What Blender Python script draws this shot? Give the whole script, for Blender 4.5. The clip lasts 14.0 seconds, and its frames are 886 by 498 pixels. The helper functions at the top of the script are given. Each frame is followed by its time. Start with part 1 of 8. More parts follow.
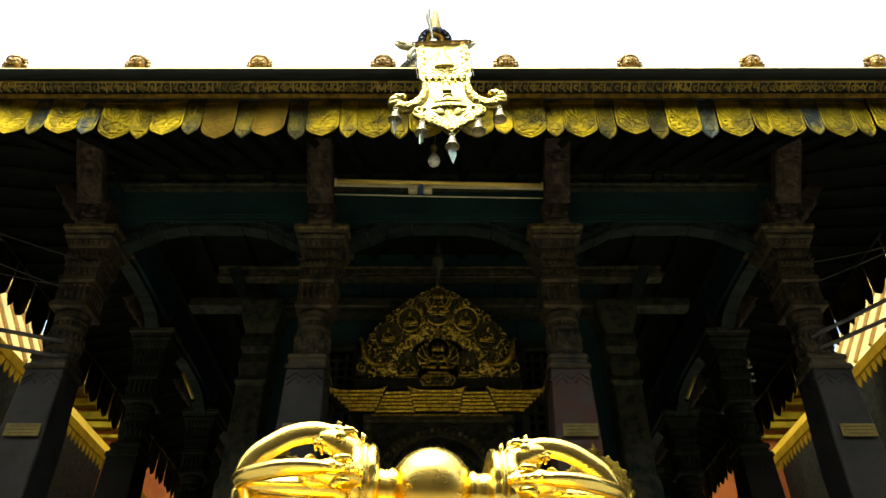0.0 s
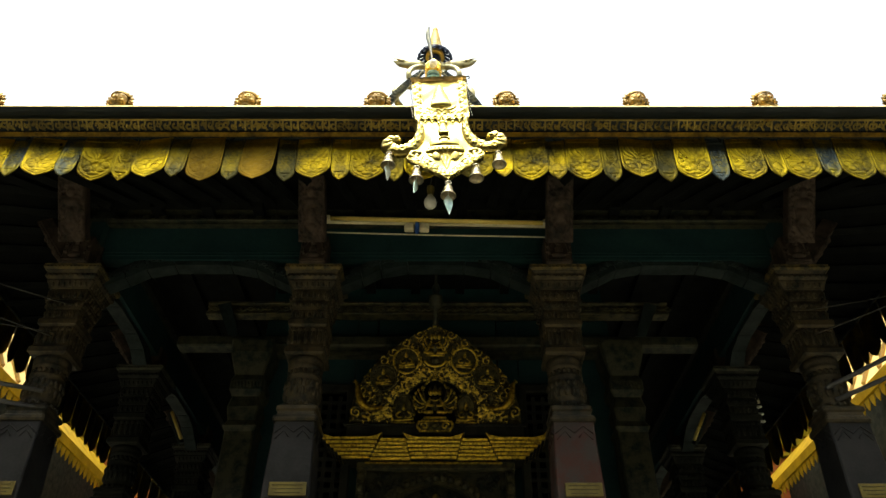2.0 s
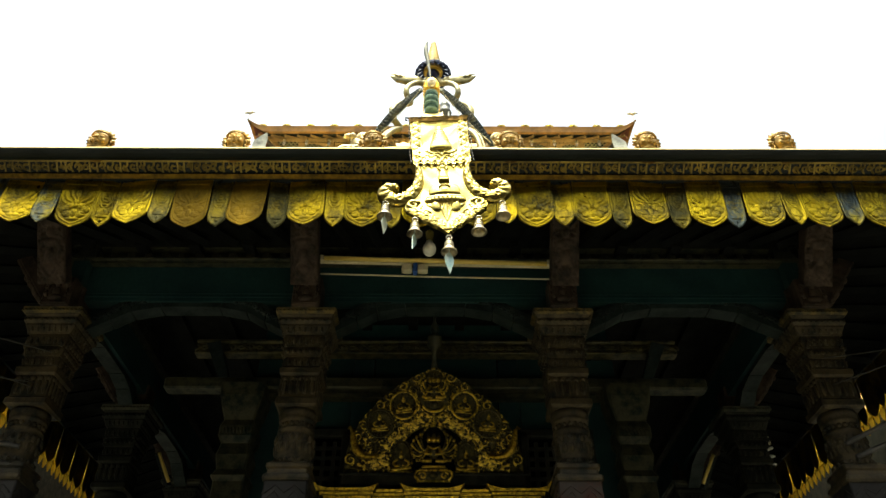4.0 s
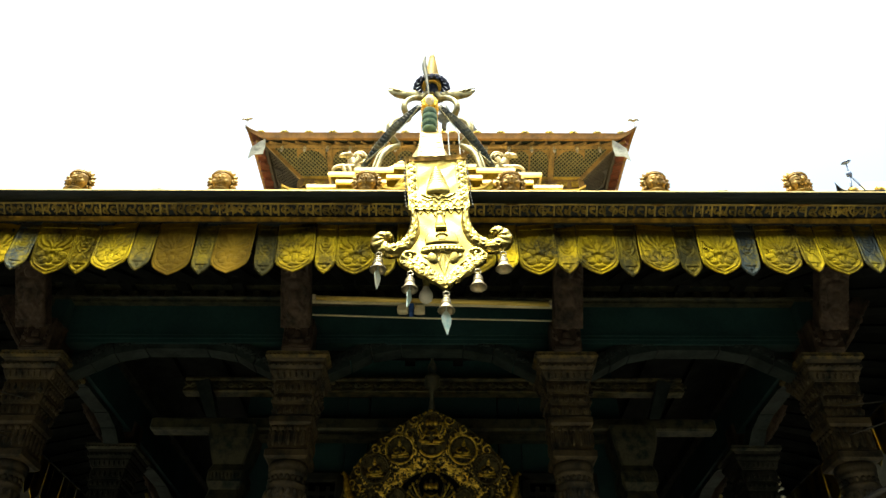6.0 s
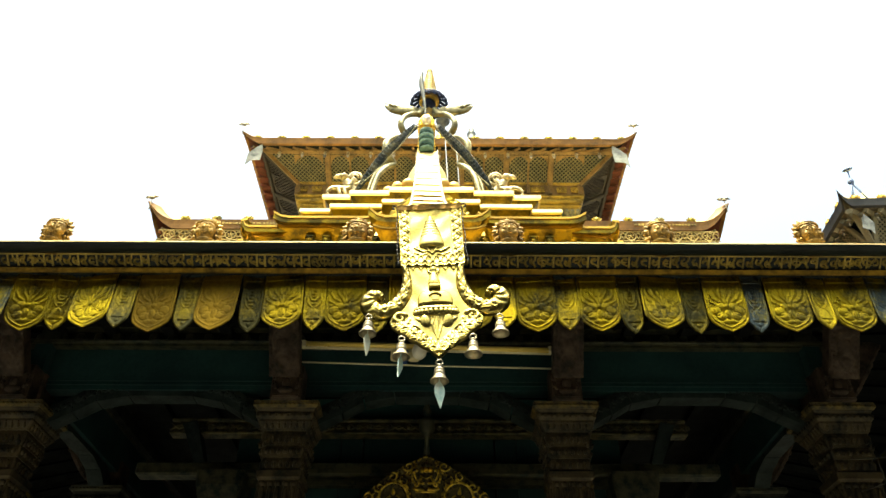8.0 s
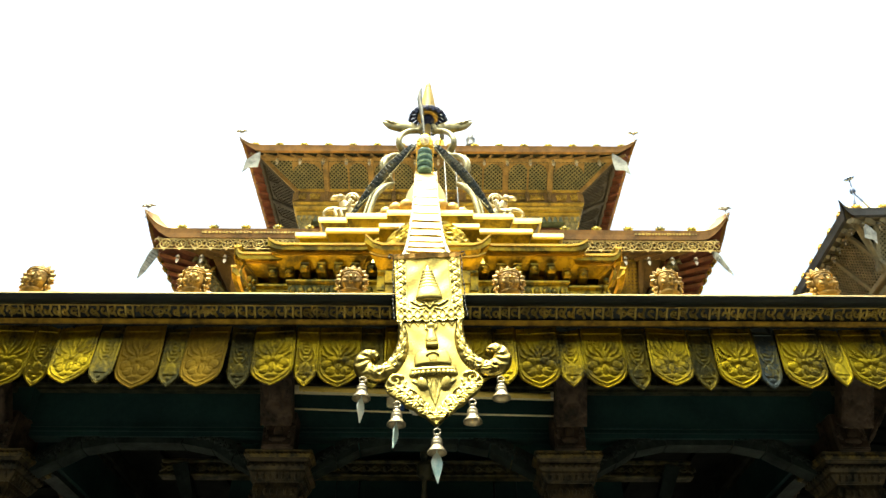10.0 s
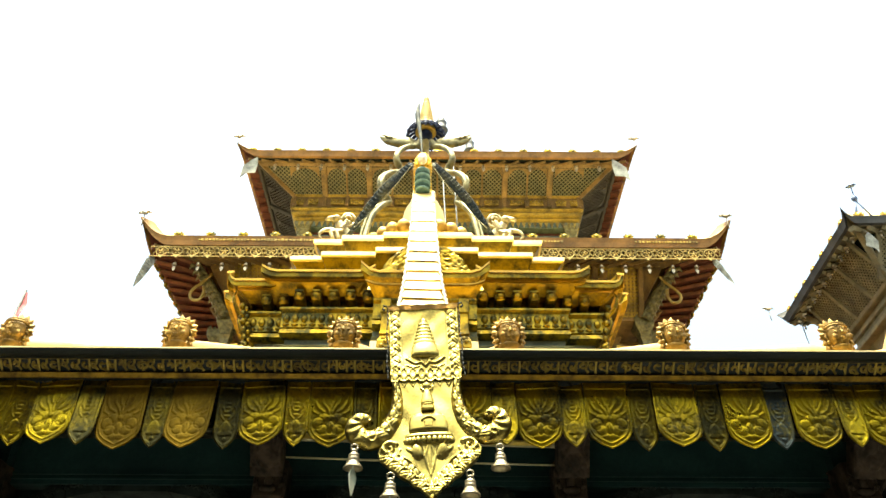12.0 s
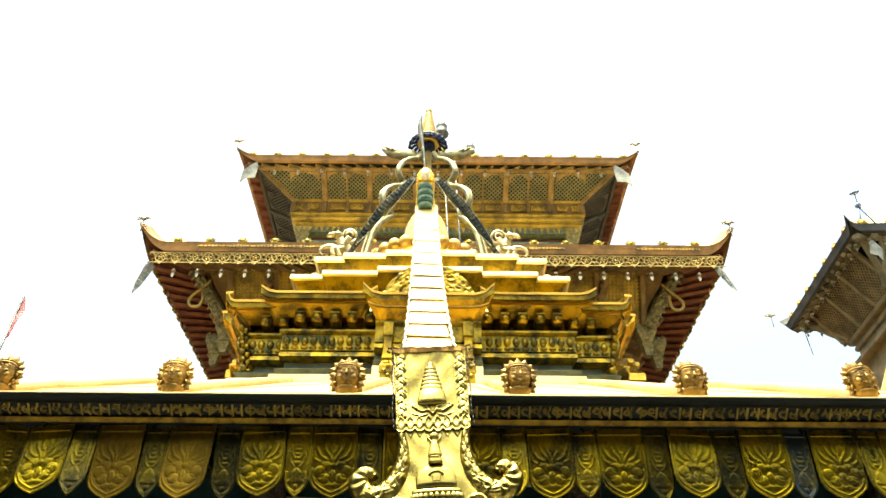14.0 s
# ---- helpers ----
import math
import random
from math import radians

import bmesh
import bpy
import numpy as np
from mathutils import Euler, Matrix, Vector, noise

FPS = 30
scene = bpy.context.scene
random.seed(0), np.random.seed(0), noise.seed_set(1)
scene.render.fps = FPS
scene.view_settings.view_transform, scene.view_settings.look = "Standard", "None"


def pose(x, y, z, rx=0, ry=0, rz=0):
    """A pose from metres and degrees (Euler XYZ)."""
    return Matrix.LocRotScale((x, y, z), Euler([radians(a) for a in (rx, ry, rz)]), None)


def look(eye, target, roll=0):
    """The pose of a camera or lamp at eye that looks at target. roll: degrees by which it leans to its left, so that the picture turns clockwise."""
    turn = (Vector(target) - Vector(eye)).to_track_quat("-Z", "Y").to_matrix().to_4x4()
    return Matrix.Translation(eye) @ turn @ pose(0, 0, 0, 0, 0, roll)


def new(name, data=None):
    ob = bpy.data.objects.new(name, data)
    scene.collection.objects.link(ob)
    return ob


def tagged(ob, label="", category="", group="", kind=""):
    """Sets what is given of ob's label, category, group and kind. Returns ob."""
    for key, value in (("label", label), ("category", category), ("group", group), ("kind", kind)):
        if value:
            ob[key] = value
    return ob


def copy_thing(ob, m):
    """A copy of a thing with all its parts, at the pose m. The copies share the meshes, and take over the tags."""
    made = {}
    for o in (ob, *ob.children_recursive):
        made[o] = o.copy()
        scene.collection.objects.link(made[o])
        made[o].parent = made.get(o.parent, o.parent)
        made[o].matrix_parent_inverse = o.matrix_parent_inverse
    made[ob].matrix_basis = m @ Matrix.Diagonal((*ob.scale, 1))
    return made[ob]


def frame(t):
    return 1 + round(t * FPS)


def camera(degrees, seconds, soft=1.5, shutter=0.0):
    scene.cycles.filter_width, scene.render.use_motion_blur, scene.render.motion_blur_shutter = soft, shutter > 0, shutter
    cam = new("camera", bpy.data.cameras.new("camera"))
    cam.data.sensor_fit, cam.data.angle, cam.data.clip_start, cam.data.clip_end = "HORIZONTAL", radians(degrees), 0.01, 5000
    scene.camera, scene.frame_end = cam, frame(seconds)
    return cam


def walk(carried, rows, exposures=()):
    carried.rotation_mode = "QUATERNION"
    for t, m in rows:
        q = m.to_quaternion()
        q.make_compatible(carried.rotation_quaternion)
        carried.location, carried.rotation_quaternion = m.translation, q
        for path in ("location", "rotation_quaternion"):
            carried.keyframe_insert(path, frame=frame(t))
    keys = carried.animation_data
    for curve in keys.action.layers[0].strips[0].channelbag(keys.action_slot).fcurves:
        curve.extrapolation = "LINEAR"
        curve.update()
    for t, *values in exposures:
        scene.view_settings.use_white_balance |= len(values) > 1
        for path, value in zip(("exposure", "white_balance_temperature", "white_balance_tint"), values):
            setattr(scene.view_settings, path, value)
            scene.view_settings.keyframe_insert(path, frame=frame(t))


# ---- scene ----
cam = camera(61.0, 14.0, soft=1.5)
PATH = [
    (0, (0.036, -0.252, 1.224), (0.031, 1.338, 2.436), 0.1),
    (0.5, (0.041, -0.238, 1.284), (0.035, 1.349, 2.5), 0.1),
    (1, (0.049, -0.232, 1.356), (0.042, 1.354, 2.573), 0.2),
    (1.5, (0.057, -0.227, 1.424), (0.047, 1.357, 2.645), 0.2),
    (2, (0.061, -0.227, 1.498), (0.051, 1.356, 2.72), 0.3),
    (2.5, (0.055, -0.225, 1.578), (0.047, 1.359, 2.799), 0.2),
    (3, (0.047, -0.222, 1.651), (0.042, 1.361, 2.873), 0.2),
    (5.5, (0.048, -0.19, 2.0), (0.047, 1.392, 3.224), 0.2),
    (6, (0.056, -0.19, 2.065), (0.055, 1.392, 3.289), 0.2),
    (6.5, (0.067, -0.19, 2.136), (0.065, 1.393, 3.358), 0.2),
    (7, (0.07, -0.197, 2.203), (0.07, 1.387, 3.424), 0.2),
    (7.5, (0.074, -0.203, 2.272), (0.075, 1.381, 3.493), 0.2),
    (8, (0.076, -0.214, 2.335), (0.077, 1.371, 3.555), 0.2),
    (10.5, (0.081, -0.228, 2.637), (0.085, 1.355, 3.858), 0.2),
    (11, (0.085, -0.23, 2.7), (0.089, 1.354, 3.921), 0.2),
    (11.5, (0.088, -0.238, 2.757), (0.093, 1.347, 3.977), 0.3),
    (12, (0.087, -0.246, 2.812), (0.093, 1.34, 4.031), 0.2),
    (12.5, (0.083, -0.25, 2.861), (0.09, 1.336, 4.079), 0.3),
    (13, (0.077, -0.249, 2.908), (0.083, 1.338, 4.126), 0.3),
    (13.5, (0.067, -0.25, 2.953), (0.074, 1.337, 4.171), 0.3),
    (14, (0.057, -0.241, 2.998), (0.064, 1.344, 4.217), 0.3),
]
walk(cam, [(t, look(eye, target, roll)) for t, eye, target, roll in PATH], [(0, 1.75, 7100, -6), (3, 1.75, 7100, -6), (8, 1.85, 7100, -6), (11, 2.0, 7100, -6), (14, 2.0, 7100, -6)])

# ---- light: a hazy bright sky and a sun almost overhead, a little behind the viewer ----
SUN_EL, SUN_AZ = 79.0, 205.0
world = bpy.data.worlds.new("sky")
scene.world = world
world.use_nodes = True
wn = world.node_tree
sky = wn.nodes.new("ShaderNodeTexSky")
sky.sky_type, sky.sun_disc = "NISHITA", False
sky.sun_elevation, sky.sun_rotation = radians(SUN_EL), radians(SUN_AZ)
sky.air_density, sky.dust_density, sky.ozone_density = 1.0, 10.0, 0.3
wn.links.new(sky.outputs[0], wn.nodes["Background"].inputs[0])
wn.nodes["Background"].inputs[1].default_value = 0.15
sun = new("sun", bpy.data.lights.new("sun", "SUN"))
sun.data.energy, sun.data.angle, sun.data.color = 2.2, radians(0.5), (1.0, 0.95, 0.85)
_a, _e = radians(SUN_AZ), radians(SUN_EL)
SUN_DIR = Vector((math.sin(_a) * math.cos(_e), math.cos(_a) * math.cos(_e), math.sin(_e)))
sun.matrix_world = look(SUN_DIR * 60, (0, 0, 0))


# ---- materials ----
def material(name, c1, c2, rough=0.5, metal=0.0, scale=6.0, fine=60.0, bump=0.2, mix=(0.35, 0.7), vary=0.0, island=False, gloss=0.12, spec=0.5):
    """Two colours mixed by stains and grain, with fine relief, in real-world size; vary: how far single pieces differ."""
    m = bpy.data.materials.new(name)
    m.use_nodes = True
    t, L = m.node_tree, m.node_tree.links
    b = t.nodes["Principled BSDF"]
    pos = t.nodes.new("ShaderNodeNewGeometry")
    n1 = t.nodes.new("ShaderNodeTexNoise")
    n1.inputs["Scale"].default_value, n1.inputs["Detail"].default_value = scale, 5
    n2 = t.nodes.new("ShaderNodeTexNoise")
    n2.inputs["Scale"].default_value, n2.inputs["Detail"].default_value = fine, 4
    for n in (n1, n2):
        L.new(pos.outputs["Position"], n.inputs["Vector"])
    both = t.nodes.new("ShaderNodeMath")
    both.operation = "MULTIPLY_ADD"
    both.inputs[1].default_value = 0.35
    L.new(n2.outputs[0], both.inputs[0])
    L.new(n1.outputs[0], both.inputs[2])
    rng = t.nodes.new("ShaderNodeMapRange")
    rng.inputs[1].default_value, rng.inputs[2].default_value = mix[0] + 0.17, mix[1] + 0.17
    L.new(both.outputs[0], rng.inputs[0])
    col = t.nodes.new("ShaderNodeMix")
    col.data_type = "RGBA"
    col.inputs[6].default_value, col.inputs[7].default_value = (*c1, 1), (*c2, 1)
    L.new(rng.outputs[0], col.inputs[0])
    out = col.outputs[2]
    if vary:
        hsv = t.nodes.new("ShaderNodeHueSaturation")
        info = pos if island else t.nodes.new("ShaderNodeObjectInfo")
        v = t.nodes.new("ShaderNodeMapRange")
        v.inputs[3].default_value, v.inputs[4].default_value = 1 - vary, 1 + vary
        L.new(info.outputs["Random Per Island" if island else "Random"], v.inputs[0])
        L.new(v.outputs[0], hsv.inputs["Value"])
        L.new(out, hsv.inputs["Color"])
        out = hsv.outputs[0]
    L.new(out, b.inputs["Base Color"])
    rr = t.nodes.new("ShaderNodeMapRange")
    rr.inputs[3].default_value, rr.inputs[4].default_value = max(0.03, rough - gloss), min(1, rough + gloss)
    L.new(both.outputs[0], rr.inputs[0])
    L.new(rr.outputs[0], b.inputs["Roughness"])
    b.inputs["Metallic"].default_value = metal
    b.inputs["Specular IOR Level"].default_value = spec
    if bump:
        bp = t.nodes.new("ShaderNodeBump")
        bp.inputs["Strength"].default_value, bp.inputs["Distance"].default_value = bump, 0.004
        L.new(both.outputs[0], bp.inputs["Height"])
        L.new(bp.outputs[0], b.inputs["Normal"])
    return m


GOLD = material("bright_gilding", (0.82, 0.56, 0.09), (0.60, 0.38, 0.05), 0.30, 1.0, 7, 90, 0.15)
BANNER = material("banner_gilding", (0.44, 0.350, 0.092), (0.16, 0.132, 0.038), 0.25, 1.0, 9, 110, 0.35, mix=(0.40, 0.70))
VAJRA = material("polished_gilding", (1.0, 0.80, 0.25), (0.90, 0.62, 0.13), 0.22, 1.0, 8, 70, 0.10)
AGED = material("aged_gilding", (0.62, 0.40, 0.07), (0.30, 0.19, 0.04), 0.40, 0.9, 5, 60, 0.3, vary=0.12)
FRINGE = material("fringe_gilding", (0.46, 0.325, 0.018), (0.070, 0.060, 0.022), 0.28, 1.0, 8, 90, 0.5, mix=(0.40, 0.68), vary=0.22)
FRINGE_DULL = material("fringe_tarnished", (0.23, 0.170, 0.018), (0.060, 0.055, 0.022), 0.32, 1.0, 9, 80, 0.45, mix=(0.36, 0.62), vary=0.2)
FRINGE_BLUE = material("fringe_bluish", (0.34, 0.265, 0.026), (0.080, 0.098, 0.090), 0.33, 1.0, 9, 80, 0.45, mix=(0.34, 0.56), vary=0.15)
FRINGE_RUST = material("fringe_brown", (0.27, 0.17, 0.016), (0.11, 0.072, 0.010), 0.45, 0.9, 8, 80, 0.4)
GUTTERGOLD = material("worn_gilt_moulding", (0.40, 0.25, 0.03), (0.10, 0.065, 0.018), 0.42, 0.8, 12, 60, 0.4, mix=(0.36, 0.66))
MASK = material("mask_gilding", (0.32, 0.200, 0.042), (0.13, 0.086, 0.025), 0.46, 0.65, 14, 70, 0.4, vary=0.12)
AWNING = material("awning_gilding", (0.54, 0.38, 0.048), (0.17, 0.115, 0.019), 0.36, 1.0, 55, 110, 0.5, mix=(0.38, 0.66))
YELLOW = material("yellow_gilt_paint", (0.40, 0.26, 0.010), (0.24, 0.155, 0.008), 0.5, 0.8, 4, 40, 0.3)
BOSS = material("warm_gilding", (0.62, 0.42, 0.12), (0.48, 0.30, 0.08), 0.42, 0.8, 8, 60, 0.25)
LEGGOLD = material("greened_gilding", (0.26, 0.235, 0.110), (0.090, 0.088, 0.050), 0.48, 0.6, 14, 60, 0.6)
DARKLATTICE = material("grey_lattice_wood", (0.25, 0.22, 0.125), (0.12, 0.11, 0.070), 0.65, 0, 3, 22, 0.4)
DARKRIM = material("dark_weathered_rim", (0.060, 0.062, 0.062), (0.032, 0.034, 0.036), 0.6, 0.2, 3, 22, 0.4)
LANTERN = material("weathered_gilding", (0.36, 0.250, 0.023), (0.056, 0.056, 0.020), 0.36, 0.9, 13, 60, 0.7, mix=(0.40, 0.64), vary=0.12)
RISER = material("smooth_gilding", (0.36, 0.240, 0.021), (0.085, 0.064, 0.015), 0.32, 0.9, 8, 50, 0.6, mix=(0.38, 0.64))
# dark copy of the gallery timber: side-face shade put into the colour
SHADEDSIDE = material("weathered_side_timber", (0.036, 0.031, 0.025), (0.018, 0.016, 0.014), 0.65, 0, 3, 22, 0.5)
BRONZE = material("dark_weathered_bronze", (0.13, 0.14, 0.13), (0.06, 0.065, 0.07), 0.5, 0.6, 8, 50, 0.3)
PALE = material("pale_sheet", (0.85, 0.70, 0.36), (0.66, 0.50, 0.20), 0.42, 0.75, 4, 50, 0.2)
ROOFTAN = material("tan_sheet", (0.62, 0.44, 0.19), (0.44, 0.29, 0.10), 0.55, 0.45, 3, 40, 0.25)
# gilding with dark blotches mixed in at random
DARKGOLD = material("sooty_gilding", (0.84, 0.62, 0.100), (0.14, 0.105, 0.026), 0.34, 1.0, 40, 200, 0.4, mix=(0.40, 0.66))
# dim copy of the gilding, putting shade into the low parts of the relief
DIMGILT = material("blackened_gilding", (0.110, 0.092, 0.030), (0.022, 0.024, 0.014), 0.5, 0.7, 40, 160, 0.4)
CAPGILT = material("worn_gilt_paint", (0.110, 0.082, 0.025), (0.019, 0.020, 0.014), 0.5, 0.3, 22, 90, 0.8, mix=(0.40, 0.66), spec=0.25)
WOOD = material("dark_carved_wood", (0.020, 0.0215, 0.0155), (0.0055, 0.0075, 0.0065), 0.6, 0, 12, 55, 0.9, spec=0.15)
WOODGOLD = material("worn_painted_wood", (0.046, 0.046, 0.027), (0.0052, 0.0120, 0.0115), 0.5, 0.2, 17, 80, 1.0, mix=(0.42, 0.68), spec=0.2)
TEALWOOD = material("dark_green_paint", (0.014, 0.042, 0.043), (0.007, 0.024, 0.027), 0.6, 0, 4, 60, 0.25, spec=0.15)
STRUTWOOD = material("brown_carved_wood", (0.060, 0.043, 0.031), (0.012, 0.010, 0.008), 0.6, 0, 14, 60, 0.9, spec=0.15)
COLWOOD = material("brown_ochre_wood", (0.067, 0.053, 0.029), (0.0095, 0.0115, 0.0095), 0.5, 0.15, 15, 80, 1.0, mix=(0.40, 0.68), spec=0.2)
BEAMWOOD = material("greyed_gilt_timber", (0.080, 0.072, 0.034), (0.017, 0.021, 0.016), 0.5, 0.2, 20, 80, 0.8, mix=(0.40, 0.66), spec=0.2)
# lighter copy of the green, with a teal haze put into the colour
SHRINETEAL = material("faded_green_panel", (0.018, 0.062, 0.062), (0.008, 0.030, 0.033), 0.6, 0, 4, 60, 0.3, spec=0.15)
SLATE = material("grey_arch_paint", (0.017, 0.027, 0.026), (0.004, 0.008, 0.008), 0.65, 0, 11, 60, 0.7, spec=0.2)
STONE = material("grey_stone", (0.021, 0.0205, 0.0200), (0.008, 0.008, 0.0085), 0.55, 0, 6, 80, 0.4, spec=0.25)
# dark copy of the grey stone, for columns that stand in shade
SHADESTONE = material("sooted_stone", (0.010, 0.0105, 0.0105), (0.0045, 0.0048, 0.005), 0.6, 0, 6, 80, 0.4, spec=0.2)
REDSTONE = material("reddened_stone", (0.040, 0.032, 0.028), (0.055, 0.021, 0.015), 0.6, 0, 9, 80, 0.4, mix=(0.42, 0.6), spec=0.25)
BRASS = material("brass_plate", (0.19, 0.15, 0.030), (0.10, 0.08, 0.016), 0.5, 0.3, 14, 120, 0.25)
INK = material("dark_writing", (0.09, 0.07, 0.015), (0.06, 0.045, 0.01), 0.7)
BLACKMETAL = material("dark_gutter_paint", (0.009, 0.014, 0.014), (0.004, 0.0065, 0.0065), 0.5, 0.0, 6, 60, 0.3, spec=0.25)
LETTER = material("worn_gilt_letters", (0.39, 0.29, 0.062), (0.13, 0.10, 0.032), 0.48, 0.6, 9, 120, 0.3)
DOMEGILT = material("cream_gilding", (0.70, 0.54, 0.20), (0.46, 0.34, 0.11), 0.45, 0.7, 6, 60, 0.2)
LIONGILT = material("pale_worn_gilding", (0.56, 0.48, 0.27), (0.27, 0.23, 0.12), 0.42, 0.75, 14, 90, 0.4)
# near-black colour that puts shade into ceilings, soffits and recesses
SHADEDARK = material("sooted_timber", (0.0075, 0.0085, 0.0080), (0.0035, 0.0042, 0.0042), 0.8, 0, 9, 50, 0.6, spec=0.06)
FACE = material("chipped_white_paint", (0.80, 0.78, 0.72), (0.58, 0.55, 0.48), 0.5, 0, 30, 120, 0.2)
HALO = material("dull_pierced_gilding", (0.46, 0.34, 0.055), (0.13, 0.095, 0.022), 0.42, 0.9, 24, 120, 0.4)
REDTIMBER = material("faded_red_timber", (0.27, 0.105, 0.055), (0.13, 0.058, 0.032), 0.6, 0, 5, 40, 0.35)
TRIPOD = material("blue_grey_paint", (0.20, 0.27, 0.42), (0.12, 0.16, 0.27), 0.5, 0.2, 9, 60, 0.2)
SILVER = material("grey_bronze", (0.46, 0.40, 0.26), (0.17, 0.16, 0.13), 0.38, 0.85, 12, 90, 0.25)
LEAF = material("pale_leaf_metal", (0.72, 0.76, 0.66), (0.22, 0.44, 0.44), 0.4, 0.3, 9, 90, 0.2)
NAGA = material("dark_feather_metal", (0.10, 0.098, 0.055), (0.014, 0.023, 0.027), 0.65, 0.1, 9, 90, 0.6, mix=(0.30, 0.52), spec=0.2)
TEAL = material("faded_green_paint", (0.13, 0.165, 0.11), (0.055, 0.075, 0.055), 0.5, 0, 7, 60, 0.3)
NECKDARK = material("dark_teal_scales", (0.075, 0.18, 0.18), (0.035, 0.09, 0.10), 0.4, 0.4, 30, 90, 0.4)
NECK = material("teal_scales", (0.30, 0.50, 0.48), (0.14, 0.30, 0.31), 0.4, 0.4, 30, 90, 0.4)
UMBRELLA = material("blue_black_metal", (0.018, 0.035, 0.11), (0.008, 0.013, 0.04), 0.4, 0.5, 12, 80, 0.3)
RED = material("red_painted_rafters", (0.15, 0.043, 0.027), (0.075, 0.027, 0.019), 0.6, 0, 5, 40, 0.35)
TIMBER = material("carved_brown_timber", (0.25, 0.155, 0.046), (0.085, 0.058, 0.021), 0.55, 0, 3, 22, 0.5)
TIMBERGOLD = material("gilded_timber", (0.45, 0.315, 0.048), (0.12, 0.085, 0.022), 0.5, 0.35, 3, 22, 0.5)
ROOFRIM = material("brown_gilt_rim", (0.28, 0.145, 0.036), (0.11, 0.062, 0.018), 0.5, 0.4, 3, 26, 0.5)
LATTICE = material("lattice_wood", (0.175, 0.155, 0.075), (0.085, 0.095, 0.060), 0.6, 0, 3, 22, 0.4)
# near-black colour standing in for unlit space behind lattices and between rafters
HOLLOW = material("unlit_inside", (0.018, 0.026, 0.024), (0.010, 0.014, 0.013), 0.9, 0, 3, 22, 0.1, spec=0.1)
SCROLL = material("pale_scrollwork", (0.50, 0.385, 0.125), (0.27, 0.20, 0.06), 0.5, 0.5, 4, 30, 0.3)
ORANGE = material("orange_plaster", (0.30, 0.075, 0.006), (0.20, 0.045, 0.004), 0.85, 0, 1.5, 25, 0.3)
CREAM = material("cream_moulding", (0.52, 0.36, 0.13), (0.34, 0.22, 0.07), 0.7, 0, 2, 25, 0.3)
BRICK = material("grey_brown_brick", (0.055, 0.042, 0.032), (0.034, 0.026, 0.020), 0.85, 0, 2, 18, 0.4)
PAVING = material("worn_paving", (0.13, 0.125, 0.11), (0.085, 0.08, 0.07), 0.8, 0, 1.2, 14, 0.3)
CABLE = material("grey_cable", (0.06, 0.06, 0.055), (0.03, 0.03, 0.028), 0.7, spec=0.15)
STEEL = material("dull_steel", (0.10, 0.10, 0.10), (0.06, 0.06, 0.06), 0.5, 0.6)
WHITE = material("white_plastic", (0.70, 0.64, 0.42), (0.52, 0.46, 0.26), 0.4, 0, 10, 80, 0.1)
TUBE = material("unlit_tube_glass", (0.80, 0.62, 0.17), (0.66, 0.50, 0.12), 0.25, 0, 10, 80, 0.0)
BLUE = material("blue_tape", (0.03, 0.10, 0.35), (0.02, 0.07, 0.25), 0.5)
CLOTH = material("pale_metal_pennant", (0.30, 0.32, 0.28), (0.12, 0.13, 0.12), 0.6, 0.3, 5, 40, 0.2)
PINK = material("red_flag_cloth", (0.75, 0.25, 0.25), (0.62, 0.16, 0.18), 0.8, 0, 5, 40, 0.2)
BULB = material("frosted_bulb_glass", (0.70, 0.70, 0.62), (0.60, 0.60, 0.52), 0.25, 0, 20, 80, 0.0)


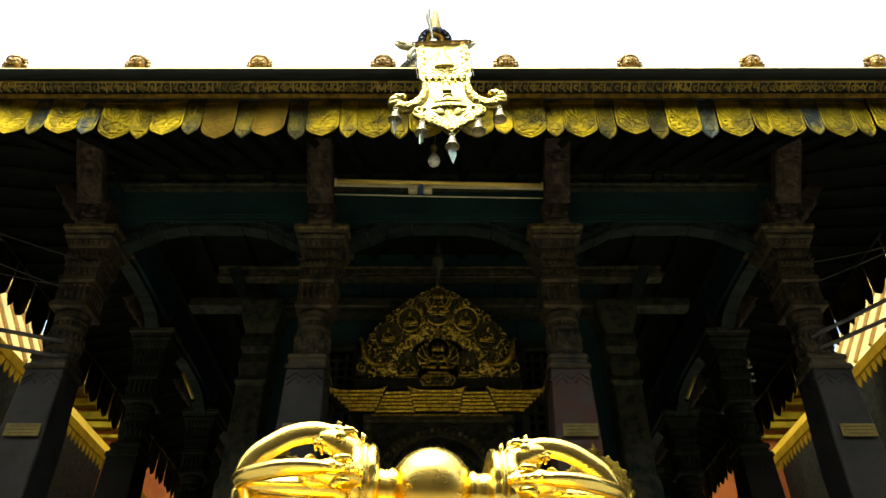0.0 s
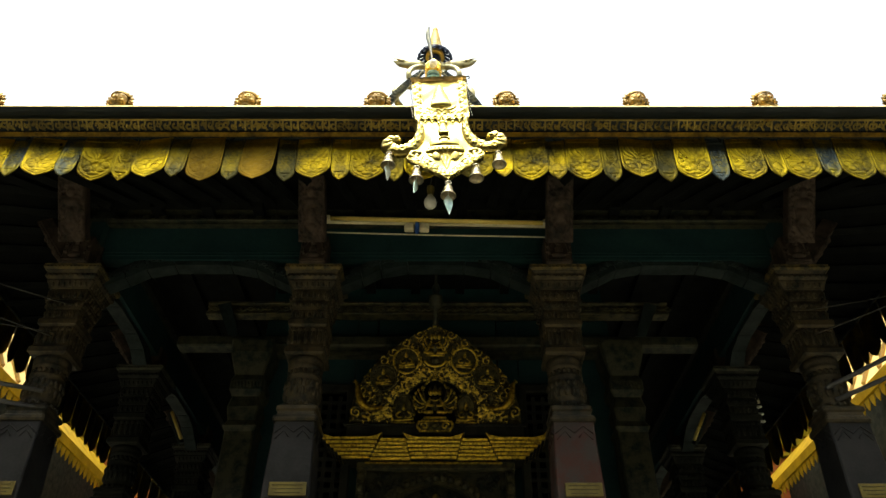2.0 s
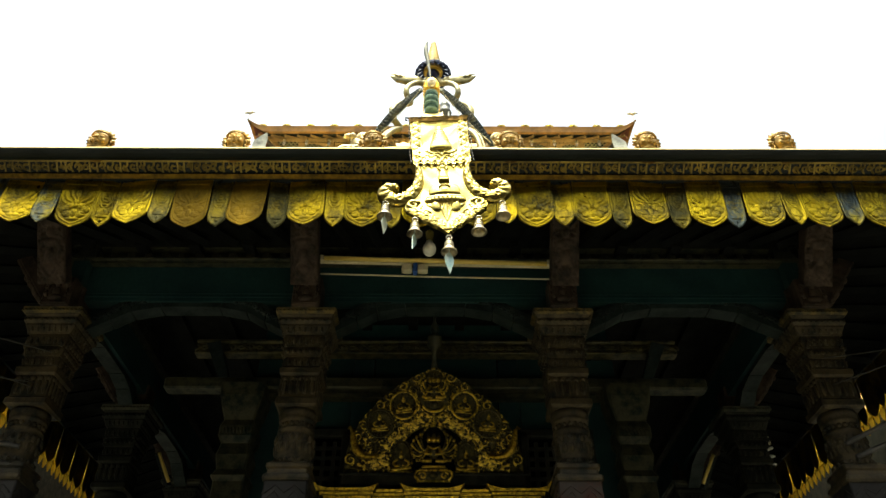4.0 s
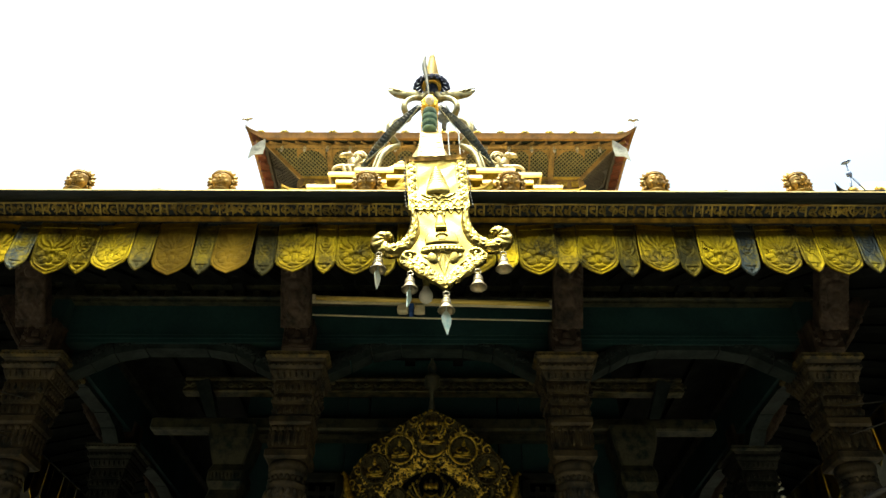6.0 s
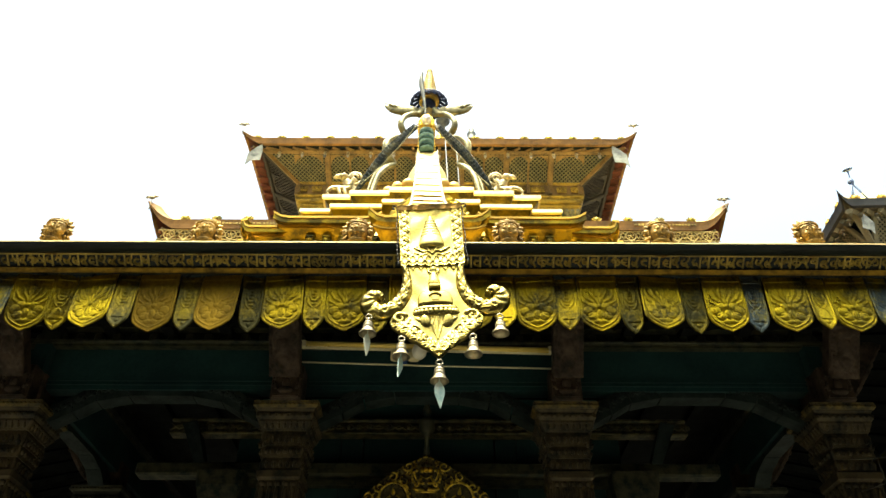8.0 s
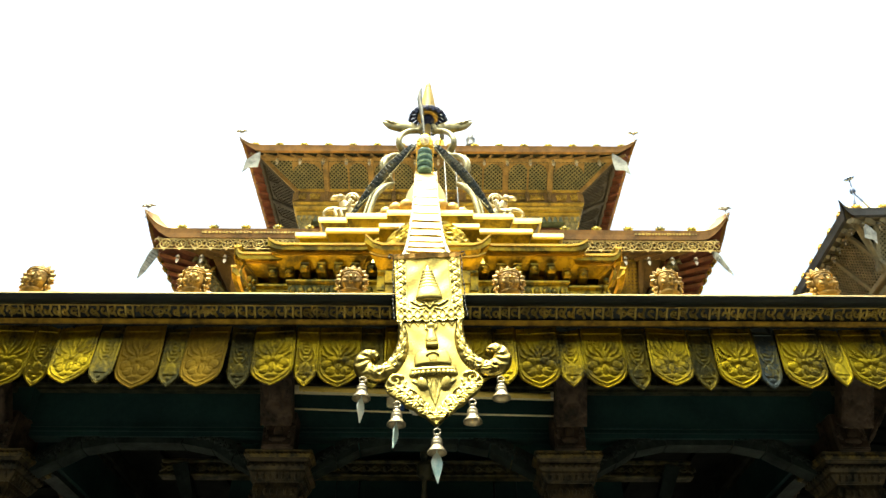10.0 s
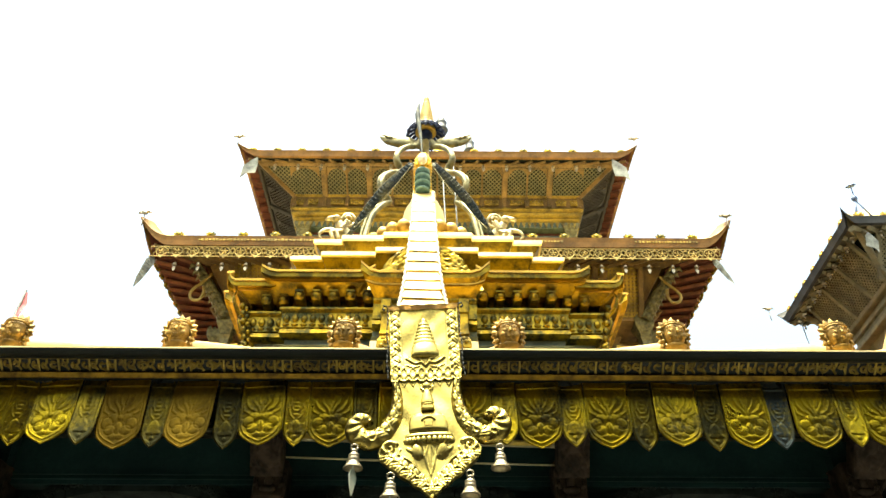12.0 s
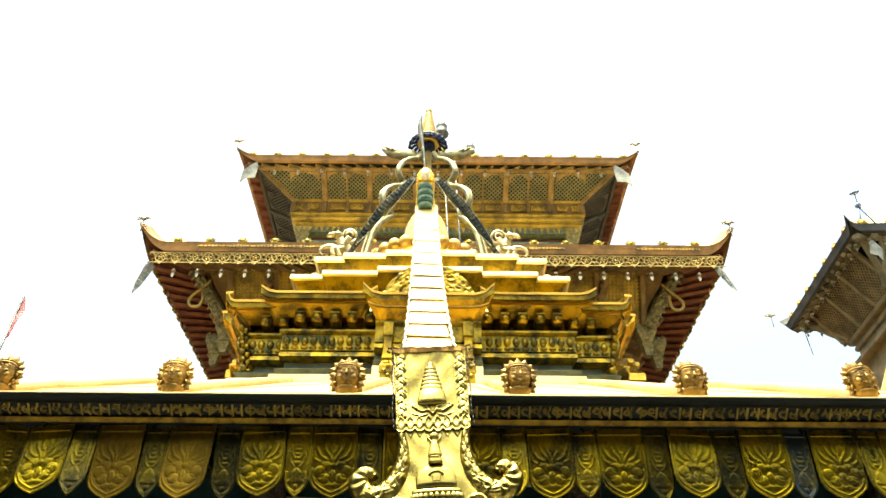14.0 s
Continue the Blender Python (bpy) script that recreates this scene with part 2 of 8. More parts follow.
# ---- mesh building ----
class Solid:
    """Collects vertices and faces of one mesh."""

    def __init__(self):
        self.v, self.f, self.s, self.k = [], [], [], []

    def add(self, verts, faces, smooth=False, m=None, slot=0):
        n = len(self.v)
        self.v += [tuple(m @ Vector(p)) for p in verts] if m else [tuple(p) for p in verts]
        self.f += [tuple(n + i for i in f) for f in faces]
        self.s += [smooth] * len(faces)
        self.k += [slot] * len(faces)
        return self

    def box(self, x, y, z, sx, sy, sz, c=0.0, m=None, slot=0):
        hx, hy, hz = sx / 2, sy / 2, sz / 2
        if c <= 0:
            p = [(x + i * hx, y + j * hy, z + k * hz) for i in (-1, 1) for j in (-1, 1) for k in (-1, 1)]
            return self.add(p, [(0, 1, 3, 2), (4, 6, 7, 5), (0, 4, 5, 1), (2, 3, 7, 6), (0, 2, 6, 4), (1, 5, 7, 3)], m=m, slot=slot)
        c = min(c, hx * 0.9, hy * 0.9, hz * 0.9)
        loops = []
        for dz, d in ((-hz, c), (-hz + c, 0), (hz - c, 0), (hz, c)):
            a, b = hx - d, hy - d
            loops.append([(x - a + c, y - b, z + dz), (x + a - c, y - b, z + dz), (x + a, y - b + c, z + dz), (x + a, y + b - c, z + dz),
                          (x + a - c, y + b, z + dz), (x - a + c, y + b, z + dz), (x - a, y + b - c, z + dz), (x - a, y - b + c, z + dz)])
        return self.loft(loops, m=m, slot=slot)

    def loft(self, loops, caps=True, smooth=False, m=None, slot=0, closed=True):
        n = len(loops[0])
        verts = [p for loop in loops for p in loop]
        faces = []
        for i in range(len(loops) - 1):
            for j in range(n if closed else n - 1):
                a, b = i * n + j, i * n + (j + 1) % n
                faces.append((a, b, b + n, a + n))
        self.add(verts, faces, smooth, m, slot)
        if caps:
            base = len(self.v) - len(verts)
            self.f += [tuple(base + j for j in reversed(range(n))), tuple(base + len(verts) - n + j for j in range(n))]
            self.s += [False] * 2
            self.k += [slot] * 2
        return self

    def lathe(self, profile, n=16, at=(0, 0, 0), m=None, smooth=True, slot=0, turn=0.0):
        ax, ay, az = at
        return self.loft([[(ax + max(r, 1e-4) * math.cos(turn + 2 * math.pi * j / n), ay + max(r, 1e-4) * math.sin(turn + 2 * math.pi * j / n), az + z) for j in range(n)] for r, z in profile], smooth=smooth, m=m, slot=slot)

    def square(self, profile, at=(0, 0, 0), c=0.15, m=None, slot=0):
        """A square shaft of half widths and heights, its corners cut by the share c."""
        ax, ay, az = at
        loops = []
        for h, z in profile:
            k = h * (1 - c)
            loops.append([(ax + i, ay + j, az + z) for i, j in ((-k, -h), (k, -h), (h, -k), (h, k), (k, h), (-k, h), (-h, k), (-h, -k))])
        return self.loft(loops, m=m, slot=slot)

    def ball(self, x, y, z, rx, ry=None, rz=None, n=10, k=7, m=None, slot=0):
        ry, rz = ry or rx, rz or rx
        prof = [(max(math.sin(math.pi * i / k), 0.02), -math.cos(math.pi * i / k)) for i in range(k + 1)]
        return self.loft([[(x + rx * r * math.cos(2 * math.pi * j / n), y + ry * r * math.sin(2 * math.pi * j / n), z + rz * h) for j in range(n)] for r, h in prof], smooth=True, m=m, slot=slot)

    def sweep(self, path, radii, n=8, wide=1.0, smooth=True, m=None, slot=0, up=(0, 0, 1)):
        pts = [Vector(p) for p in path]
        if not isinstance(radii, (list, tuple)):
            radii = [radii] * len(pts)
        loops, up = [], Vector(up)
        for i, p in enumerate(pts):
            d = (pts[min(i + 1, len(pts) - 1)] - pts[max(i - 1, 0)]).normalized()
            side = d.cross(up)
            if side.length < 0.05:
                side = d.cross(Vector((0, 1, 0.01)))
            side.normalize()
            nor = side.cross(d)
            loops.append([tuple(p + side * (radii[i] * wide * math.cos(2 * math.pi * j / n)) + nor * (radii[i] * math.sin(2 * math.pi * j / n))) for j in range(n)])
        return self.loft(loops, smooth=smooth, m=m, slot=slot)

    def prism(self, poly, y0, y1, m=None, slot=0):
        """A plate whose outline (x, z) runs from y0 to y1."""
        return self.loft([[(x, y0, z) for x, z in poly], [(x, y1, z) for x, z in poly]], m=m, slot=slot)


def part(name, solid, mat, parent=None, label="", at=None, kind=""):
    data = bpy.data.meshes.new(name)
    data.from_pydata(solid.v, [], solid.f)
    data.polygons.foreach_set("use_smooth", solid.s)
    for one in (mat if isinstance(mat, (list, tuple)) else [mat]):
        data.materials.append(one)
    data.polygons.foreach_set("material_index", solid.k)
    bm = bmesh.new()
    bm.from_mesh(data)
    bmesh.ops.recalc_face_normals(bm, faces=bm.faces)
    bm.to_mesh(data)
    bm.free()
    data.update()
    ob = new(name, data)
    if at is not None:
        ob.matrix_basis = at if isinstance(at, Matrix) else Matrix.Translation(at)
    if parent:
        ob.parent = parent
    return tagged(ob, label, kind=kind)


def again(ob, parent, m, name=None):
    """One more piece on the same mesh."""
    o = new(name or ob.name.split(".")[0], ob.data)
    o.matrix_basis = m
    o.parent = parent
    return o


def thing(name, at, label, category, group="", kind=""):
    ob = new(name)
    ob.matrix_basis = at if isinstance(at, Matrix) else Matrix.Translation(at)
    ob.empty_display_size = 0.1
    return tagged(ob, label, category, group, kind)


def arc(cx, cz, rx, rz, a0, a1, n):
    return [(cx + rx * math.cos(radians(a0 + (a1 - a0) * i / n)), cz + rz * math.sin(radians(a0 + (a1 - a0) * i / n))) for i in range(n + 1)]


# ---- sheet metal and carving driven up from behind ----
def dome(X, Z, cx, cz, rx, rz, h, rot=0.0, p=0.5):
    c, d = math.cos(radians(rot)), math.sin(radians(rot))
    u, w = (X - cx) * c + (Z - cz) * d, (Z - cz) * c - (X - cx) * d
    return h * np.clip(1 - (u / rx) ** 2 - (w / rz) ** 2, 0, None) ** p


def petal(X, Z, cx, cz, rx, rz, h, rot=0.0):
    """A leaf with a groove along its middle."""
    c, d = math.cos(radians(rot)), math.sin(radians(rot))
    u, w = (X - cx) * c + (Z - cz) * d, (Z - cz) * c - (X - cx) * d
    body = np.clip(1 - (u / rx) ** 2 - (w / rz) ** 2, 0, None) ** 0.5
    return h * body * (1 - 0.45 * np.exp(-(u / (0.16 * rx)) ** 2))


def stroke(X, Z, pts, w, h):
    """A rounded ridge along a line; w: half widths at its points."""
    out = np.zeros_like(X)
    if not isinstance(w, (list, tuple)):
        w = [w] * len(pts)
    for (x0, z0), (x1, z1), w0, w1 in zip(pts, pts[1:], w, w[1:]):
        dx, dz = x1 - x0, z1 - z0
        t = np.clip(((X - x0) * dx + (Z - z0) * dz) / (dx * dx + dz * dz + 1e-12), 0, 1)
        d2 = (X - x0 - t * dx) ** 2 + (Z - z0 - t * dz) ** 2
        out = np.maximum(out, h * np.clip(1 - d2 / (w0 + (w1 - w0) * t) ** 2, 0, None) ** 0.5)
    return out


def curl(cx, cz, r, a0, turns, sg=1, n=12):
    """Points of a spiral that winds inwards."""
    return [(cx + r * (1 - 0.8 * i / n) * math.cos(a0 + sg * 6.283 * turns * i / n), cz + r * (1 - 0.8 * i / n) * math.sin(a0 + sg * 6.283 * turns * i / n)) for i in range(n + 1)]


def emboss(half, nx, nz, field, back=0.003, warp=None, high=0.0):
    """A sheet of outline half (half width, height from the top down), its front driven up by field(X, Z); what rises
    over high takes the second colour.
    """
    hz = [z for w, z in half]
    hw = [w for w, z in half]
    z = np.linspace(hz[0], hz[-1], nz + 1)
    w = np.interp(-z, [-q for q in hz], hw)
    u = np.linspace(-1, 1, nx + 1)
    X = w[:, None] * u[None, :]
    Z = np.repeat(z[:, None], nx + 1, 1)
    H = field(X, Z)
    if warp:
        Z = Z + warp(X, Z)
    s = Solid()
    n = nx + 1
    verts = [(float(a), -float(h), float(b)) for a, b, h in zip(X.ravel(), Z.ravel(), H.ravel())]
    faces = [(i * n + j, i * n + j + 1, (i + 1) * n + j + 1, (i + 1) * n + j) for i in range(nz) for j in range(nx)]
    s.add(verts, faces, True)
    ring = [(0, j) for j in range(n)] + [(i, nx) for i in range(1, nz + 1)] + [(nz, j) for j in range(nx - 1, -1, -1)] + [(i, 0) for i in range(nz - 1, 0, -1)]
    fr = [(float(X[i, j]), -float(H[i, j]), float(Z[i, j])) for i, j in ring]
    # low faces keep the first, dim colour in place of shade
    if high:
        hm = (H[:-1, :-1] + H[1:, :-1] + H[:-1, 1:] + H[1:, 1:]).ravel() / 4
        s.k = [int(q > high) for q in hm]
    return s.loft([fr, [(a, back, c) for a, b, c in fr]], caps=False).add([(a, back, c) for a, b, c in fr[:n]] + [(a, back, c) for a, b, c in fr[n + nz - 1:2 * n + nz - 1][::-1]], [])


def ribbon(path, widths, field, m=64, n=14, y0=0.0, back=0.01):
    """A raised band along a line (x, z); field(s, t) gives its height, s along and t (-1..1) across."""
    P = np.array(path, float)
    t0 = np.concatenate([[0], np.cumsum(np.hypot(*np.diff(P, axis=0).T))])
    s_ = np.linspace(0, t0[-1], m + 1)

    def ease(v):
        a = np.interp(s_, t0, v)
        k = max(1, m // len(path) // 2)
        pad = np.concatenate([a[0] + (a[0] - a[1:k + 1][::-1]), a, a[-1] + (a[-1] - a[-k - 1:-1][::-1])])
        return np.convolve(pad, np.ones(2 * k + 1) / (2 * k + 1), "valid")
    x, z, w = ease(P[:, 0]), ease(P[:, 1]), ease(np.array(widths, float))
    dx, dz = np.gradient(x), np.gradient(z)
    ln = np.hypot(dx, dz) + 1e-9
    tt = np.linspace(-1, 1, n + 1)
    X = x[:, None] - (dz / ln * w)[:, None] * tt
    Z = z[:, None] + (dx / ln * w)[:, None] * tt
    H = field(np.repeat(s_[:, None], n + 1, 1), np.repeat(tt[None, :], m + 1, 0))
    s = Solid()
    k = n + 1
    s.add([(float(a), y0 - float(h), float(b)) for a, b, h in zip(X.ravel(), Z.ravel(), H.ravel())], [(i * k + j, i * k + j + 1, (i + 1) * k + j + 1, (i + 1) * k + j) for i in range(m) for j in range(n)], True)
    ring = [(0, j) for j in range(k)] + [(i, n) for i in range(1, m + 1)] + [(m, j) for j in range(n - 1, -1, -1)] + [(i, 0) for i in range(m - 1, 0, -1)]
    fr = [(float(X[i, j]), y0 - float(H[i, j]), float(Z[i, j])) for i, j in ring]
    return s.loft([fr, [(a, y0 + back, c) for a, b, c in fr]], caps=False)


def twined(depth, pitch):
    """Leaves set in turn on either side of a winding stem."""
    def field(S, T):
        a = np.sin(math.pi * S / pitch)
        out = depth * 0.7 * np.clip(1 - ((T - 0.55 * a) / 0.22) ** 2, 0, None) ** 0.5
        for sg in (-1, 1):
            ph = (S / pitch + (0.0 if sg > 0 else 1.0)) % 2.0 - 1.5
            out = np.maximum(out, depth * np.clip(1 - (ph / 0.62) ** 2 - ((T - sg * 0.30 + 0.25 * sg * ph) / 0.52) ** 2, 0, None) ** 0.5 * (1 - 0.35 * np.exp(-((T - sg * 0.3 + 0.25 * sg * ph) / 0.09) ** 2)))
        return out
    return field


def foliage(seed, w, z0, z1, size, depth):
    """Carved foliage and curls, the same on both sides of the middle."""
    q = random.Random(seed)
    shapes = [(q.uniform(0, w), q.uniform(z0, z1), size * q.uniform(0.6, 1.2), q.uniform(0, 6.28), q.random() < 0.5) for _ in range(int(1.6 * w * (z1 - z0) / size ** 2))]

    def field(X, Z):
        A = np.abs(X)
        out = np.zeros_like(X)
        for cx, cz, r, a, leaf in shapes:
            if leaf:
                out = np.maximum(out, petal(A, Z, cx, cz, r * 0.42, r * 0.85, depth, math.degrees(a)))
            else:
                out = np.maximum(out, stroke(A, Z, curl(cx, cz, r, a, 1.2), [r * 0.3 - r * 0.012 * i for i in range(13)], depth * 0.8))
        return out
    return field


def eased_line(q, k=4):
    """A finer line through a few points."""
    P = [Vector(p) for p in q]
    out = []
    for i in range(len(P) - 1):
        a, b, c, d = P[max(i - 1, 0)], P[i], P[i + 1], P[min(i + 2, len(P) - 1)]
        out += [0.5 * (2 * b + (c - a) * t + (2 * a - 5 * b + 4 * c - d) * t * t + (3 * b - a - 3 * c + d) * t ** 3) for t in [j / k for j in range(k)]]
    return out + [P[-1]]


rnd = random.Random(7)

# ======== the ground and the unseen walls added to close the court ===
g = Solid().box(0, 0, -0.05, 900, 900, 0.1)
tagged(part("ground", g, PAVING), "pale stone paving of the temple court", "ground", kind="structure")
# unseen wall behind the camera; height and dark colour set to dim reflections
g = Solid()
g.box(0, -4.45, 3.95, 44, 0.3, 7.9)
tagged(part("wall_south", g, BRICK), "unseen plain brick wall, added to close the court and block light", "wall", kind="structure")
g = Solid().box(0, 5.7, 0.25, 6.2, 6.8, 0.5, 0.03)
tagged(part("plinth", g, STONE), "low stone plinth under the pavilion", "plinth", kind="structure")

# ======== the pavilion ========
ROWS_Y = [3.255, 4.4, 5.7, 7.0, 8.1]


def column_parts(col, shaft_mat, plate, wood, lip):
    def raised(solid):
        """Shifts the drawn heights to fit the camera's view: a taller stone, its carved courses above."""
        solid.v = [(x, y, float(np.interp(z, (0.5, 2.6, 2.985, 3.10, 3.39, 3.575, 3.85, 3.95), (0.5, 2.66, 3.058, 3.152, 3.435, 3.648, 3.876, 3.968)))) for x, y, z in solid.v]
        return solid

    s = Solid().square([(0.15, 0.5), (0.15, 0.75), (0.122, 0.80), (0.112, 2.6), (0.100, 2.94), (0.100, 2.985)], c=0.06)
    part("shaft", raised(s), shaft_mat, col)
    s = Solid()
    # small peaked carving at the head of the stone
    for k in range(4):
        r = pose(0, 0, 0, 0, 0, 90 * k)
        s.sweep([(-0.09, -0.102, 2.925), (-0.045, -0.101, 2.965), (0, -0.101, 2.93), (0.045, -0.101, 2.965), (0.09, -0.102, 2.925)], 0.004, 6, m=r)
        s.sweep([(-0.085, -0.102, 2.895), (-0.045, -0.102, 2.94), (-0.02, -0.102, 2.905)], 0.003, 6, m=r)
        s.sweep([(0.085, -0.102, 2.895), (0.045, -0.102, 2.94), (0.02, -0.102, 2.905)], 0.003, 6, m=r)
    part("stone_carving", raised(s), shaft_mat, col)
    s = Solid().square([(0.108, 2.985), (0.112, 3.0), (0.108, 3.02), (0.096, 3.03), (0.092, 3.055), (0.102, 3.065), (0.102, 3.085), (0.09, 3.10)], c=0.08)
    part("base_moulding", raised(s), wood, col)
    s = Solid().lathe([(0.082, 3.09), (0.092, 3.10), (0.093, 3.118), (0.080, 3.126), (0.086, 3.135), (0.082, 3.145), (0.088, 3.155), (0.092, 3.20), (0.091, 3.245), (0.083, 3.262), (0.090, 3.270), (0.090, 3.282), (0.080, 3.29), (0.078, 3.315), (0.088, 3.322), (0.091, 3.335), (0.086, 3.345), (0.094, 3.355), (0.094, 3.375), (0.084, 3.39)], 24)
    for j in range(18):
        a = 2 * math.pi * j / 18
        for z, q, hh in ((3.110, 0.092, 0.014), (3.180, 0.088, 0.026), (3.228, 0.090, 0.020), (3.303, 0.078, 0.014)):
            b = a + (0.1745 if z == 3.228 else 0)
            s.ball(q * math.cos(b), q * math.sin(b), z, 0.012, 0.012, hh, 6, 5)
    part("vase", raised(s), wood, col)
    s = Solid().square([(0.090, 3.385), (0.104, 3.395), (0.104, 3.42), (0.092, 3.43), (0.092, 3.53), (0.104, 3.54), (0.106, 3.565), (0.094, 3.575)], c=0.05)
    for k in range(4):
        r = pose(0, 0, 0, 0, 0, 90 * k)
        for i in range(5):
            s.ball(-0.07 + 0.035 * i, -0.092, 3.475, 0.014, 0.012, 0.036, 6, 5, m=r)
            s.ball(-0.07 + 0.035 * i, -0.092, 3.515, 0.016, 0.012, 0.014, 6, 4, m=r)
    part("carved_block", raised(s), wood, col)
    s = Solid()
    z = 3.575
    for h0, h1, dz in ((0.088, 0.096, 0.045), (0.090, 0.090, 0.022), (0.094, 0.102, 0.05), (0.096, 0.096, 0.02), (0.099, 0.108, 0.06), (0.103, 0.103, 0.02), (0.108, 0.128, 0.06)):
        s.square([(h0, z), (h1, z + dz * 0.8), (h1, z + dz)], c=0.05)
        z += dz
    for k in range(4):
        r = pose(0, 0, 0, 0, 0, 90 * k)
        for i in range(6):
            s.ball(-0.075 + 0.03 * i, -0.105, 3.672, 0.011, 0.01, 0.016, 6, 4, m=r)
        # leaf tips and volutes carved round each tier of the neck
        for zz, q, n in ((3.600, 0.093, 5), (3.742, 0.105, 6), (3.822, 0.116, 7)):
            for i in range(n):
                x = (i - (n - 1) / 2) * 2 * (q - 0.012) / n
                s.ball(x, -q, zz, 0.55 * q / n, 0.012, 0.022, 6, 5, m=r)
                s.ball(x, -q - 0.008, zz + 0.014, 0.35 * q / n, 0.009, 0.007, 6, 4, m=r)
        for sx in (-1, 1):
            s.sweep([(sx * q, -0.108 - 0.008 * math.sin(a), z0) for q, z0, a in ((0.085, 3.70, 0), (0.092, 3.725, 1), (0.080, 3.735, 2), (0.072, 3.718, 2.5))], [0.009, 0.008, 0.006, 0.003], 6, m=r)
    part("neck", raised(s), wood, col)
    s = Solid().square([(0.128, 3.852), (0.140, 3.866), (0.140, 3.884), (0.132, 3.892), (0.142, 3.904), (0.146, 3.912)], c=0.03)
    for k in range(4):
        r = pose(0, 0, 0, 0, 0, 90 * k)
        for i in range(9):
            s.ball((i - 4) * 0.029, -0.138, 3.875, 0.012, 0.008, 0.011, 6, 4, m=r)
    part("capital", raised(s), wood, col)
    s = Solid().square([(0.148, 3.910), (0.158, 3.920), (0.158, 3.932), (0.153, 3.936), (0.157, 3.944), (0.15, 3.95)], c=0.03)
    for k in range(4):
        r = pose(0, 0, 0, 0, 0, 90 * k)
        for i in range(14):
            s.ball((i - 6.5) * 0.0215, -0.157, 3.926, 0.009, 0.005, 0.006, 6, 4, m=r)
    part("capital_lip", raised(s), lip, col, "worn gilt lip of the capital")
    if plate:
        s = Solid().box(0.012, -0.1235, 2.655, 0.17, 0.006, 0.062, 0.002)
        p = part("plaque", raised(s), BRASS, col, "yellow brass plaque")
        s = Solid()
        for i in range(3):
            s.box(0.012, -0.1275, 2.672 - 0.017 * i, 0.14 - 0.02 * (i == 2), 0.003, 0.0035)
        part("writing", raised(s), INK, p)


def column(x, y, mat, plate, label, wood=COLWOOD, lip=CAPGILT):
    col = thing("column", (x, y, 0), label, "column", "columns of the pavilion")
    column_parts(col, mat, plate, wood, lip)
    return col


column(-0.672, ROWS_Y[0], STONE, True, "carved timber column on a grey stone shaft with brass plaque")
column(0.672, ROWS_Y[0], REDSTONE, True, "carved timber column on a reddened stone shaft with brass plaque")
plain = column(-2.0, ROWS_Y[0], STONE, True, "carved timber column on a grey stone shaft with brass plaque")
copy_thing(plain, pose(2.0, ROWS_Y[0], 0))
# inner columns: darker wood and stone put the shade into their colour
back = column(-2.0, ROWS_Y[1], SHADESTONE, False, "timber column on a stone shaft, coloured dark as if shaded", WOOD, WOODGOLD)
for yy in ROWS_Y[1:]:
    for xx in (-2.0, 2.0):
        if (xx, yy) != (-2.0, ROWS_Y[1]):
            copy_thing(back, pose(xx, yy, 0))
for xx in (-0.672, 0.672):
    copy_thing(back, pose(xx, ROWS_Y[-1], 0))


# struts that lean out from the column heads to the eave
def strut(x, y, turn, label):
    st = thing("strut", pose(x, y, 3.965, 0, 0, turn), label, "strut", "eave struts of the pavilion")
    lean = pose(0, -0.045, 0, 38, 0, 0)
    s = Solid().box(0, 0, 0.093, 0.15, 0.13, 0.186, 0.008)
    # seated figure in a leafy niche on the block
    s.prism([(-0.062, 0.012), (0.062, 0.012), (0.062, 0.024), (-0.062, 0.024)], -0.076, -0.06)
    s.ball(0, -0.070, 0.045, 0.040, 0.018, 0.020, 10, 7).ball(0, -0.072, 0.080, 0.022, 0.016, 0.030, 10, 7).ball(0, -0.074, 0.122, 0.015, 0.014, 0.018, 10, 7)
    s.sweep([(0.055 * math.cos(a), -0.068, 0.085 + 0.075 * math.sin(a)) for a in [math.pi * (-0.15 + 1.3 * k / 14) for k in range(15)]], 0.008, 6)
    for k in range(9):
        a = math.pi * (-0.05 + 1.1 * k / 8)
        s.ball(0.064 * math.cos(a), -0.066, 0.085 + 0.086 * math.sin(a), 0.010, 0.009, 0.010, 6, 4)
    part("foot_block", s, STRUTWOOD, st, "brown carved block")
    part("arm", Solid().box(0, 0.012, 0.36, 0.145, 0.08, 0.48, 0.01, m=lean), STRUTWOOD, st)
    leaves = foliage(5, 0.072, 0.12, 0.68, 0.020, 0.016)

    def figure(X, Z):
        H = leaves(X, Z)
        for cz, rx, rz, d in ((0.20, 0.050, 0.030, 0.020), (0.27, 0.032, 0.045, 0.030), (0.34, 0.040, 0.028, 0.030), (0.395, 0.022, 0.028, 0.032), (0.50, 0.050, 0.030, 0.022), (0.57, 0.028, 0.035, 0.026), (0.63, 0.050, 0.024, 0.020)):
            H = np.maximum(H, dome(X, Z, 0, cz, rx, rz, d))
        A = np.abs(X)
        H = np.maximum(H, stroke(A, Z, [(0.030, 0.35), (0.055, 0.31), (0.045, 0.26)], 0.011, 0.022))
        H = np.maximum(H, stroke(A, Z, [(0.015, 0.25), (0.045, 0.21), (0.020, 0.17)], 0.013, 0.024))
        return H * np.clip((0.0725 - A) / 0.006, 0, 1)
    part("carving", emboss([(0.0725, 0.60), (0.0725, 0.12)], 26, 80, figure, 0.004), STRUTWOOD, st, "figure and foliage carving", at=lean @ pose(0, -0.028, 0))
    return st


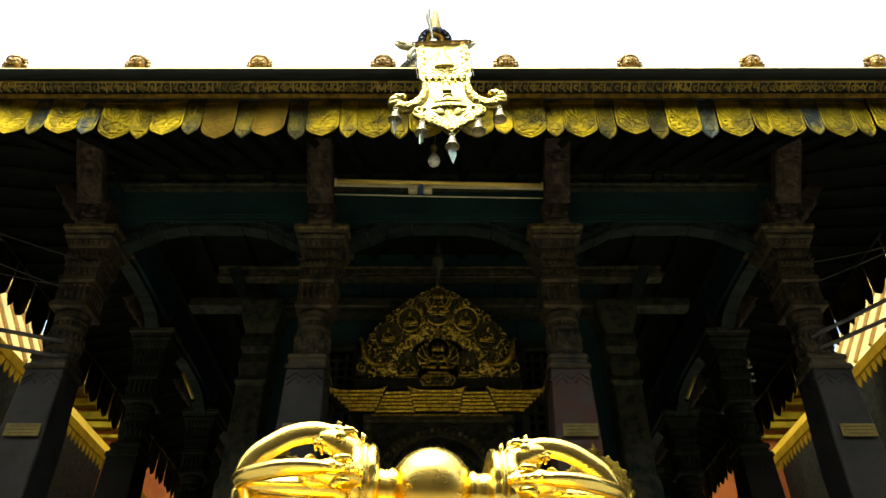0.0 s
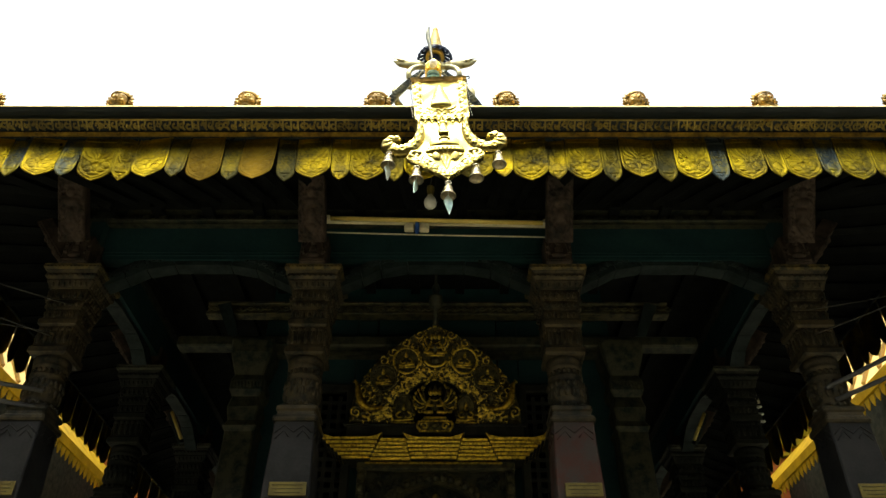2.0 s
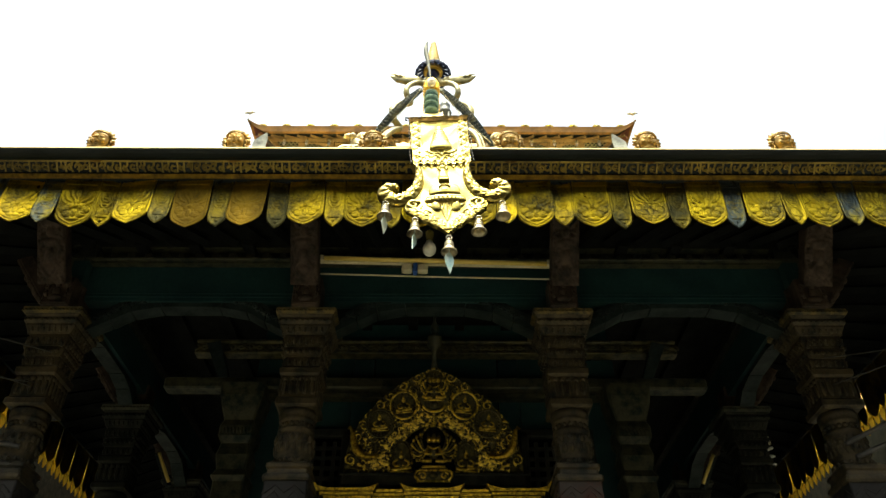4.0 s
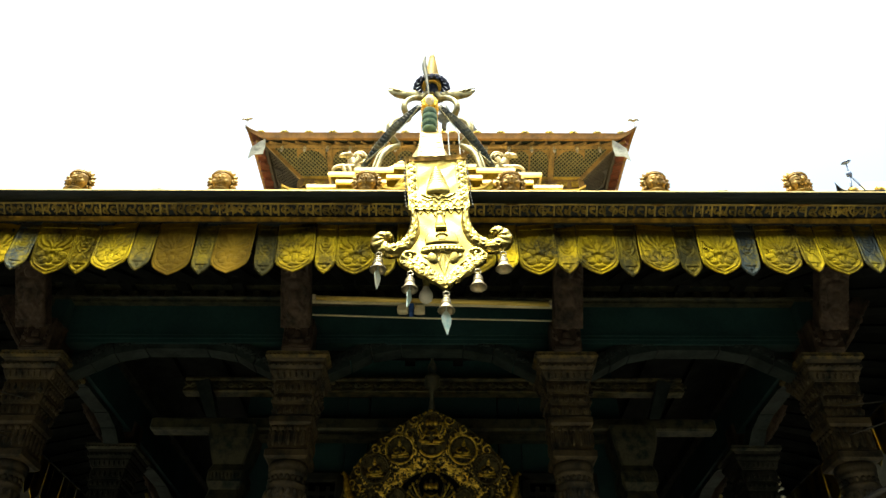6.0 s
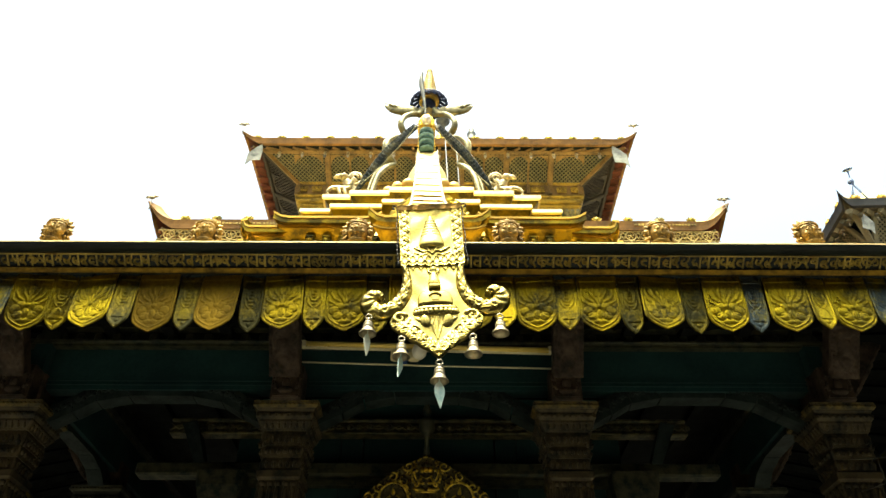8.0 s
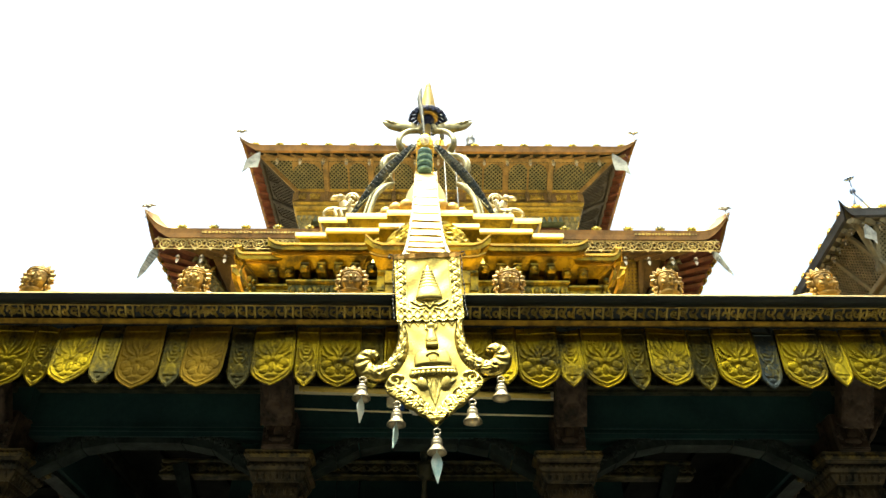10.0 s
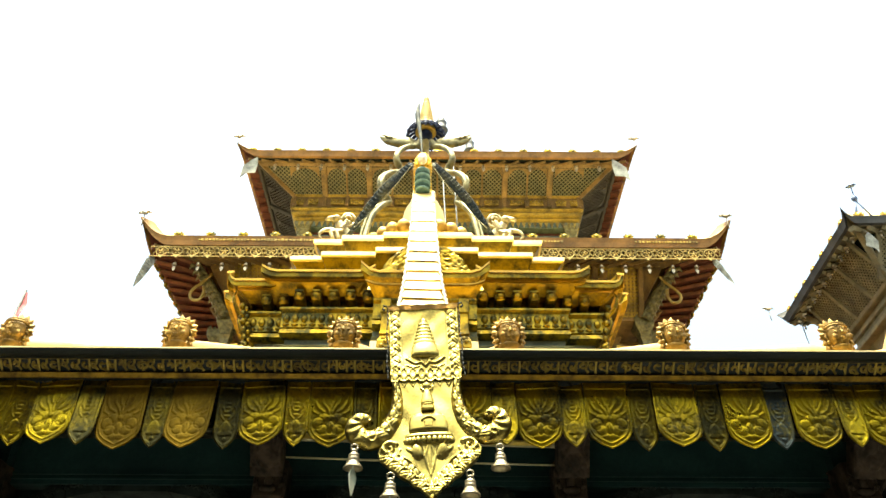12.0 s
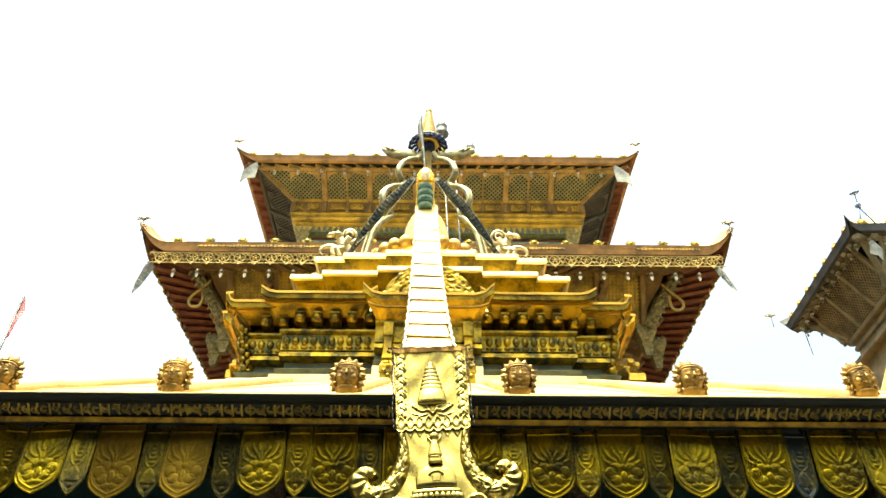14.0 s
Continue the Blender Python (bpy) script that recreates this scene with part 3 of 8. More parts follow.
one = strut(-0.680, 3.15, 0, "dark carved timber strut leaning out under the eave")
for xx in (-2.0, 0.680, 2.0):
    copy_thing(one, pose(xx, 3.15, 3.965))
for yy in ROWS_Y:
    copy_thing(one, pose(-1.98, yy, 3.965, 0, 0, -90))
    copy_thing(one, pose(1.98, yy, 3.965, 0, 0, 90))


# lintels over the columns
def lintel(length, name="lintel"):
    li = thing(name, (0, 0, 0), "dark carved lintel with a row of dentils", "beam", "lintels of the pavilion")
    s = Solid()
    s.box(0, 0.02, 4.365, length, 0.15, 0.05, 0.006)
    s.box(0, 0.01, 4.335, length, 0.12, 0.018)
    s.box(0, 0.0, 4.238, length, 0.14, 0.018, 0.004)
    s.box(0, 0.01, 4.222, length, 0.12, 0.010)
    part("moulding", s, WOODGOLD, li)
    s = Solid().box(0, 0.05, 4.287, length, 0.10, 0.085)
    part("core", s, WOOD, li)
    n = int(length / 0.095)
    tooth = None
    for i in range(n):
        m = pose(-length / 2 + (i + 0.5) * length / n, -0.015, 4.275)
        if tooth:
            again(tooth, li, m, "dentil")
        else:
            tooth = part("dentil", Solid().box(0, 0, 0, 0.042, 0.05, 0.050, 0.006), WOODGOLD, li, at=m)
    s = Solid().box(0, 0.03, 4.103, length, 0.08, 0.226)
    s.box(0, -0.012, 4.040, length, 0.012, 0.012)
    s.box(0, -0.012, 4.016, length, 0.012, 0.008)
    part("panel", s, TEALWOOD, li, "dark green painted panel")
    return li


front = lintel(4.3)
front.matrix_basis = pose(0, 3.22, 0.085)
copy_thing(front, pose(0, ROWS_Y[-1], 0.085))
side = lintel(5.1)
side.matrix_basis = pose(-2.0, 5.7, 0.085, 0, 0, -90)
copy_thing(side, pose(2.0, 5.7, 0.085, 0, 0, 90))


# arches of plank segments between the columns
def arch_between(span, label):
    ar = thing("arch", (0, 0, 0), label, "arch", "arches of the pavilion")
    h = span / 2 - 0.11
    outer = [(-h, 3.88), (-h + 0.12, 3.945), (-h * 0.60, 4.015), (-0.19, 4.045), (0.19, 4.045), (h * 0.60, 4.015), (h - 0.12, 3.945), (h, 3.88)]
    inner = [(-h, 3.785), (-h + 0.14, 3.86), (-h * 0.56, 3.92), (-0.16, 3.95), (0.16, 3.95), (h * 0.56, 3.92), (h - 0.14, 3.86), (h, 3.785)]
    for i in range(7):
        a, b, c, d = outer[i], outer[i + 1], inner[i + 1], inner[i]
        gap = 0.003
        poly = [(a[0] + gap * (i > 0), a[1]), (b[0] - gap * (i < 6), b[1]), (c[0] - gap * (i < 6), c[1]), (d[0] + gap * (i > 0), d[1])]
        s = Solid().prism(poly, -0.045 - 0.003 * (i % 2), 0.045)
        s.prism([(x * 0.995, z - 0.02) for x, z in poly[:2]] + [(x, z + 0.045) for x, z in poly[2:]], -0.056, -0.04)
        # a vine in low relief along each plank
        mid = [((poly[0][0] + poly[3][0]) / 2 * (1 - t) + (poly[1][0] + poly[2][0]) / 2 * t, (poly[0][1] + poly[3][1]) / 2 * (1 - t) + (poly[1][1] + poly[2][1]) / 2 * t) for t in (0.08, 0.3, 0.5, 0.7, 0.92)]
        s.sweep([(x, -0.058, z + 0.012 * (-1) ** j) for j, (x, z) in enumerate(mid)], 0.005, 5)
        for j, (x, z) in enumerate(mid):
            s.ball(x, -0.057, z - 0.010 * (-1) ** j, 0.014, 0.006, 0.011, 6, 4)
        part("segment", s, SLATE, ar)
    return ar


a1 = arch_between(1.335, "grey painted arch of plank segments between columns")
a1.matrix_basis = pose(0, 3.275, 0.098)
copy_thing(a1, pose(-1.336, 3.275, 0.098))
copy_thing(a1, pose(1.336, 3.275, 0.098))
for i in range(len(ROWS_Y) - 1):
    yy = (ROWS_Y[i] + ROWS_Y[i + 1]) / 2
    copy_thing(a1, pose(-2.0, yy, 0.098, 0, 0, -90))
    copy_thing(a1, pose(2.0, yy, 0.098, 0, 0, 90))

# ceiling boards coloured near-black, standing in for the dark of the bays
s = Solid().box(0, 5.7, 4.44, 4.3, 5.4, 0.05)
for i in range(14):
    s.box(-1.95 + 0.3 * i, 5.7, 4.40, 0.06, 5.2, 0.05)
tagged(part("ceiling", s, SHADEDARK), "timber ceiling boards over the pavilion, coloured near-black for shade", "ceiling", kind="structure")

# ======== the inner shrine ========
shrine = thing("shrine", (0, 3.9, 0), "dark carved timber shrine with lattice windows and arched door", "shrine")


def lattice(w, h, step, bar, depth, diag=False, cut=None):
    """Crossed bars filling a w by h opening, centred at the origin, facing -y; cut (side, a, b): nothing past side * x = a + b * z."""
    s = Solid()
    if not diag:
        for i in range(int(w / step) + 1):
            s.box(-w / 2 + i * step, 0, 0, bar, depth, h)
        for i in range(int(h / step) + 1):
            s.box(0, 0.002, -h / 2 + i * step, w, depth, bar)
        return s
    n = int((w + h) / step)
    for sg in (1, -1):
        for i in range(n + 1):
            c = -(w + h) / 2 + i * step
            lo, hi = max(-w / 2, c - h / 2), min(w / 2, c + h / 2)
            if hi - lo < bar:
                continue
            x0, x1 = lo * sg, hi * sg
            z0, z1 = lo - c, hi - c
            k = bar * 0.7
            if cut:
                side, ca, cb = cut
                f0, f1 = side * x0 - ca - cb * z0, side * x1 - ca - cb * z1
                if f0 > 0 and f1 > 0:
                    continue
                if f0 > 0 or f1 > 0:
                    u = f0 / (f0 - f1)
                    xm, zm = x0 + (x1 - x0) * u, z0 + (z1 - z0) * u
                    x0, z0, x1, z1 = (xm, zm, x1, z1) if f0 > 0 else (x0, z0, xm, zm)
                    if abs(z1 - z0) < bar:
                        continue
            s.loft([[(x0 - k, -depth / 2 + 0.003 * sg, z0), (x0 + k, -depth / 2 + 0.003 * sg, z0), (x0 + k, depth / 2, z0), (x0 - k, depth / 2, z0)],
                    [(x1 - k, -depth / 2 + 0.003 * sg, z1), (x1 + k, -depth / 2 + 0.003 * sg, z1), (x1 + k, depth / 2, z1), (x1 - k, depth / 2, z1)]])
    return s


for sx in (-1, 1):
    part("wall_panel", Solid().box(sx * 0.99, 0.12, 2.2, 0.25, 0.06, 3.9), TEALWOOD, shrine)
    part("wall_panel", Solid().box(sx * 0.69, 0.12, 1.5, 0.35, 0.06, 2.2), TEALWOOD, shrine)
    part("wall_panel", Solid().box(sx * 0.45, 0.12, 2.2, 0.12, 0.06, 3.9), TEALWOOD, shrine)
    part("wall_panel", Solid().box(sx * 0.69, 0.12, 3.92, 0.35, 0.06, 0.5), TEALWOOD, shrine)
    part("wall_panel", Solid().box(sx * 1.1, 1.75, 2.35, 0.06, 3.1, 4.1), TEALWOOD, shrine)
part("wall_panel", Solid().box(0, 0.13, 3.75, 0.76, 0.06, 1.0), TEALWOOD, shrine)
# top panel lightened to stand in for the teal glow above the beam
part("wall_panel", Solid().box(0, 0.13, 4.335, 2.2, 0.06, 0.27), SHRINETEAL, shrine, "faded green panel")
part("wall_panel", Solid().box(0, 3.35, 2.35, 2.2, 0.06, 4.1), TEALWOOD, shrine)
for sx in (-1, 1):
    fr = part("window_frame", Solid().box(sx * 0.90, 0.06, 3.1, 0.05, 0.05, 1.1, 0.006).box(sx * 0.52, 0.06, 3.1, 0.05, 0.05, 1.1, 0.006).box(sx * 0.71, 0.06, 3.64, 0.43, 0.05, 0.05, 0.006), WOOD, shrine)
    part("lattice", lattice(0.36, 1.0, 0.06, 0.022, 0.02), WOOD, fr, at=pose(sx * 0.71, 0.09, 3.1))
s = Solid()
for sx in (-1, 1):
    s.box(sx * 0.42, 0.04, 2.2, 0.05, 0.09, 1.86, 0.008)
    for i in range(9):
        s.ball(sx * 0.42, -0.01, 2.55 + 0.065 * i, 0.024, 0.016, 0.026, 8, 5)
s.box(0, 0.04, 3.13, 0.9, 0.1, 0.05, 0.008)
part("door_frame", s, BEAMWOOD, shrine, "dark carved door frame")
ring = arc(0, 2.74, 0.36, 0.36, 0, 180, 24)
inn = arc(0, 2.74, 0.29, 0.29, 180, 0, 24)
s = Solid().prism(ring + inn, 0.02, 0.06)
for i in range(25):
    a = radians(180 * i / 24)
    s.ball(0.325 * math.cos(a), 0.01, 2.74 + 0.325 * math.sin(a), 0.022, 0.018, 0.022, 7, 5)
part("door_arch", s, BEAMWOOD, shrine, "carved arch over the door")
s = Solid()
for sx in (-1, 1):
    s.prism([(sx * x, z) for x, z in [(0.40, 2.8), (0.40, 3.11), (0.05, 3.11), (0.12, 3.085), (0.24, 3.02), (0.33, 2.92), (0.37, 2.8)]], 0.035, 0.08)
    for i in range(14):
        s.ball(sx * (0.22 + rnd.random() * 0.16), 0.03, 3.0 + rnd.random() * 0.1, 0.016, 0.012, 0.016, 6, 4)
part("spandrel", s, WOODGOLD, shrine)
s = Solid().box(0, 0.12, 2.0, 0.8, 0.03, 2.0)
part("door_leaf", s, WOOD, shrine)
part("door_lattice", lattice(0.56, 0.6, 0.075, 0.03, 0.02, True), WOODGOLD, shrine, at=pose(0, 0.09, 2.76))
s = Solid().ball(0, 0.05, 2.965, 0.022, 0.02, 0.024).lathe([(0.008, 2.75), (0.008, 2.95)], 8, (0, 0.05, 0))
part("door_knob", s, BRASS, shrine, "small brass knob")
s = Solid()
s.box(0, 0.0, 3.92, 3.26, 0.10, 0.075, 0.01)
s.box(0, 0.03, 3.86, 2.4, 0.06, 0.03)
part("lower_beam", s, WOODGOLD, shrine, "worn timber beam with gilt traces")
s = Solid().box(0, 0.02, 4.225, 3.0, 0.08, 0.020, 0.005).box(0, 0.02, 4.145, 3.0, 0.08, 0.016, 0.004).box(0, 0.035, 4.185, 3.0, 0.06, 0.08)
# crossed leaves carved along the beam
for i in range(26):
    x = -1.45 + 0.116 * i
    for sg in (-1, 1):
        s.sweep([(x - 0.054, -0.002, 4.185 - 0.022 * sg), (x, -0.008, 4.185 + 0.014 * sg), (x + 0.054, -0.002, 4.185 - 0.020 * sg)], [0.004, 0.008, 0.004], 6)
    s.ball(x + 0.058, -0.002, 4.185, 0.014, 0.010, 0.018, 7, 5)
part("upper_beam", s, BEAMWOOD, shrine, "carved beam with worn gilding")
for sx in (-1, 1):
    s = Solid().square([(0.10, 0.5), (0.10, 2.7), (0.085, 2.75), (0.085, 3.3), (0.10, 3.33), (0.08, 3.37), (0.095, 3.45), (0.08, 3.52), (0.10, 3.56), (0.10, 3.62), (0.085, 3.66), (0.11, 3.74), (0.125, 3.80), (0.13, 3.88)], at=(sx * 1.13, 0, 0), c=0.1)
    for i in range(8):
        s.ball(sx * 1.13 - 0.07 + 0.02 * i, -0.095, 3.59, 0.01, 0.01, 0.025, 6, 4)
    part("post", s, WOODGOLD, shrine)
    s = Solid().prism([(sx * 1.25, 3.95), (sx * 1.31, 3.95), (sx * 1.42, 4.18), (sx * 1.34, 4.20)], -0.06, 0.06)
    part("bracket", s, SLATE, shrine, "grey slanting bracket")

# the small stepped awning over the shrine door
awning = thing("awning", pose(-0.012, 3.90, 3.135) @ Matrix.Diagonal((1.055, 1, 1.05, 1)), "small gilt stepped awning with upturned tips over the door", "awning")
part("lowest_course", Solid().box(0, -0.012, 0.005, 0.74, 0.03, 0.009, 0.003), AWNING, awning)
for i in range(6):
    d = 5 - i
    z0 = 0.1025 - 0.0172 * d
    h = 0.60 - 0.021 * d
    y0 = -0.085 + 0.011 * d
    a, b = 0.292 + 0.010 * d, 0.150 - 0.005 * d
    for n, (xa, xb, lift) in enumerate(((-h, -a, 1), (-a, -b, 0), (-b, b, 1), (b, a, 0), (a, h, 1))):
        y = y0 - 0.022 * lift
        t = 0.0125
        poly = [(xa + 0.002, z0), (xb - 0.002, z0), (xb - 0.002, z0 + t), (xa + 0.002, z0 + t)]
        if i == 5 and lift:
            ua = 0.040 if n == 0 else 0.020
            ub = 0.040 if n == 4 else 0.020
            poly = [(xa + 0.008, z0), (xb - 0.008, z0), (xb, z0 + t), (xb + 0.016, z0 + t + ub), (xb - 0.012, z0 + t + 0.010), (xb - 0.06, z0 + t), (xa + 0.06, z0 + t), (xa + 0.012, z0 + t + 0.010), (xa - 0.016, z0 + t + ua), (xa, z0 + t)]
        # each board leans out over the one below
        lean = lambda q: y - 0.55 * (q - z0)
        s = Solid().loft([[(px, lean(pz), pz) for px, pz in poly], [(px, 0.08, pz) for px, pz in poly]])
        part("course", s, AWNING, awning)
        part("joint", Solid().box((xa + xb) / 2, 0.5 * (y + 0.012 + 0.08), z0 - 0.0024, xb - xa - 0.01, 0.066 - y, 0.0045), WOOD, awning)

# the tympanum above it
toran = thing("tympanum", pose(-0.006, 3.853, 3.368, 18) @ Matrix.Diagonal((1.03, 1, 0.900, 1)), "carved dim gilt tympanum with medallions over the shrine door", "tympanum")
out = [(-0.49, 0.0), (-0.485, 0.08), (-0.46, 0.20), (-0.405, 0.315), (-0.305, 0.44), (-0.20, 0.535), (-0.095, 0.608), (0, 0.65)]
out = out + [(-x, z) for x, z in reversed(out[:-1])]
s = Solid().prism(out, 0.03, 0.05)
part("backing", s, SHADEDARK, toran)
MED = ((-0.298, 0.296, 0.074), (0.298, 0.296, 0.074), (-0.168, 0.408, 0.074), (0.168, 0.408, 0.074))
thick = foliage(11, 0.5, 0.0, 0.64, 0.022, 0.020)


def scrolled(X, Z):
    A = np.abs(X)
    lim = np.interp(Z, [z for x, z in out[:8]], [-x for x, z in out[:8]])
    edge = lim - A
    H = thick(X, Z) * (edge > 0.070) * 0.98
    # curling waves of foliage along the rim
    for k in range(9):
        t = (k + 0.5) / 9
        zc = 0.03 + 0.585 * t ** 0.9
        xc = float(np.interp(zc, [z for x, z in out[:8]], [-x for x, z in out[:8]])) - 0.034
        H = np.maximum(H, stroke(A, Z, curl(xc, zc, 0.032, 1.2 - 1.1 * t, 1.25, 1 if k % 2 else -1), [0.0095 - 0.0004 * i for i in range(13)], 0.0185))
        for dx, dz, tw_ in ((-0.030, 0.024, 0), (0.004, 0.034, 40), (-0.010, -0.030, -40)):
            H = np.maximum(H, petal(A, Z, xc + dx, zc + dz, 0.009, 0.021, 0.0185, 50 - 60 * t + tw_))
    # long leaves that stream from the small niches up round the opening
    for k in range(9):
        t = k / 8
        x, z = 0.258 - 0.200 * t ** 1.6, 0.050 + 0.255 * math.sin(1.45 * t)
        H = np.maximum(H, petal(A, Z, x, z, 0.0105, 0.024, 0.021, 10 + 75 * t + 24 * (-1) ** k))
        H = np.maximum(H, stroke(A, Z, curl(x + 0.022, z + 0.010, 0.014, 2.0 + t, 1.1, -1), [0.0055 - 0.0002 * i for i in range(13)], 0.019))
    for x, z, a_ in ((0.285, 0.090, 70), (0.315, 0.070, 110), (0.350, 0.060, 60), (0.385, 0.085, 20), (0.030, 0.338, 60), (0.066, 0.352, 30), (0.088, 0.388, 0), (0.44, 0.05, 30), (0.40, 0.04, 100)):
        H = np.maximum(H, petal(A, Z, x, z, 0.011, 0.025, 0.021, a_))
    for mx, mz, mr in MED:
        H = H * (np.hypot(X - mx, (Z - mz) / 1.15) > mr + 0.004)
    H = H * (np.hypot(X / 0.084, (Z - 0.480) / 0.132) > 1.0)
    H = H * (np.hypot((A - 0.176) / 0.064, (Z - 0.085) / 0.115) > 1.0)
    # the recess behind the main figure
    cave = (np.hypot(X / 0.170, (Z - 0.125) / 0.155) < 1.0) & (np.hypot((A - 0.176) / 0.064, (Z - 0.085) / 0.115) > 1.0)
    H = np.maximum(H, 0.013 * np.exp(-((edge - 0.008) / 0.005) ** 2))
    H = np.maximum(H, 0.013 * np.exp(-((Z - 0.012) / 0.006) ** 2))
    return np.where(cave, -0.016, H)


# black panel set into the hollow, standing in for its shade
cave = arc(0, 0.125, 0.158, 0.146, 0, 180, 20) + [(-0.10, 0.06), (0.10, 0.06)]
part("dark_opening", Solid().prism(cave, 0.022, 0.034), SHADEDARK, toran, "black panel in place of the recess shade")
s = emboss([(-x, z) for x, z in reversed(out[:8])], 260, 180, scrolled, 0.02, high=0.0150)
part("scrollwork", s, [DIMGILT, DARKGOLD], toran, "gilt scrollwork, its low ground coloured dim for shade", at=pose(0, 0.02, 0))


def sitter(s, x, z, q, tilt=0.0):
    """A cross-legged figure of height 0.1 q: knees, trunk, head with tall crown, bent arms."""
    m = pose(x, 0, z, 0, tilt, 0) @ Matrix.Scale(q, 4)
    s.sweep(eased_line([(-0.046, -0.010, -0.036), (-0.020, -0.018, -0.042), (0.020, -0.018, -0.036), (0.046, -0.010, -0.032)]), 0.0085, 6, m=m)
    s.sweep([(-0.050, -0.006, -0.052), (0.050, -0.006, -0.052)], 0.006, 6, m=m)
    s.ball(0, 0.0, -0.012, 0.019, 0.014, 0.026, 8, 6, m=m, slot=1).ball(0, -0.003, 0.028, 0.012, 0.012, 0.014, 8, 6, m=m)
    s.sweep([(0, -0.002, 0.038), (0, -0.002, 0.062)], [0.010, 0.002], 6, m=m)
    for sx in (-1, 1):
        s.sweep(eased_line([(sx * 0.017, -0.006, 0.010), (sx * 0.036, -0.010, -0.006), (sx * 0.026, -0.014, -0.024), (sx * 0.006, -0.018, -0.020)]), 0.0058, 6, m=m)
    return s


def medallion(x, z, r, bright):
    s = Solid()
    n = 40
    s.sweep([(x + r * math.cos(a), 0.004, z + r * 1.15 * math.sin(a)) for a in [2 * math.pi * k / n for k in range(n + 1)]], 0.0075, 6, slot=0 if bright else 1)
    for j in range(22):
        a = 2 * math.pi * j / 22
        s.sweep([(x + (r - 0.008) * math.cos(a), 0.004, z + (r - 0.008) * 1.15 * math.sin(a)), (x + (r - 0.020) * math.cos(a + 0.12), 0.008, z + (r - 0.020) * 1.15 * math.sin(a + 0.12))], [0.006, 0.002], 5, slot=1)
    sitter(s, x, z + 0.002, 0.92, 6 if x > 0 else -4)
    part("medallion", s, [DARKGOLD, DIMGILT], toran)


for x, z, r in MED:
    medallion(x, z, r, abs(x) < 0.2)


def many_armed(x, z, q, fan, reach):
    """A seated figure with three faces and a fan of arms, under a beaded halo."""
    s = Solid()
    m = pose(x, -0.012, z) @ Matrix.Scale(q, 4)
    for j in range(23):
        a = math.pi * (-0.12 + 1.24 * j / 22)
        s.ball(0.066 * math.cos(a), 0.010, 0.052 + 0.092 * math.sin(a), 0.0072, 0.008, 0.0080, 6, 4, m=m, slot=1 if j % 3 == 1 else 0)
    s.ball(0, 0, 0.0, 0.026, 0.020, 0.040, 10, 7, m=m, slot=1)
    for dx, w in ((-0.023, 0.013), (0.023, 0.013), (0, 0.016)):
        s.ball(dx, -0.006 if dx == 0 else 0.002, 0.066, w, 0.014, 0.019, 9, 7, m=m)
        s.sweep([(dx * 1.05, 0, 0.083), (dx * 1.15, 0, 0.112 if dx == 0 else 0.100)], [0.011, 0.003], 6, m=m, slot=1)
    for j in range(9):
        s.ball(-0.028 + 0.007 * j, -0.020, 0.030 - 0.014 * math.sin(math.pi * j / 8), 0.0045, 0.0045, 0.0045, 6, 4, m=m)
    for sx in (-1, 1):
        for k in range(fan):
            a = radians(-50 + 112 * k / (fan - 1))
            s.sweep(eased_line([(sx * 0.024, -0.004, 0.026 - 0.006 * k), (sx * (0.030 + 0.5 * reach * math.cos(a)), -0.010, 0.5 * reach * math.sin(a) - 0.010), (sx * (0.026 + reach * math.cos(a)), -0.012, reach * math.sin(a) + 0.014)]), 0.0048, 6, m=m, slot=k % 2)
            s.ball(sx * (0.026 + reach * math.cos(a)), -0.012, reach * math.sin(a) + 0.018, 0.0075, 0.007, 0.010, 6, 5, m=m)
        s.sweep(eased_line([(sx * 0.026, -0.012, 0.020), (sx * 0.040, -0.020, -0.008), (sx * 0.008, -0.028, -0.014)]), 0.007, 6, m=m)
        s.sweep(eased_line([(sx * 0.010, -0.018, -0.046), (sx * 0.044, -0.018, -0.050), (sx * 0.064, -0.010, -0.040)]), [0.011] * 9, 6, m=m)
    return s


s = many_armed(0, 0.500, 0.98, 6, 0.048)
# the winged bearer below the upper figure
s.sweep([(-0.055, -0.008, 0.440), (0.055, -0.008, 0.440)], 0.006, 6).ball(0, -0.008, 0.410, 0.024, 0.016, 0.026, 9, 7, slot=1)
s.sweep(eased_line([(-0.062, -0.006, 0.405), (-0.040, -0.010, 0.378), (0, -0.012, 0.366), (0.040, -0.010, 0.378), (0.062, -0.006, 0.405)]), 0.0085, 6)
for k in range(5):
    s.ball(0, -0.006, 0.350 - 0.013 * k, 0.009 - 0.001 * k, 0.009, 0.007, 6, 5)
part("upper_figure", s, [DARKGOLD, DIMGILT], toran, "dull gilt figure with a fan of arms")
s = many_armed(0, 0.118, 1.12, 8, 0.082)
s.v = [(x, y - 0.016, z) for x, y, z in s.v]
s.box(0, -0.020, 0.030, 0.13, 0.05, 0.014, 0.004).box(0, -0.022, 0.016, 0.15, 0.05, 0.010, 0.003, slot=1)
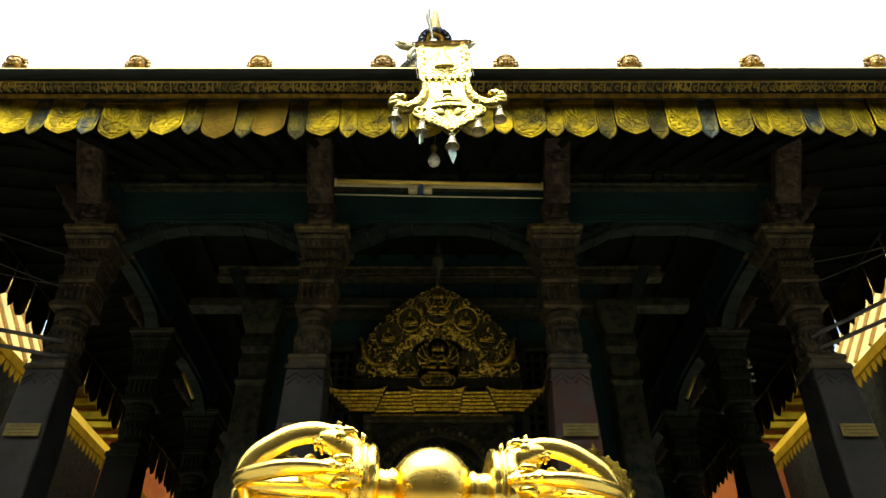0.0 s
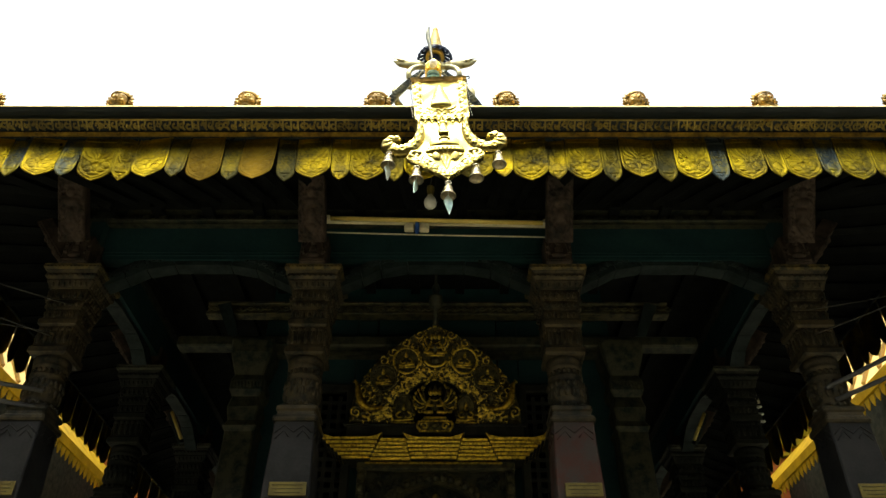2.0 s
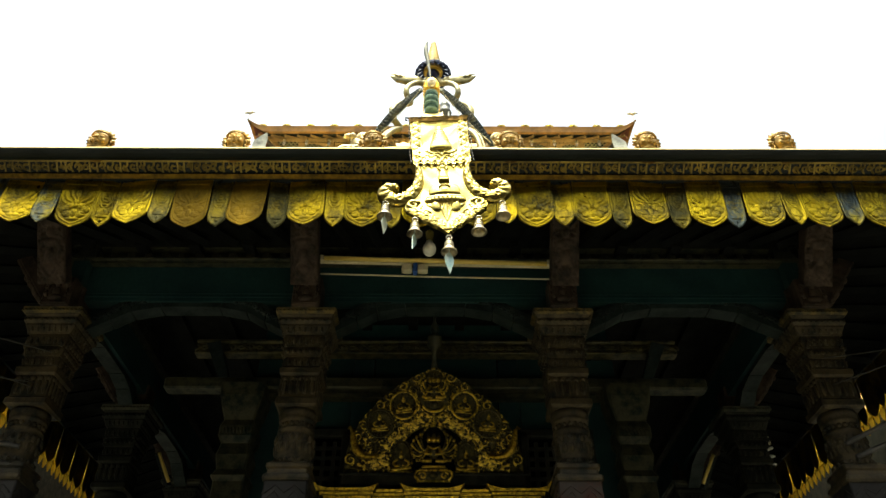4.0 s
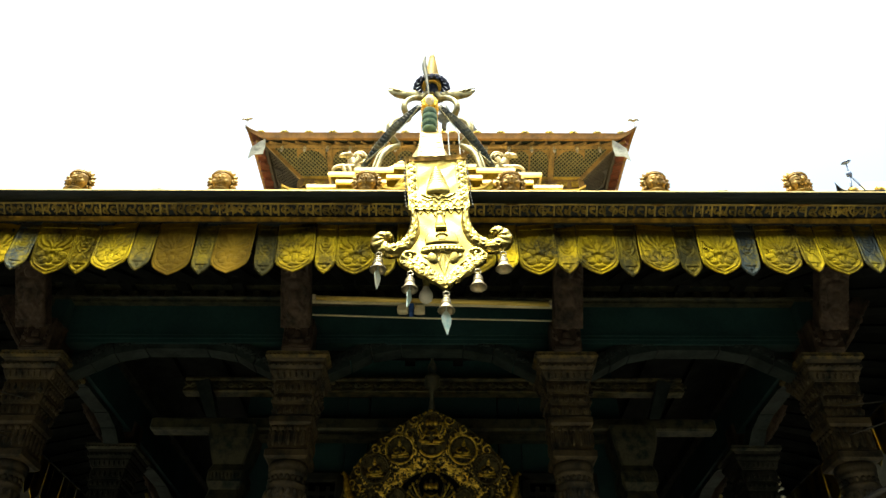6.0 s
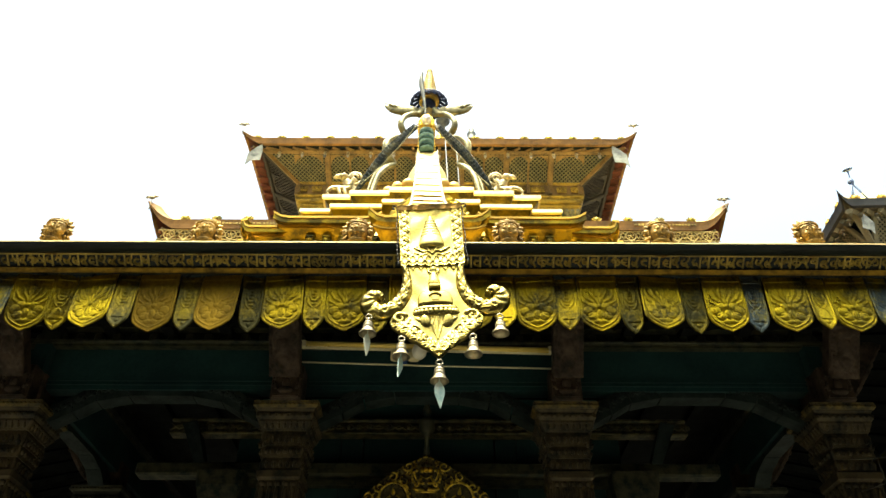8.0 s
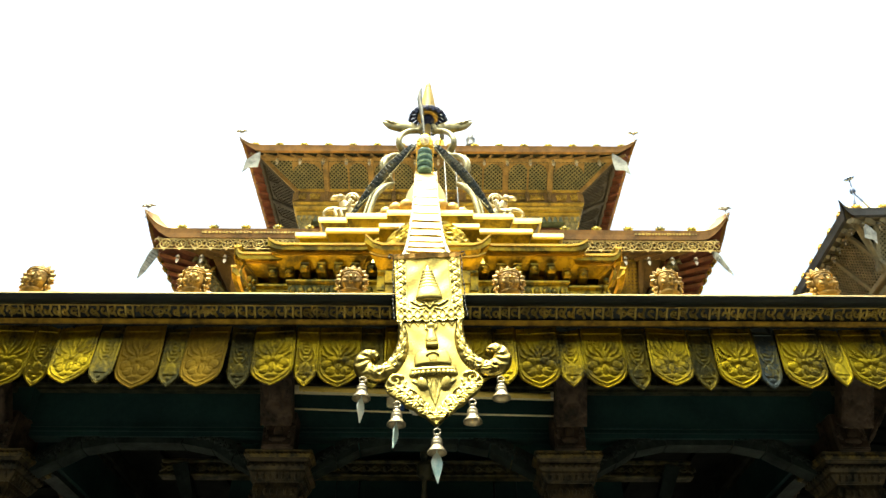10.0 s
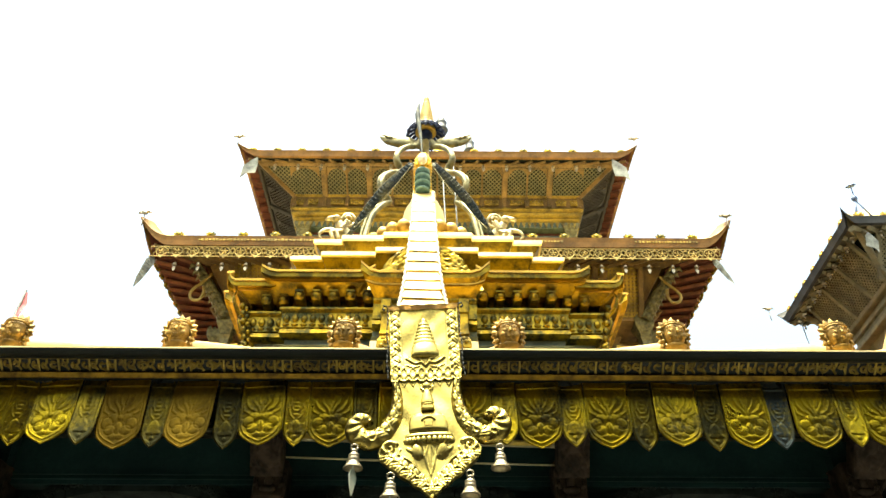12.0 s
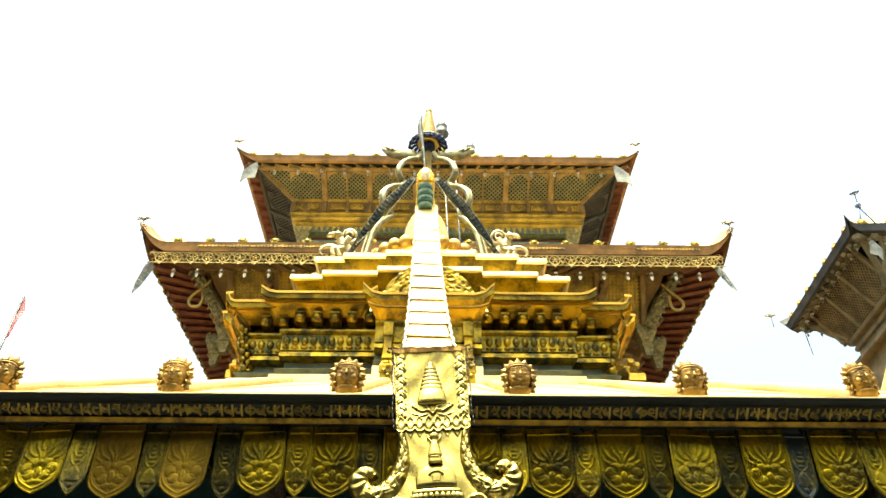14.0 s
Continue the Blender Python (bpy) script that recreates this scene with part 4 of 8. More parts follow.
# pedestal: a carved face between two scrolls, hanging over the sill
s.box(0, -0.018, -0.025, 0.19, 0.05, 0.070, 0.012, slot=1).box(0, -0.022, 0.006, 0.19, 0.056, 0.008, 0.003)
for j in range(13):
    s.ball(-0.084 + 0.014 * j, -0.046, -0.056, 0.0075, 0.008, 0.008, 6, 4).ball(-0.072 + 0.012 * j, -0.048, 0.012, 0.005, 0.005, 0.005, 6, 4)
s.ball(0, -0.044, -0.022, 0.024, 0.012, 0.020, 10, 7, slot=1)
for sx in (-1, 1):
    s.sweep([(sx * x, -0.046, z) for x, z in curl(0.058, -0.024, 0.024, 0.3, 1.1)], 0.0060, 6)
    s.sweep(eased_line([(sx * 0.082, -0.044, -0.050), (sx * 0.100, -0.044, -0.022), (sx * 0.090, -0.044, 0.004)]), 0.008, 6)
part("seated_figure", s, [DARKGOLD, DIMGILT], toran, "gilt seated figure on a carved pedestal")
for sx in (-1, 1):
    s = sitter(Solid(), sx * 0.176, 0.062, 1.15)
    for j in range(19):
        a = math.pi * (-0.10 + 1.2 * j / 18)
        s.ball(sx * 0.176 + 0.060 * math.cos(a), 0.006, 0.088 + 0.108 * math.sin(a), 0.0075, 0.009, 0.0080, 6, 4, slot=1 if j % 4 else 0)
    s.sweep([(sx * 0.176 + 0.046 * math.cos(a), 0.010, 0.088 + 0.090 * math.sin(a)) for a in [math.pi * (-0.1 + 1.2 * k / 20) for k in range(21)]], 0.005, 6, slot=1)
    part("niche_figure", s, [DARKGOLD, DIMGILT], toran, "small figure in a beaded niche")
    q = [(sx * 0.300, -0.010, 0.100), (sx * 0.345, -0.014, 0.088), (sx * 0.390, -0.020, 0.095), (sx * 0.420, -0.024, 0.130), (sx * 0.438, -0.024, 0.19), (sx * 0.446, -0.020, 0.250), (sx * 0.460, -0.016, 0.272), (sx * 0.470, -0.014, 0.258)]
    s = Solid().sweep(q, [0.012, 0.017, 0.022, 0.024, 0.020, 0.013, 0.009, 0.007], 8)
    part("curled_tail", s, AWNING, toran, "bright gilt upturned tail")
s = Solid().box(0, 0.025, -0.045, 1.0, 0.07, 0.075, 0.008).box(0, 0.0, -0.012, 1.03, 0.05, 0.016, 0.004)
part("sill", s, WOOD, toran)
s = Solid().lathe([(0.022, 0.64), (0.012, 0.72), (0.014, 0.77), (0.038, 0.79), (0.042, 0.80), (0.040, 0.85), (0.042, 0.86), (0.016, 0.88), (0.026, 0.90), (0.022, 0.93), (0.008, 0.96), (0.004, 1.06)], 16, (0, 0.03, 0))
part("finial", s, WOODGOLD, toran)

# lamps and cables
tube = thing("tube_lamp", pose(-0.005, 3.052, 4.206, 0, 1.4), "unlit fluorescent tube lamp with bare batten", "lamp")
s = Solid().sweep([(-0.61, 0.0, 0.030), (0.62, 0.0, 0.024)], 0.013, 12)
part("tube", s, TUBE, tube)
s = Solid()
for x in (-0.61, 0.62):
    s.box(x, 0, 0.027, 0.025, 0.03, 0.035, 0.004)
s.box(0, 0.032, 0.027, 1.26, 0.02, 0.014, 0.003)
part("batten", s, WHITE, tube)
for x in (-0.145, -0.06):
    part("ballast_box", Solid().box(x, 0, -0.03, 0.055, 0.04, 0.045, 0.006), WHITE, tube)
s = Solid().box(-0.10, -0.004, -0.035, 0.022, 0.045, 0.06, 0.003)
part("tape", s, BLUE, tube, "blue tape")
s = Solid().sweep([(-0.62, 0, -0.075), (0.0, 0, -0.079), (0.62, 0, -0.077)], 0.0045, 6)
part("conduit", s, WHITE, tube)

bulb = thing("light_bulb", (-0.019, 2.523, 3.87), "unlit frosted bulb hanging on a cord", "lamp")
s = Solid().lathe([(0.001, 0.0), (0.016, 0.003), (0.027, 0.015), (0.0315, 0.032), (0.028, 0.05), (0.019, 0.067), (0.014, 0.08)], 18)
part("glass", s, BULB, bulb)
s = Solid().lathe([(0.014, 0.08), (0.015, 0.085), (0.015, 0.108), (0.018, 0.112), (0.018, 0.135), (0.008, 0.145)], 14)
part("cap", s, BRASS, bulb)
s = Solid().sweep([(0, 0, 0.14), (0.01, 0.02, 0.3), (0.02, 0.06, 0.42)], 0.003, 5)
part("cord", s, CABLE, bulb)

for k, (p, q, sag, r) in enumerate((((-2.95, 2.6, 3.86), (-1.95, 3.15, 3.72), 0.03, 0.004), ((-2.95, 2.6, 3.75), (-2.0, 3.155, 3.53), 0.03, 0.004), ((-2.9, 2.7, 3.6), (-1.98, 3.155, 3.55), 0.04, 0.003), ((1.98, 3.155, 3.55), (2.95, 2.7, 3.85), 0.03, 0.004), ((1.98, 3.155, 3.70), (2.95, 2.6, 3.72), 0.05, 0.003))):
    P, Q = Vector(p), Vector(q)
    pts = [P.lerp(Q, i / 8) - Vector((0, 0, sag * math.sin(math.pi * i / 8))) for i in range(9)]
    tagged(part("cable", Solid().sweep(pts, r, 5), CABLE), "thin dark cable strung to a column", "cable", "cables")
for p, q in (((-2.9, 3.0, 3.33), (-1.95, 3.165, 3.22)), ((-2.9, 3.0, 3.25), (-1.95, 3.165, 3.13)), ((1.95, 3.165, 3.245), (2.9, 3.0, 3.66)), ((1.98, 3.165, 3.18), (2.9, 3.0, 3.53))):
    tagged(part("tie_rod", Solid().sweep([p, q], 0.012, 8), STEEL), "dark iron rod fixed to an outer column", "rod", "tie rods")

# ======== the pavilion roof ========
roof = thing("pavilion_roof", (0, 0, 4.2), "gilt copper pavilion roof with fringe and inscribed rim", "roof")
RX, RY0, RY1 = 2.93, 2.19, 9.01
BX, BY0, BY1, BZ = 1.40, 4.15, 7.05, 1.080
eave = [(-RX, RY0, 0.012), (RX, RY0, 0.012), (RX, RY1, 0.012), (-RX, RY1, 0.012)]
top = [(-BX, BY0, BZ), (BX, BY0, BZ), (BX, BY1, BZ), (-BX, BY1, BZ)]
s = Solid().loft([eave, top], caps=False)
part("roof_sheet", s, ROOFTAN, roof, "sunlit tan gilt sheet")
# rolled ridges that run up the slope behind each mask, cut off where they meet the hips
pitch_f = (BZ - 0.012) / (BY0 - RY0)
for k in range(-4, 4):
    x = 0.035 + 0.3165 + 0.633 * k
    run = min(1.94, (RX - abs(x)) * (BY0 - RY0) / (RX - BX) - 0.05)
    q = [(x, RY0 + d, 0.012 + d * pitch_f + 0.004) for d in (0.10, 0.11, 0.16, 0.8 * run, run)]
    part("ridge_roll", Solid().sweep(q, [0.020, 0.032, 0.037, 0.034, 0.030], 14), ROOFTAN, roof, "rolled gilt ridge behind a mask")
pitch_s = (BZ - 0.012) / (RX - BX)
for sx in (-1, 1):
    for k in range(-4, 5):
        y = 5.6 + 0.633 * k
        run = min(1.5, (y - RY0) * (RX - BX) / (BY0 - RY0) - 0.05, (RY1 - y) * (RX - BX) / (RY1 - BY1) - 0.05)
        q = [(sx * (RX - d), y, 0.012 + d * pitch_s + 0.004) for d in (0.10, 0.12, 0.16, 0.8 * run, run)]
        part("ridge_roll", Solid().sweep(q, [0.020, 0.032, 0.037, 0.034, 0.030], 10), ROOFTAN, roof)
s = Solid()
for k in range(4):
    a0, a1 = Vector(eave[k]), Vector(eave[(k + 1) % 4])
    b0, b1 = Vector(top[k]), Vector(top[(k + 1) % 4])
    n = 9
    for i in range(n + 1):
        s.sweep([a0.lerp(a1, i / n).lerp(b0.lerp(b1, i / n), 0.05) + Vector((0, 0, 0.002)), b0.lerp(b1, i / n) + Vector((0, 0, 0.001))], 0.004, 6)
part("seams", s, ROOFTAN, roof, kind="stuff")
# underside and rafters take the same near-black in place of shade
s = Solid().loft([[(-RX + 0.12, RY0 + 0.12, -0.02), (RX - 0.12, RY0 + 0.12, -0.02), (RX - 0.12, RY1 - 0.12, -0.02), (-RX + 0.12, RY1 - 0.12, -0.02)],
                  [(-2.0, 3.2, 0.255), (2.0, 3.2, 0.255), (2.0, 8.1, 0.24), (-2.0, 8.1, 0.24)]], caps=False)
part("soffit", s, SHADEDARK, roof, "boarded underside, coloured near-black for shade")
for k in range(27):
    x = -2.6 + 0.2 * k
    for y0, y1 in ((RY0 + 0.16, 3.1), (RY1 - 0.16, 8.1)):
        part("rafter", Solid().sweep([(x, y0, -0.035), (x * 0.8, y1, 0.19)], 0.028, 4, smooth=False), SHADEDARK, roof)
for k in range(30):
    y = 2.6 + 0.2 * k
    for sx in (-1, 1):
        part("rafter", Solid().sweep([(sx * (RX - 0.16), y, -0.035), (sx * 2.0, 5.6 + (y - 5.6) * 0.85, 0.19)], 0.028, 4, smooth=False), SHADEDARK, roof)

# rim, inscribed band and gold line, side by side round the four eaves
SIDES = [(pose(0, RY0, 0), 2 * RX), (pose(RX, (RY0 + RY1) / 2, 0, 0, 0, 90), RY1 - RY0), (pose(0, RY1, 0, 0, 0, 180), 2 * RX), (pose(-RX, (RY0 + RY1) / 2, 0, 0, 0, -90), RY1 - RY0)]


def along(profile, length):
    """A profile (depth, height) drawn along x, mitred at 45 degrees."""
    return Solid().loft([[(-length / 2 + d, d, z) for d, z in profile], [(length / 2 - d, d, z) for d, z in profile]])


for m, length in SIDES:
    part("rim", along([(-0.006, 0.0135), (-0.009, 0.008), (-0.005, 0.000), (0.010, -0.006), (0.032, -0.0075), (0.054, -0.002), (0.070, 0.010), (0.080, 0.0235), (0.074, 0.030), (0.02, 0.012)], length), BLACKMETAL, roof, "blue-black half-round gutter", at=m)
    part("rim_edge", along([(-0.010, 0.0145), (-0.010, 0.009), (0.012, 0.011), (0.012, 0.017)], length), PALE, roof, "pale worn rim edge", at=m)
    part("hair_line", along([(0.0795, 0.0265), (0.0795, 0.0225), (0.084, 0.0215), (0.086, 0.0265)], length), GUTTERGOLD, roof, "thin gilt line", at=m)
    part("inscribed_band", along([(0.082, 0.0245), (0.1325, -0.0148), (0.142, -0.004), (0.09, 0.036)], length), BLACKMETAL, roof, "dark band with raised gilt writing", at=m)
    part("gold_line", along([(0.131, -0.0135), (0.130, -0.019), (0.1395, -0.034), (0.147, -0.034), (0.150, -0.012)], length), GUTTERGOLD, roof, "gilt moulding", at=m)
    part("fringe_rail", along([(0.143, -0.032), (0.158, -0.036), (0.164, -0.050), (0.18, -0.050), (0.18, -0.010), (0.15, -0.010)], length), BLACKMETAL, roof, at=m)
# writing that cannot be read: bars under a head line, on the front band
s = Solid()
tilt = pose(0, 0.1040, 0.0046, 52.1) @ Matrix.Diagonal((1.12, 1, 1.22, 1))
var = random.Random(31)
x = -2.45
while x < 2.45:
    w = rnd.uniform(0.026, 0.038)
    worn = 0.5 + 0.5 * math.sin(x * 2.3 + 0.7)
    if rnd.random() > 0.05 * worn:
        s.box(x + w / 2, 0, 0.0195, w + 0.004, 0.005, 0.0085, 0.002, m=tilt)
        stem = x + w * rnd.uniform(0.72, 0.92)
        form = var.randint(0, 5)
        if form < 3:
            s.box(stem, 0, -0.003, 0.008, 0.005, 0.046, 0.002, m=tilt)
        elif form < 5:
            s.sweep([(stem, 0, 0.020), (stem - 0.002, 0, 0.004), (stem - w * 0.3, 0, -0.006), (stem + 0.001, 0, -0.022)], 0.0046, 4, smooth=False, m=tilt, up=(0, 1, 0))
        else:
            s.box(x + w * 0.5, 0, -0.002, 0.006, 0.005, 0.044, 0.002, m=tilt)
            s.sweep([(px, 0, pz) for px, pz in arc(x + w * 0.66, -0.004, 0.011, 0.009, -100, 110, 6)], 0.0046, 4, smooth=False, m=tilt, up=(0, 1, 0))
        s.box(x + w * 0.40, 0, var.uniform(-0.014, 0.004), w * var.uniform(0.35, 0.6), 0.005, 0.0055, 0.002, m=tilt)
        kind_of = rnd.randint(0, 3)
        cx, cz, r = x + w * 0.38, rnd.uniform(-0.008, 0.0), rnd.uniform(0.008, 0.0115)
        a0, a1 = ((90, 330), (-60, 200), (30, 270), (120, 400))[kind_of]
        s.sweep([(px, 0, pz) for px, pz in arc(cx, cz, r, r, a0, a1, 7)], 0.0046, 4, smooth=False, m=tilt, up=(0, 1, 0))
        if kind_of in (0, 2):
            s.sweep([(cx, 0, cz - r), (cx + r * 1.2, 0, cz - r * 1.7)], 0.0028, 4, smooth=False, m=tilt, up=(0, 1, 0))
        if kind_of == 1:
            s.box(x + w * 0.34, 0, 0.009, 0.0055, 0.005, 0.020, 0.002, m=tilt)
        if rnd.random() < 0.3:
            s.sweep([(px, 0, pz) for px, pz in arc(x + w * 0.5, 0.022, 0.010, 0.008, 20, 160, 4)], 0.0022, 4, smooth=False, m=tilt, up=(0, 1, 0))
    x += w + rnd.uniform(0.0, 0.004)
part("writing", s, LETTER, roof, "row of worn gilt characters", at=SIDES[0][0], kind="stuff")


# fringe of hanging plates, wide and narrow in turn
def fringe_plate(w, drop, kind_of, nx, nz):
    h = w / 2
    half = [(h * 0.97, 0), (h, -drop * 0.40), (h, -drop * 0.68), (h * 0.97, -drop * 0.765), (h * 0.87, -drop * 0.835), (h * 0.66, -drop * 0.895), (h * 0.44, -drop * 0.94), (h * 0.21, -drop * 0.974), (h * 0.03, -drop)]

    def field(X, Z):
        U, V = X / h, -Z / drop
        A = np.abs(U)
        lim = np.interp(V, [-z / drop for _, z in half], [q / h for q, _ in half])
        edge = (lim - A) * h
        out = 0.0030 * np.exp(-((edge - 0.006) / 0.0026) ** 2) + 0.0040 * np.exp(-((V - 0.085) * drop / 0.0020) ** 2) * (edge > 0.008)
        r = np.zeros_like(X)
        ar = 2 * drop / w
        if kind_of == "flower":
            # lotus in profile: a bud between lobed petals, a boss, and leaves that spread upwards
            for cx, cz, rx, rz, a, d in ((0.55, 0.640, 0.24, 0.26, 20, 0.0042), (0.30, 0.560, 0.20, 0.20, -30, 0.0040), (0.34, 0.735, 0.26, 0.22, -12, 0.0048), (0.14, 0.815, 0.20, 0.17, 0, 0.0040)):
                r = np.maximum(r, dome(A, V * ar, cx, cz * ar, rx, rz, d, a))
            r = np.maximum(r, petal(A, V * ar, 0, 0.705 * ar, 0.15, 0.27, 0.0062))
            r = np.maximum(r, dome(A, V * ar, 0, 0.55 * ar, 0.13, 0.13, 0.0056))
            for pts, w0 in (([(0.05, 0.50), (0.16, 0.42), (0.36, 0.34), (0.46, 0.24), (0.40, 0.18)], 0.062), ([(0.30, 0.47), (0.56, 0.42), (0.72, 0.33), (0.76, 0.22)], 0.066), ([(0.60, 0.50), (0.80, 0.46), (0.84, 0.36)], 0.050),
                            ([(0.0, 0.47), (0.0, 0.36)], 0.075), ([(0.10, 0.36), (0.18, 0.26), (0.12, 0.16)], 0.05), ([(0.40, 0.14), (0.52, 0.17), (0.62, 0.14)], 0.04),
                            ([(0.84, 0.60), (0.86, 0.70), (0.70, 0.80), (0.46, 0.86), (0.20, 0.905), (0.0, 0.93)], 0.035)):
                r = np.maximum(r, stroke(A, V * ar, [(x, z * ar) for x, z in pts], [w0] * (len(pts) - 1) + [w0 * 0.4], 0.0038))
            groove = np.minimum.reduce([np.abs(np.hypot((A - cx) / rx, (V - cz) * ar / rz) - 1.0) for cx, cz, rx, rz in ((0.55, 0.640, 0.26, 0.27), (0.34, 0.735, 0.27, 0.23), (0, 0.705, 0.17, 0.29))])
            r = r - 0.0022 * np.exp(-(groove / 0.10) ** 2) * (V > 0.48)
        else:
            bell = np.interp(V, [0.60, 0.62, 0.67, 0.75, 0.775, 0.80, 0.815], [0, 0.20, 0.40, 0.46, 0.62, 0.62, 0])
            r = 0.0048 * np.clip(1 - (U / (bell + 1e-6)) ** 2, 0, 1) ** 0.5 * (bell > 0)
            r = np.maximum(r, dome(A, V * ar, 0, 0.86 * ar, 0.17, 0.20, 0.0042))
            for k in range(7):
                r = np.maximum(r, dome(A, V * ar, 0, (0.15 + 0.062 * k) * ar, 0.13 + 0.022 * k, 0.13, 0.0038))
            for pts in ([(0.2, 0.58), (0.5, 0.52), (0.62, 0.42), (0.48, 0.36)], [(0.22, 0.46), (0.45, 0.38), (0.5, 0.27)], [(0.7, 0.66), (0.74, 0.76), (0.5, 0.88), (0.1, 0.94)]):
                r = np.maximum(r, stroke(A, V * ar, [(x, z * ar) for x, z in pts], 0.075, 0.0034))
        return out + 0.42 * r
    return emboss(half, nx, nz, field)


KINDS = {"wide": (0.168, 0.256, "flower", FRINGE), "wide_rust": (0.168, 0.272, "flower", FRINGE_RUST), "narrow": (0.092, 0.252, "bell", FRINGE), "narrow_dull": (0.092, 0.264, "bell", FRINGE_DULL), "narrow_blue": (0.092, 0.254, "bell", FRINGE_BLUE)}
WORN = {2: "narrow_blue", 3: "narrow_blue", 5: "narrow_dull", 6: "narrow_dull", 7: "narrow_dull", 9: "narrow_dull", 10: "narrow_dull", 13: "narrow_dull", 14: "narrow_dull", 15: "narrow_blue", 17: "narrow_blue", 19: "narrow_dull"}
sway = random.Random(5)
made = {}
for k, (m, length) in enumerate(SIDES):
    inner = length - 2 * 0.165
    pitch = 0.2585
    n = int(inner / pitch)
    # the front row begins where its plates are seen to begin
    x0 = -inner / 2 + (inner - n * pitch) / 2 if k else -1.354 - 5 * pitch
    for i in range(n + 1 if not k else n):
        for narrow in (0, 1):
            x = x0 + i * pitch + 0.129 * narrow
            if abs(x) > inner / 2:
                continue
            key = "narrow" if narrow else "wide"
            if k == 0 and i in (6, 7) and not narrow:
                key = "wide_rust"
            elif narrow:
                key = WORN.get(i, "narrow") if k == 0 else ("narrow", "narrow_dull")[i % 2]
            loose = 1.6 if k == 0 and x < -1.1 else 1.0 if k == 0 else 0.3
            mm = m @ pose(x, 0.154 + 0.006 * narrow + sway.uniform(-0.003, 0.003), -0.040, sway.uniform(-3, 4) * loose, sway.uniform(-1.5, 1.5), sway.uniform(-5, 5) * loose)
            fine = k == 0
            if (key, fine) in made:
                again(made[key, fine], roof, mm, "fringe_plate")
            else:
                w, drop, kd, mat = KINDS[key]
                nx, nz = (60 if w > 0.1 else 34, 96) if fine else (16, 24)
                drop += 0 if fine else 0.04
                made[key, fine] = part("fringe_plate", fringe_plate(w, drop, kd, nx, nz), mat, roof, at=mm)


# crowned mask finials along the rim
def mask_solid():
    """A rounded face with brows, lids, nose and lips under a crown of upright leaves."""
    s = Solid()
    s.ball(0, -0.004, 0.052, 0.040, 0.036, 0.050, 24, 16)
    s.ball(0, -0.014, 0.020, 0.018, 0.020, 0.014, 14, 9)
    s.sweep([(0, -0.040, 0.064), (0, -0.046, 0.050), (0, -0.047, 0.044)], [0.0030, 0.0050, 0.0062], 10)
    s.ball(0, -0.0385, 0.0315, 0.011, 0.005, 0.0030, 12, 6).ball(0, -0.0370, 0.0270, 0.009, 0.005, 0.0034, 12, 6)
    s.ball(0, -0.0395, 0.074, 0.003, 0.003, 0.004, 8, 6)
    for sx in (-1, 1):
        s.ball(sx * 0.0165, -0.0345, 0.056, 0.0100, 0.0055, 0.0050, 12, 8)
        s.sweep([(sx * 0.004, -0.0405, 0.064), (sx * 0.015, -0.0400, 0.0705), (sx * 0.030, -0.0310, 0.066)], [0.0014, 0.0020, 0.0010], 6)
        s.sweep([(sx * 0.007, -0.0390, 0.0545), (sx * 0.017, -0.0400, 0.0520), (sx * 0.027, -0.0340, 0.0550)], 0.0012, 6)
        s.ball(sx * 0.021, -0.0270, 0.040, 0.014, 0.010, 0.014, 12, 8)
        # ear, ear-ring and the leaf that curls out beside the face
        s.sweep([(sx * 0.040, -0.002, 0.066), (sx * 0.045, -0.004, 0.050), (sx * 0.044, -0.004, 0.034)], [0.005, 0.007, 0.006], 8)
        s.ball(sx * 0.044, -0.006, 0.026, 0.006, 0.006, 0.009, 10, 7)
        # three leaves that spread behind the ear
        for z0, turn, l in ((0.052, 98, 0.030), (0.033, 112, 0.028), (0.016, 128, 0.024)):
            s.loft([[(-0.014 * q, 0.002, z * l), (0, -0.007 * q + 0.002, z * l), (0.014 * q, 0.002, z * l), (0.012 * q, 0.007, z * l), (-0.012 * q, 0.007, z * l)] for z, q in ((0.0, 0.8), (0.4, 1.0), (0.72, 0.6), (1.0, 0.03))], m=pose(sx * 0.036, 0.002, z0, 0, sx * turn, 0))
    s.sweep([(0.042 * math.sin(a), -0.006 - 0.031 * math.cos(a), 0.080 + 0.006 * math.cos(a)) for a in [-1.5 + 0.25 * k for k in range(13)]], 0.0046, 8)
    s.sweep([(0.041 * math.sin(a), -0.006 - 0.030 * math.cos(a), 0.089 + 0.006 * math.cos(a)) for a in [-1.5 + 0.25 * k for k in range(13)]], 0.0028, 8)
    # leaves of the crown: the tallest in the middle
    for k in range(-4, 5):
        a = radians(23.0 * k)
        l = 0.042 - 0.0030 * abs(k)
        w = 0.0150
        m = pose(0.036 * math.sin(a), 0.000, 0.060 + 0.030 * math.cos(a), 0, math.degrees(a) * 0.95, 0)
        s.loft([[(-w * q, -0.002, z * l), (0, -0.0075 * q - 0.002, z * l), (w * q, -0.002, z * l), (w * q * 0.9, 0.003, z * l), (-w * q * 0.9, 0.003, z * l)] for z, q in ((0.0, 0.70), (0.25, 0.95), (0.50, 1.0), (0.68, 0.72), (0.84, 0.36), (1.0, 0.03))], m=m)
    s.lathe([(0.034, -0.040), (0.036, -0.002), (0.042, 0.004), (0.03, 0.010), (0.026, 0.020)], 14)
    s.v = [(x * 1.04, y, z * 1.06) for x, y, z in s.v]
    return s


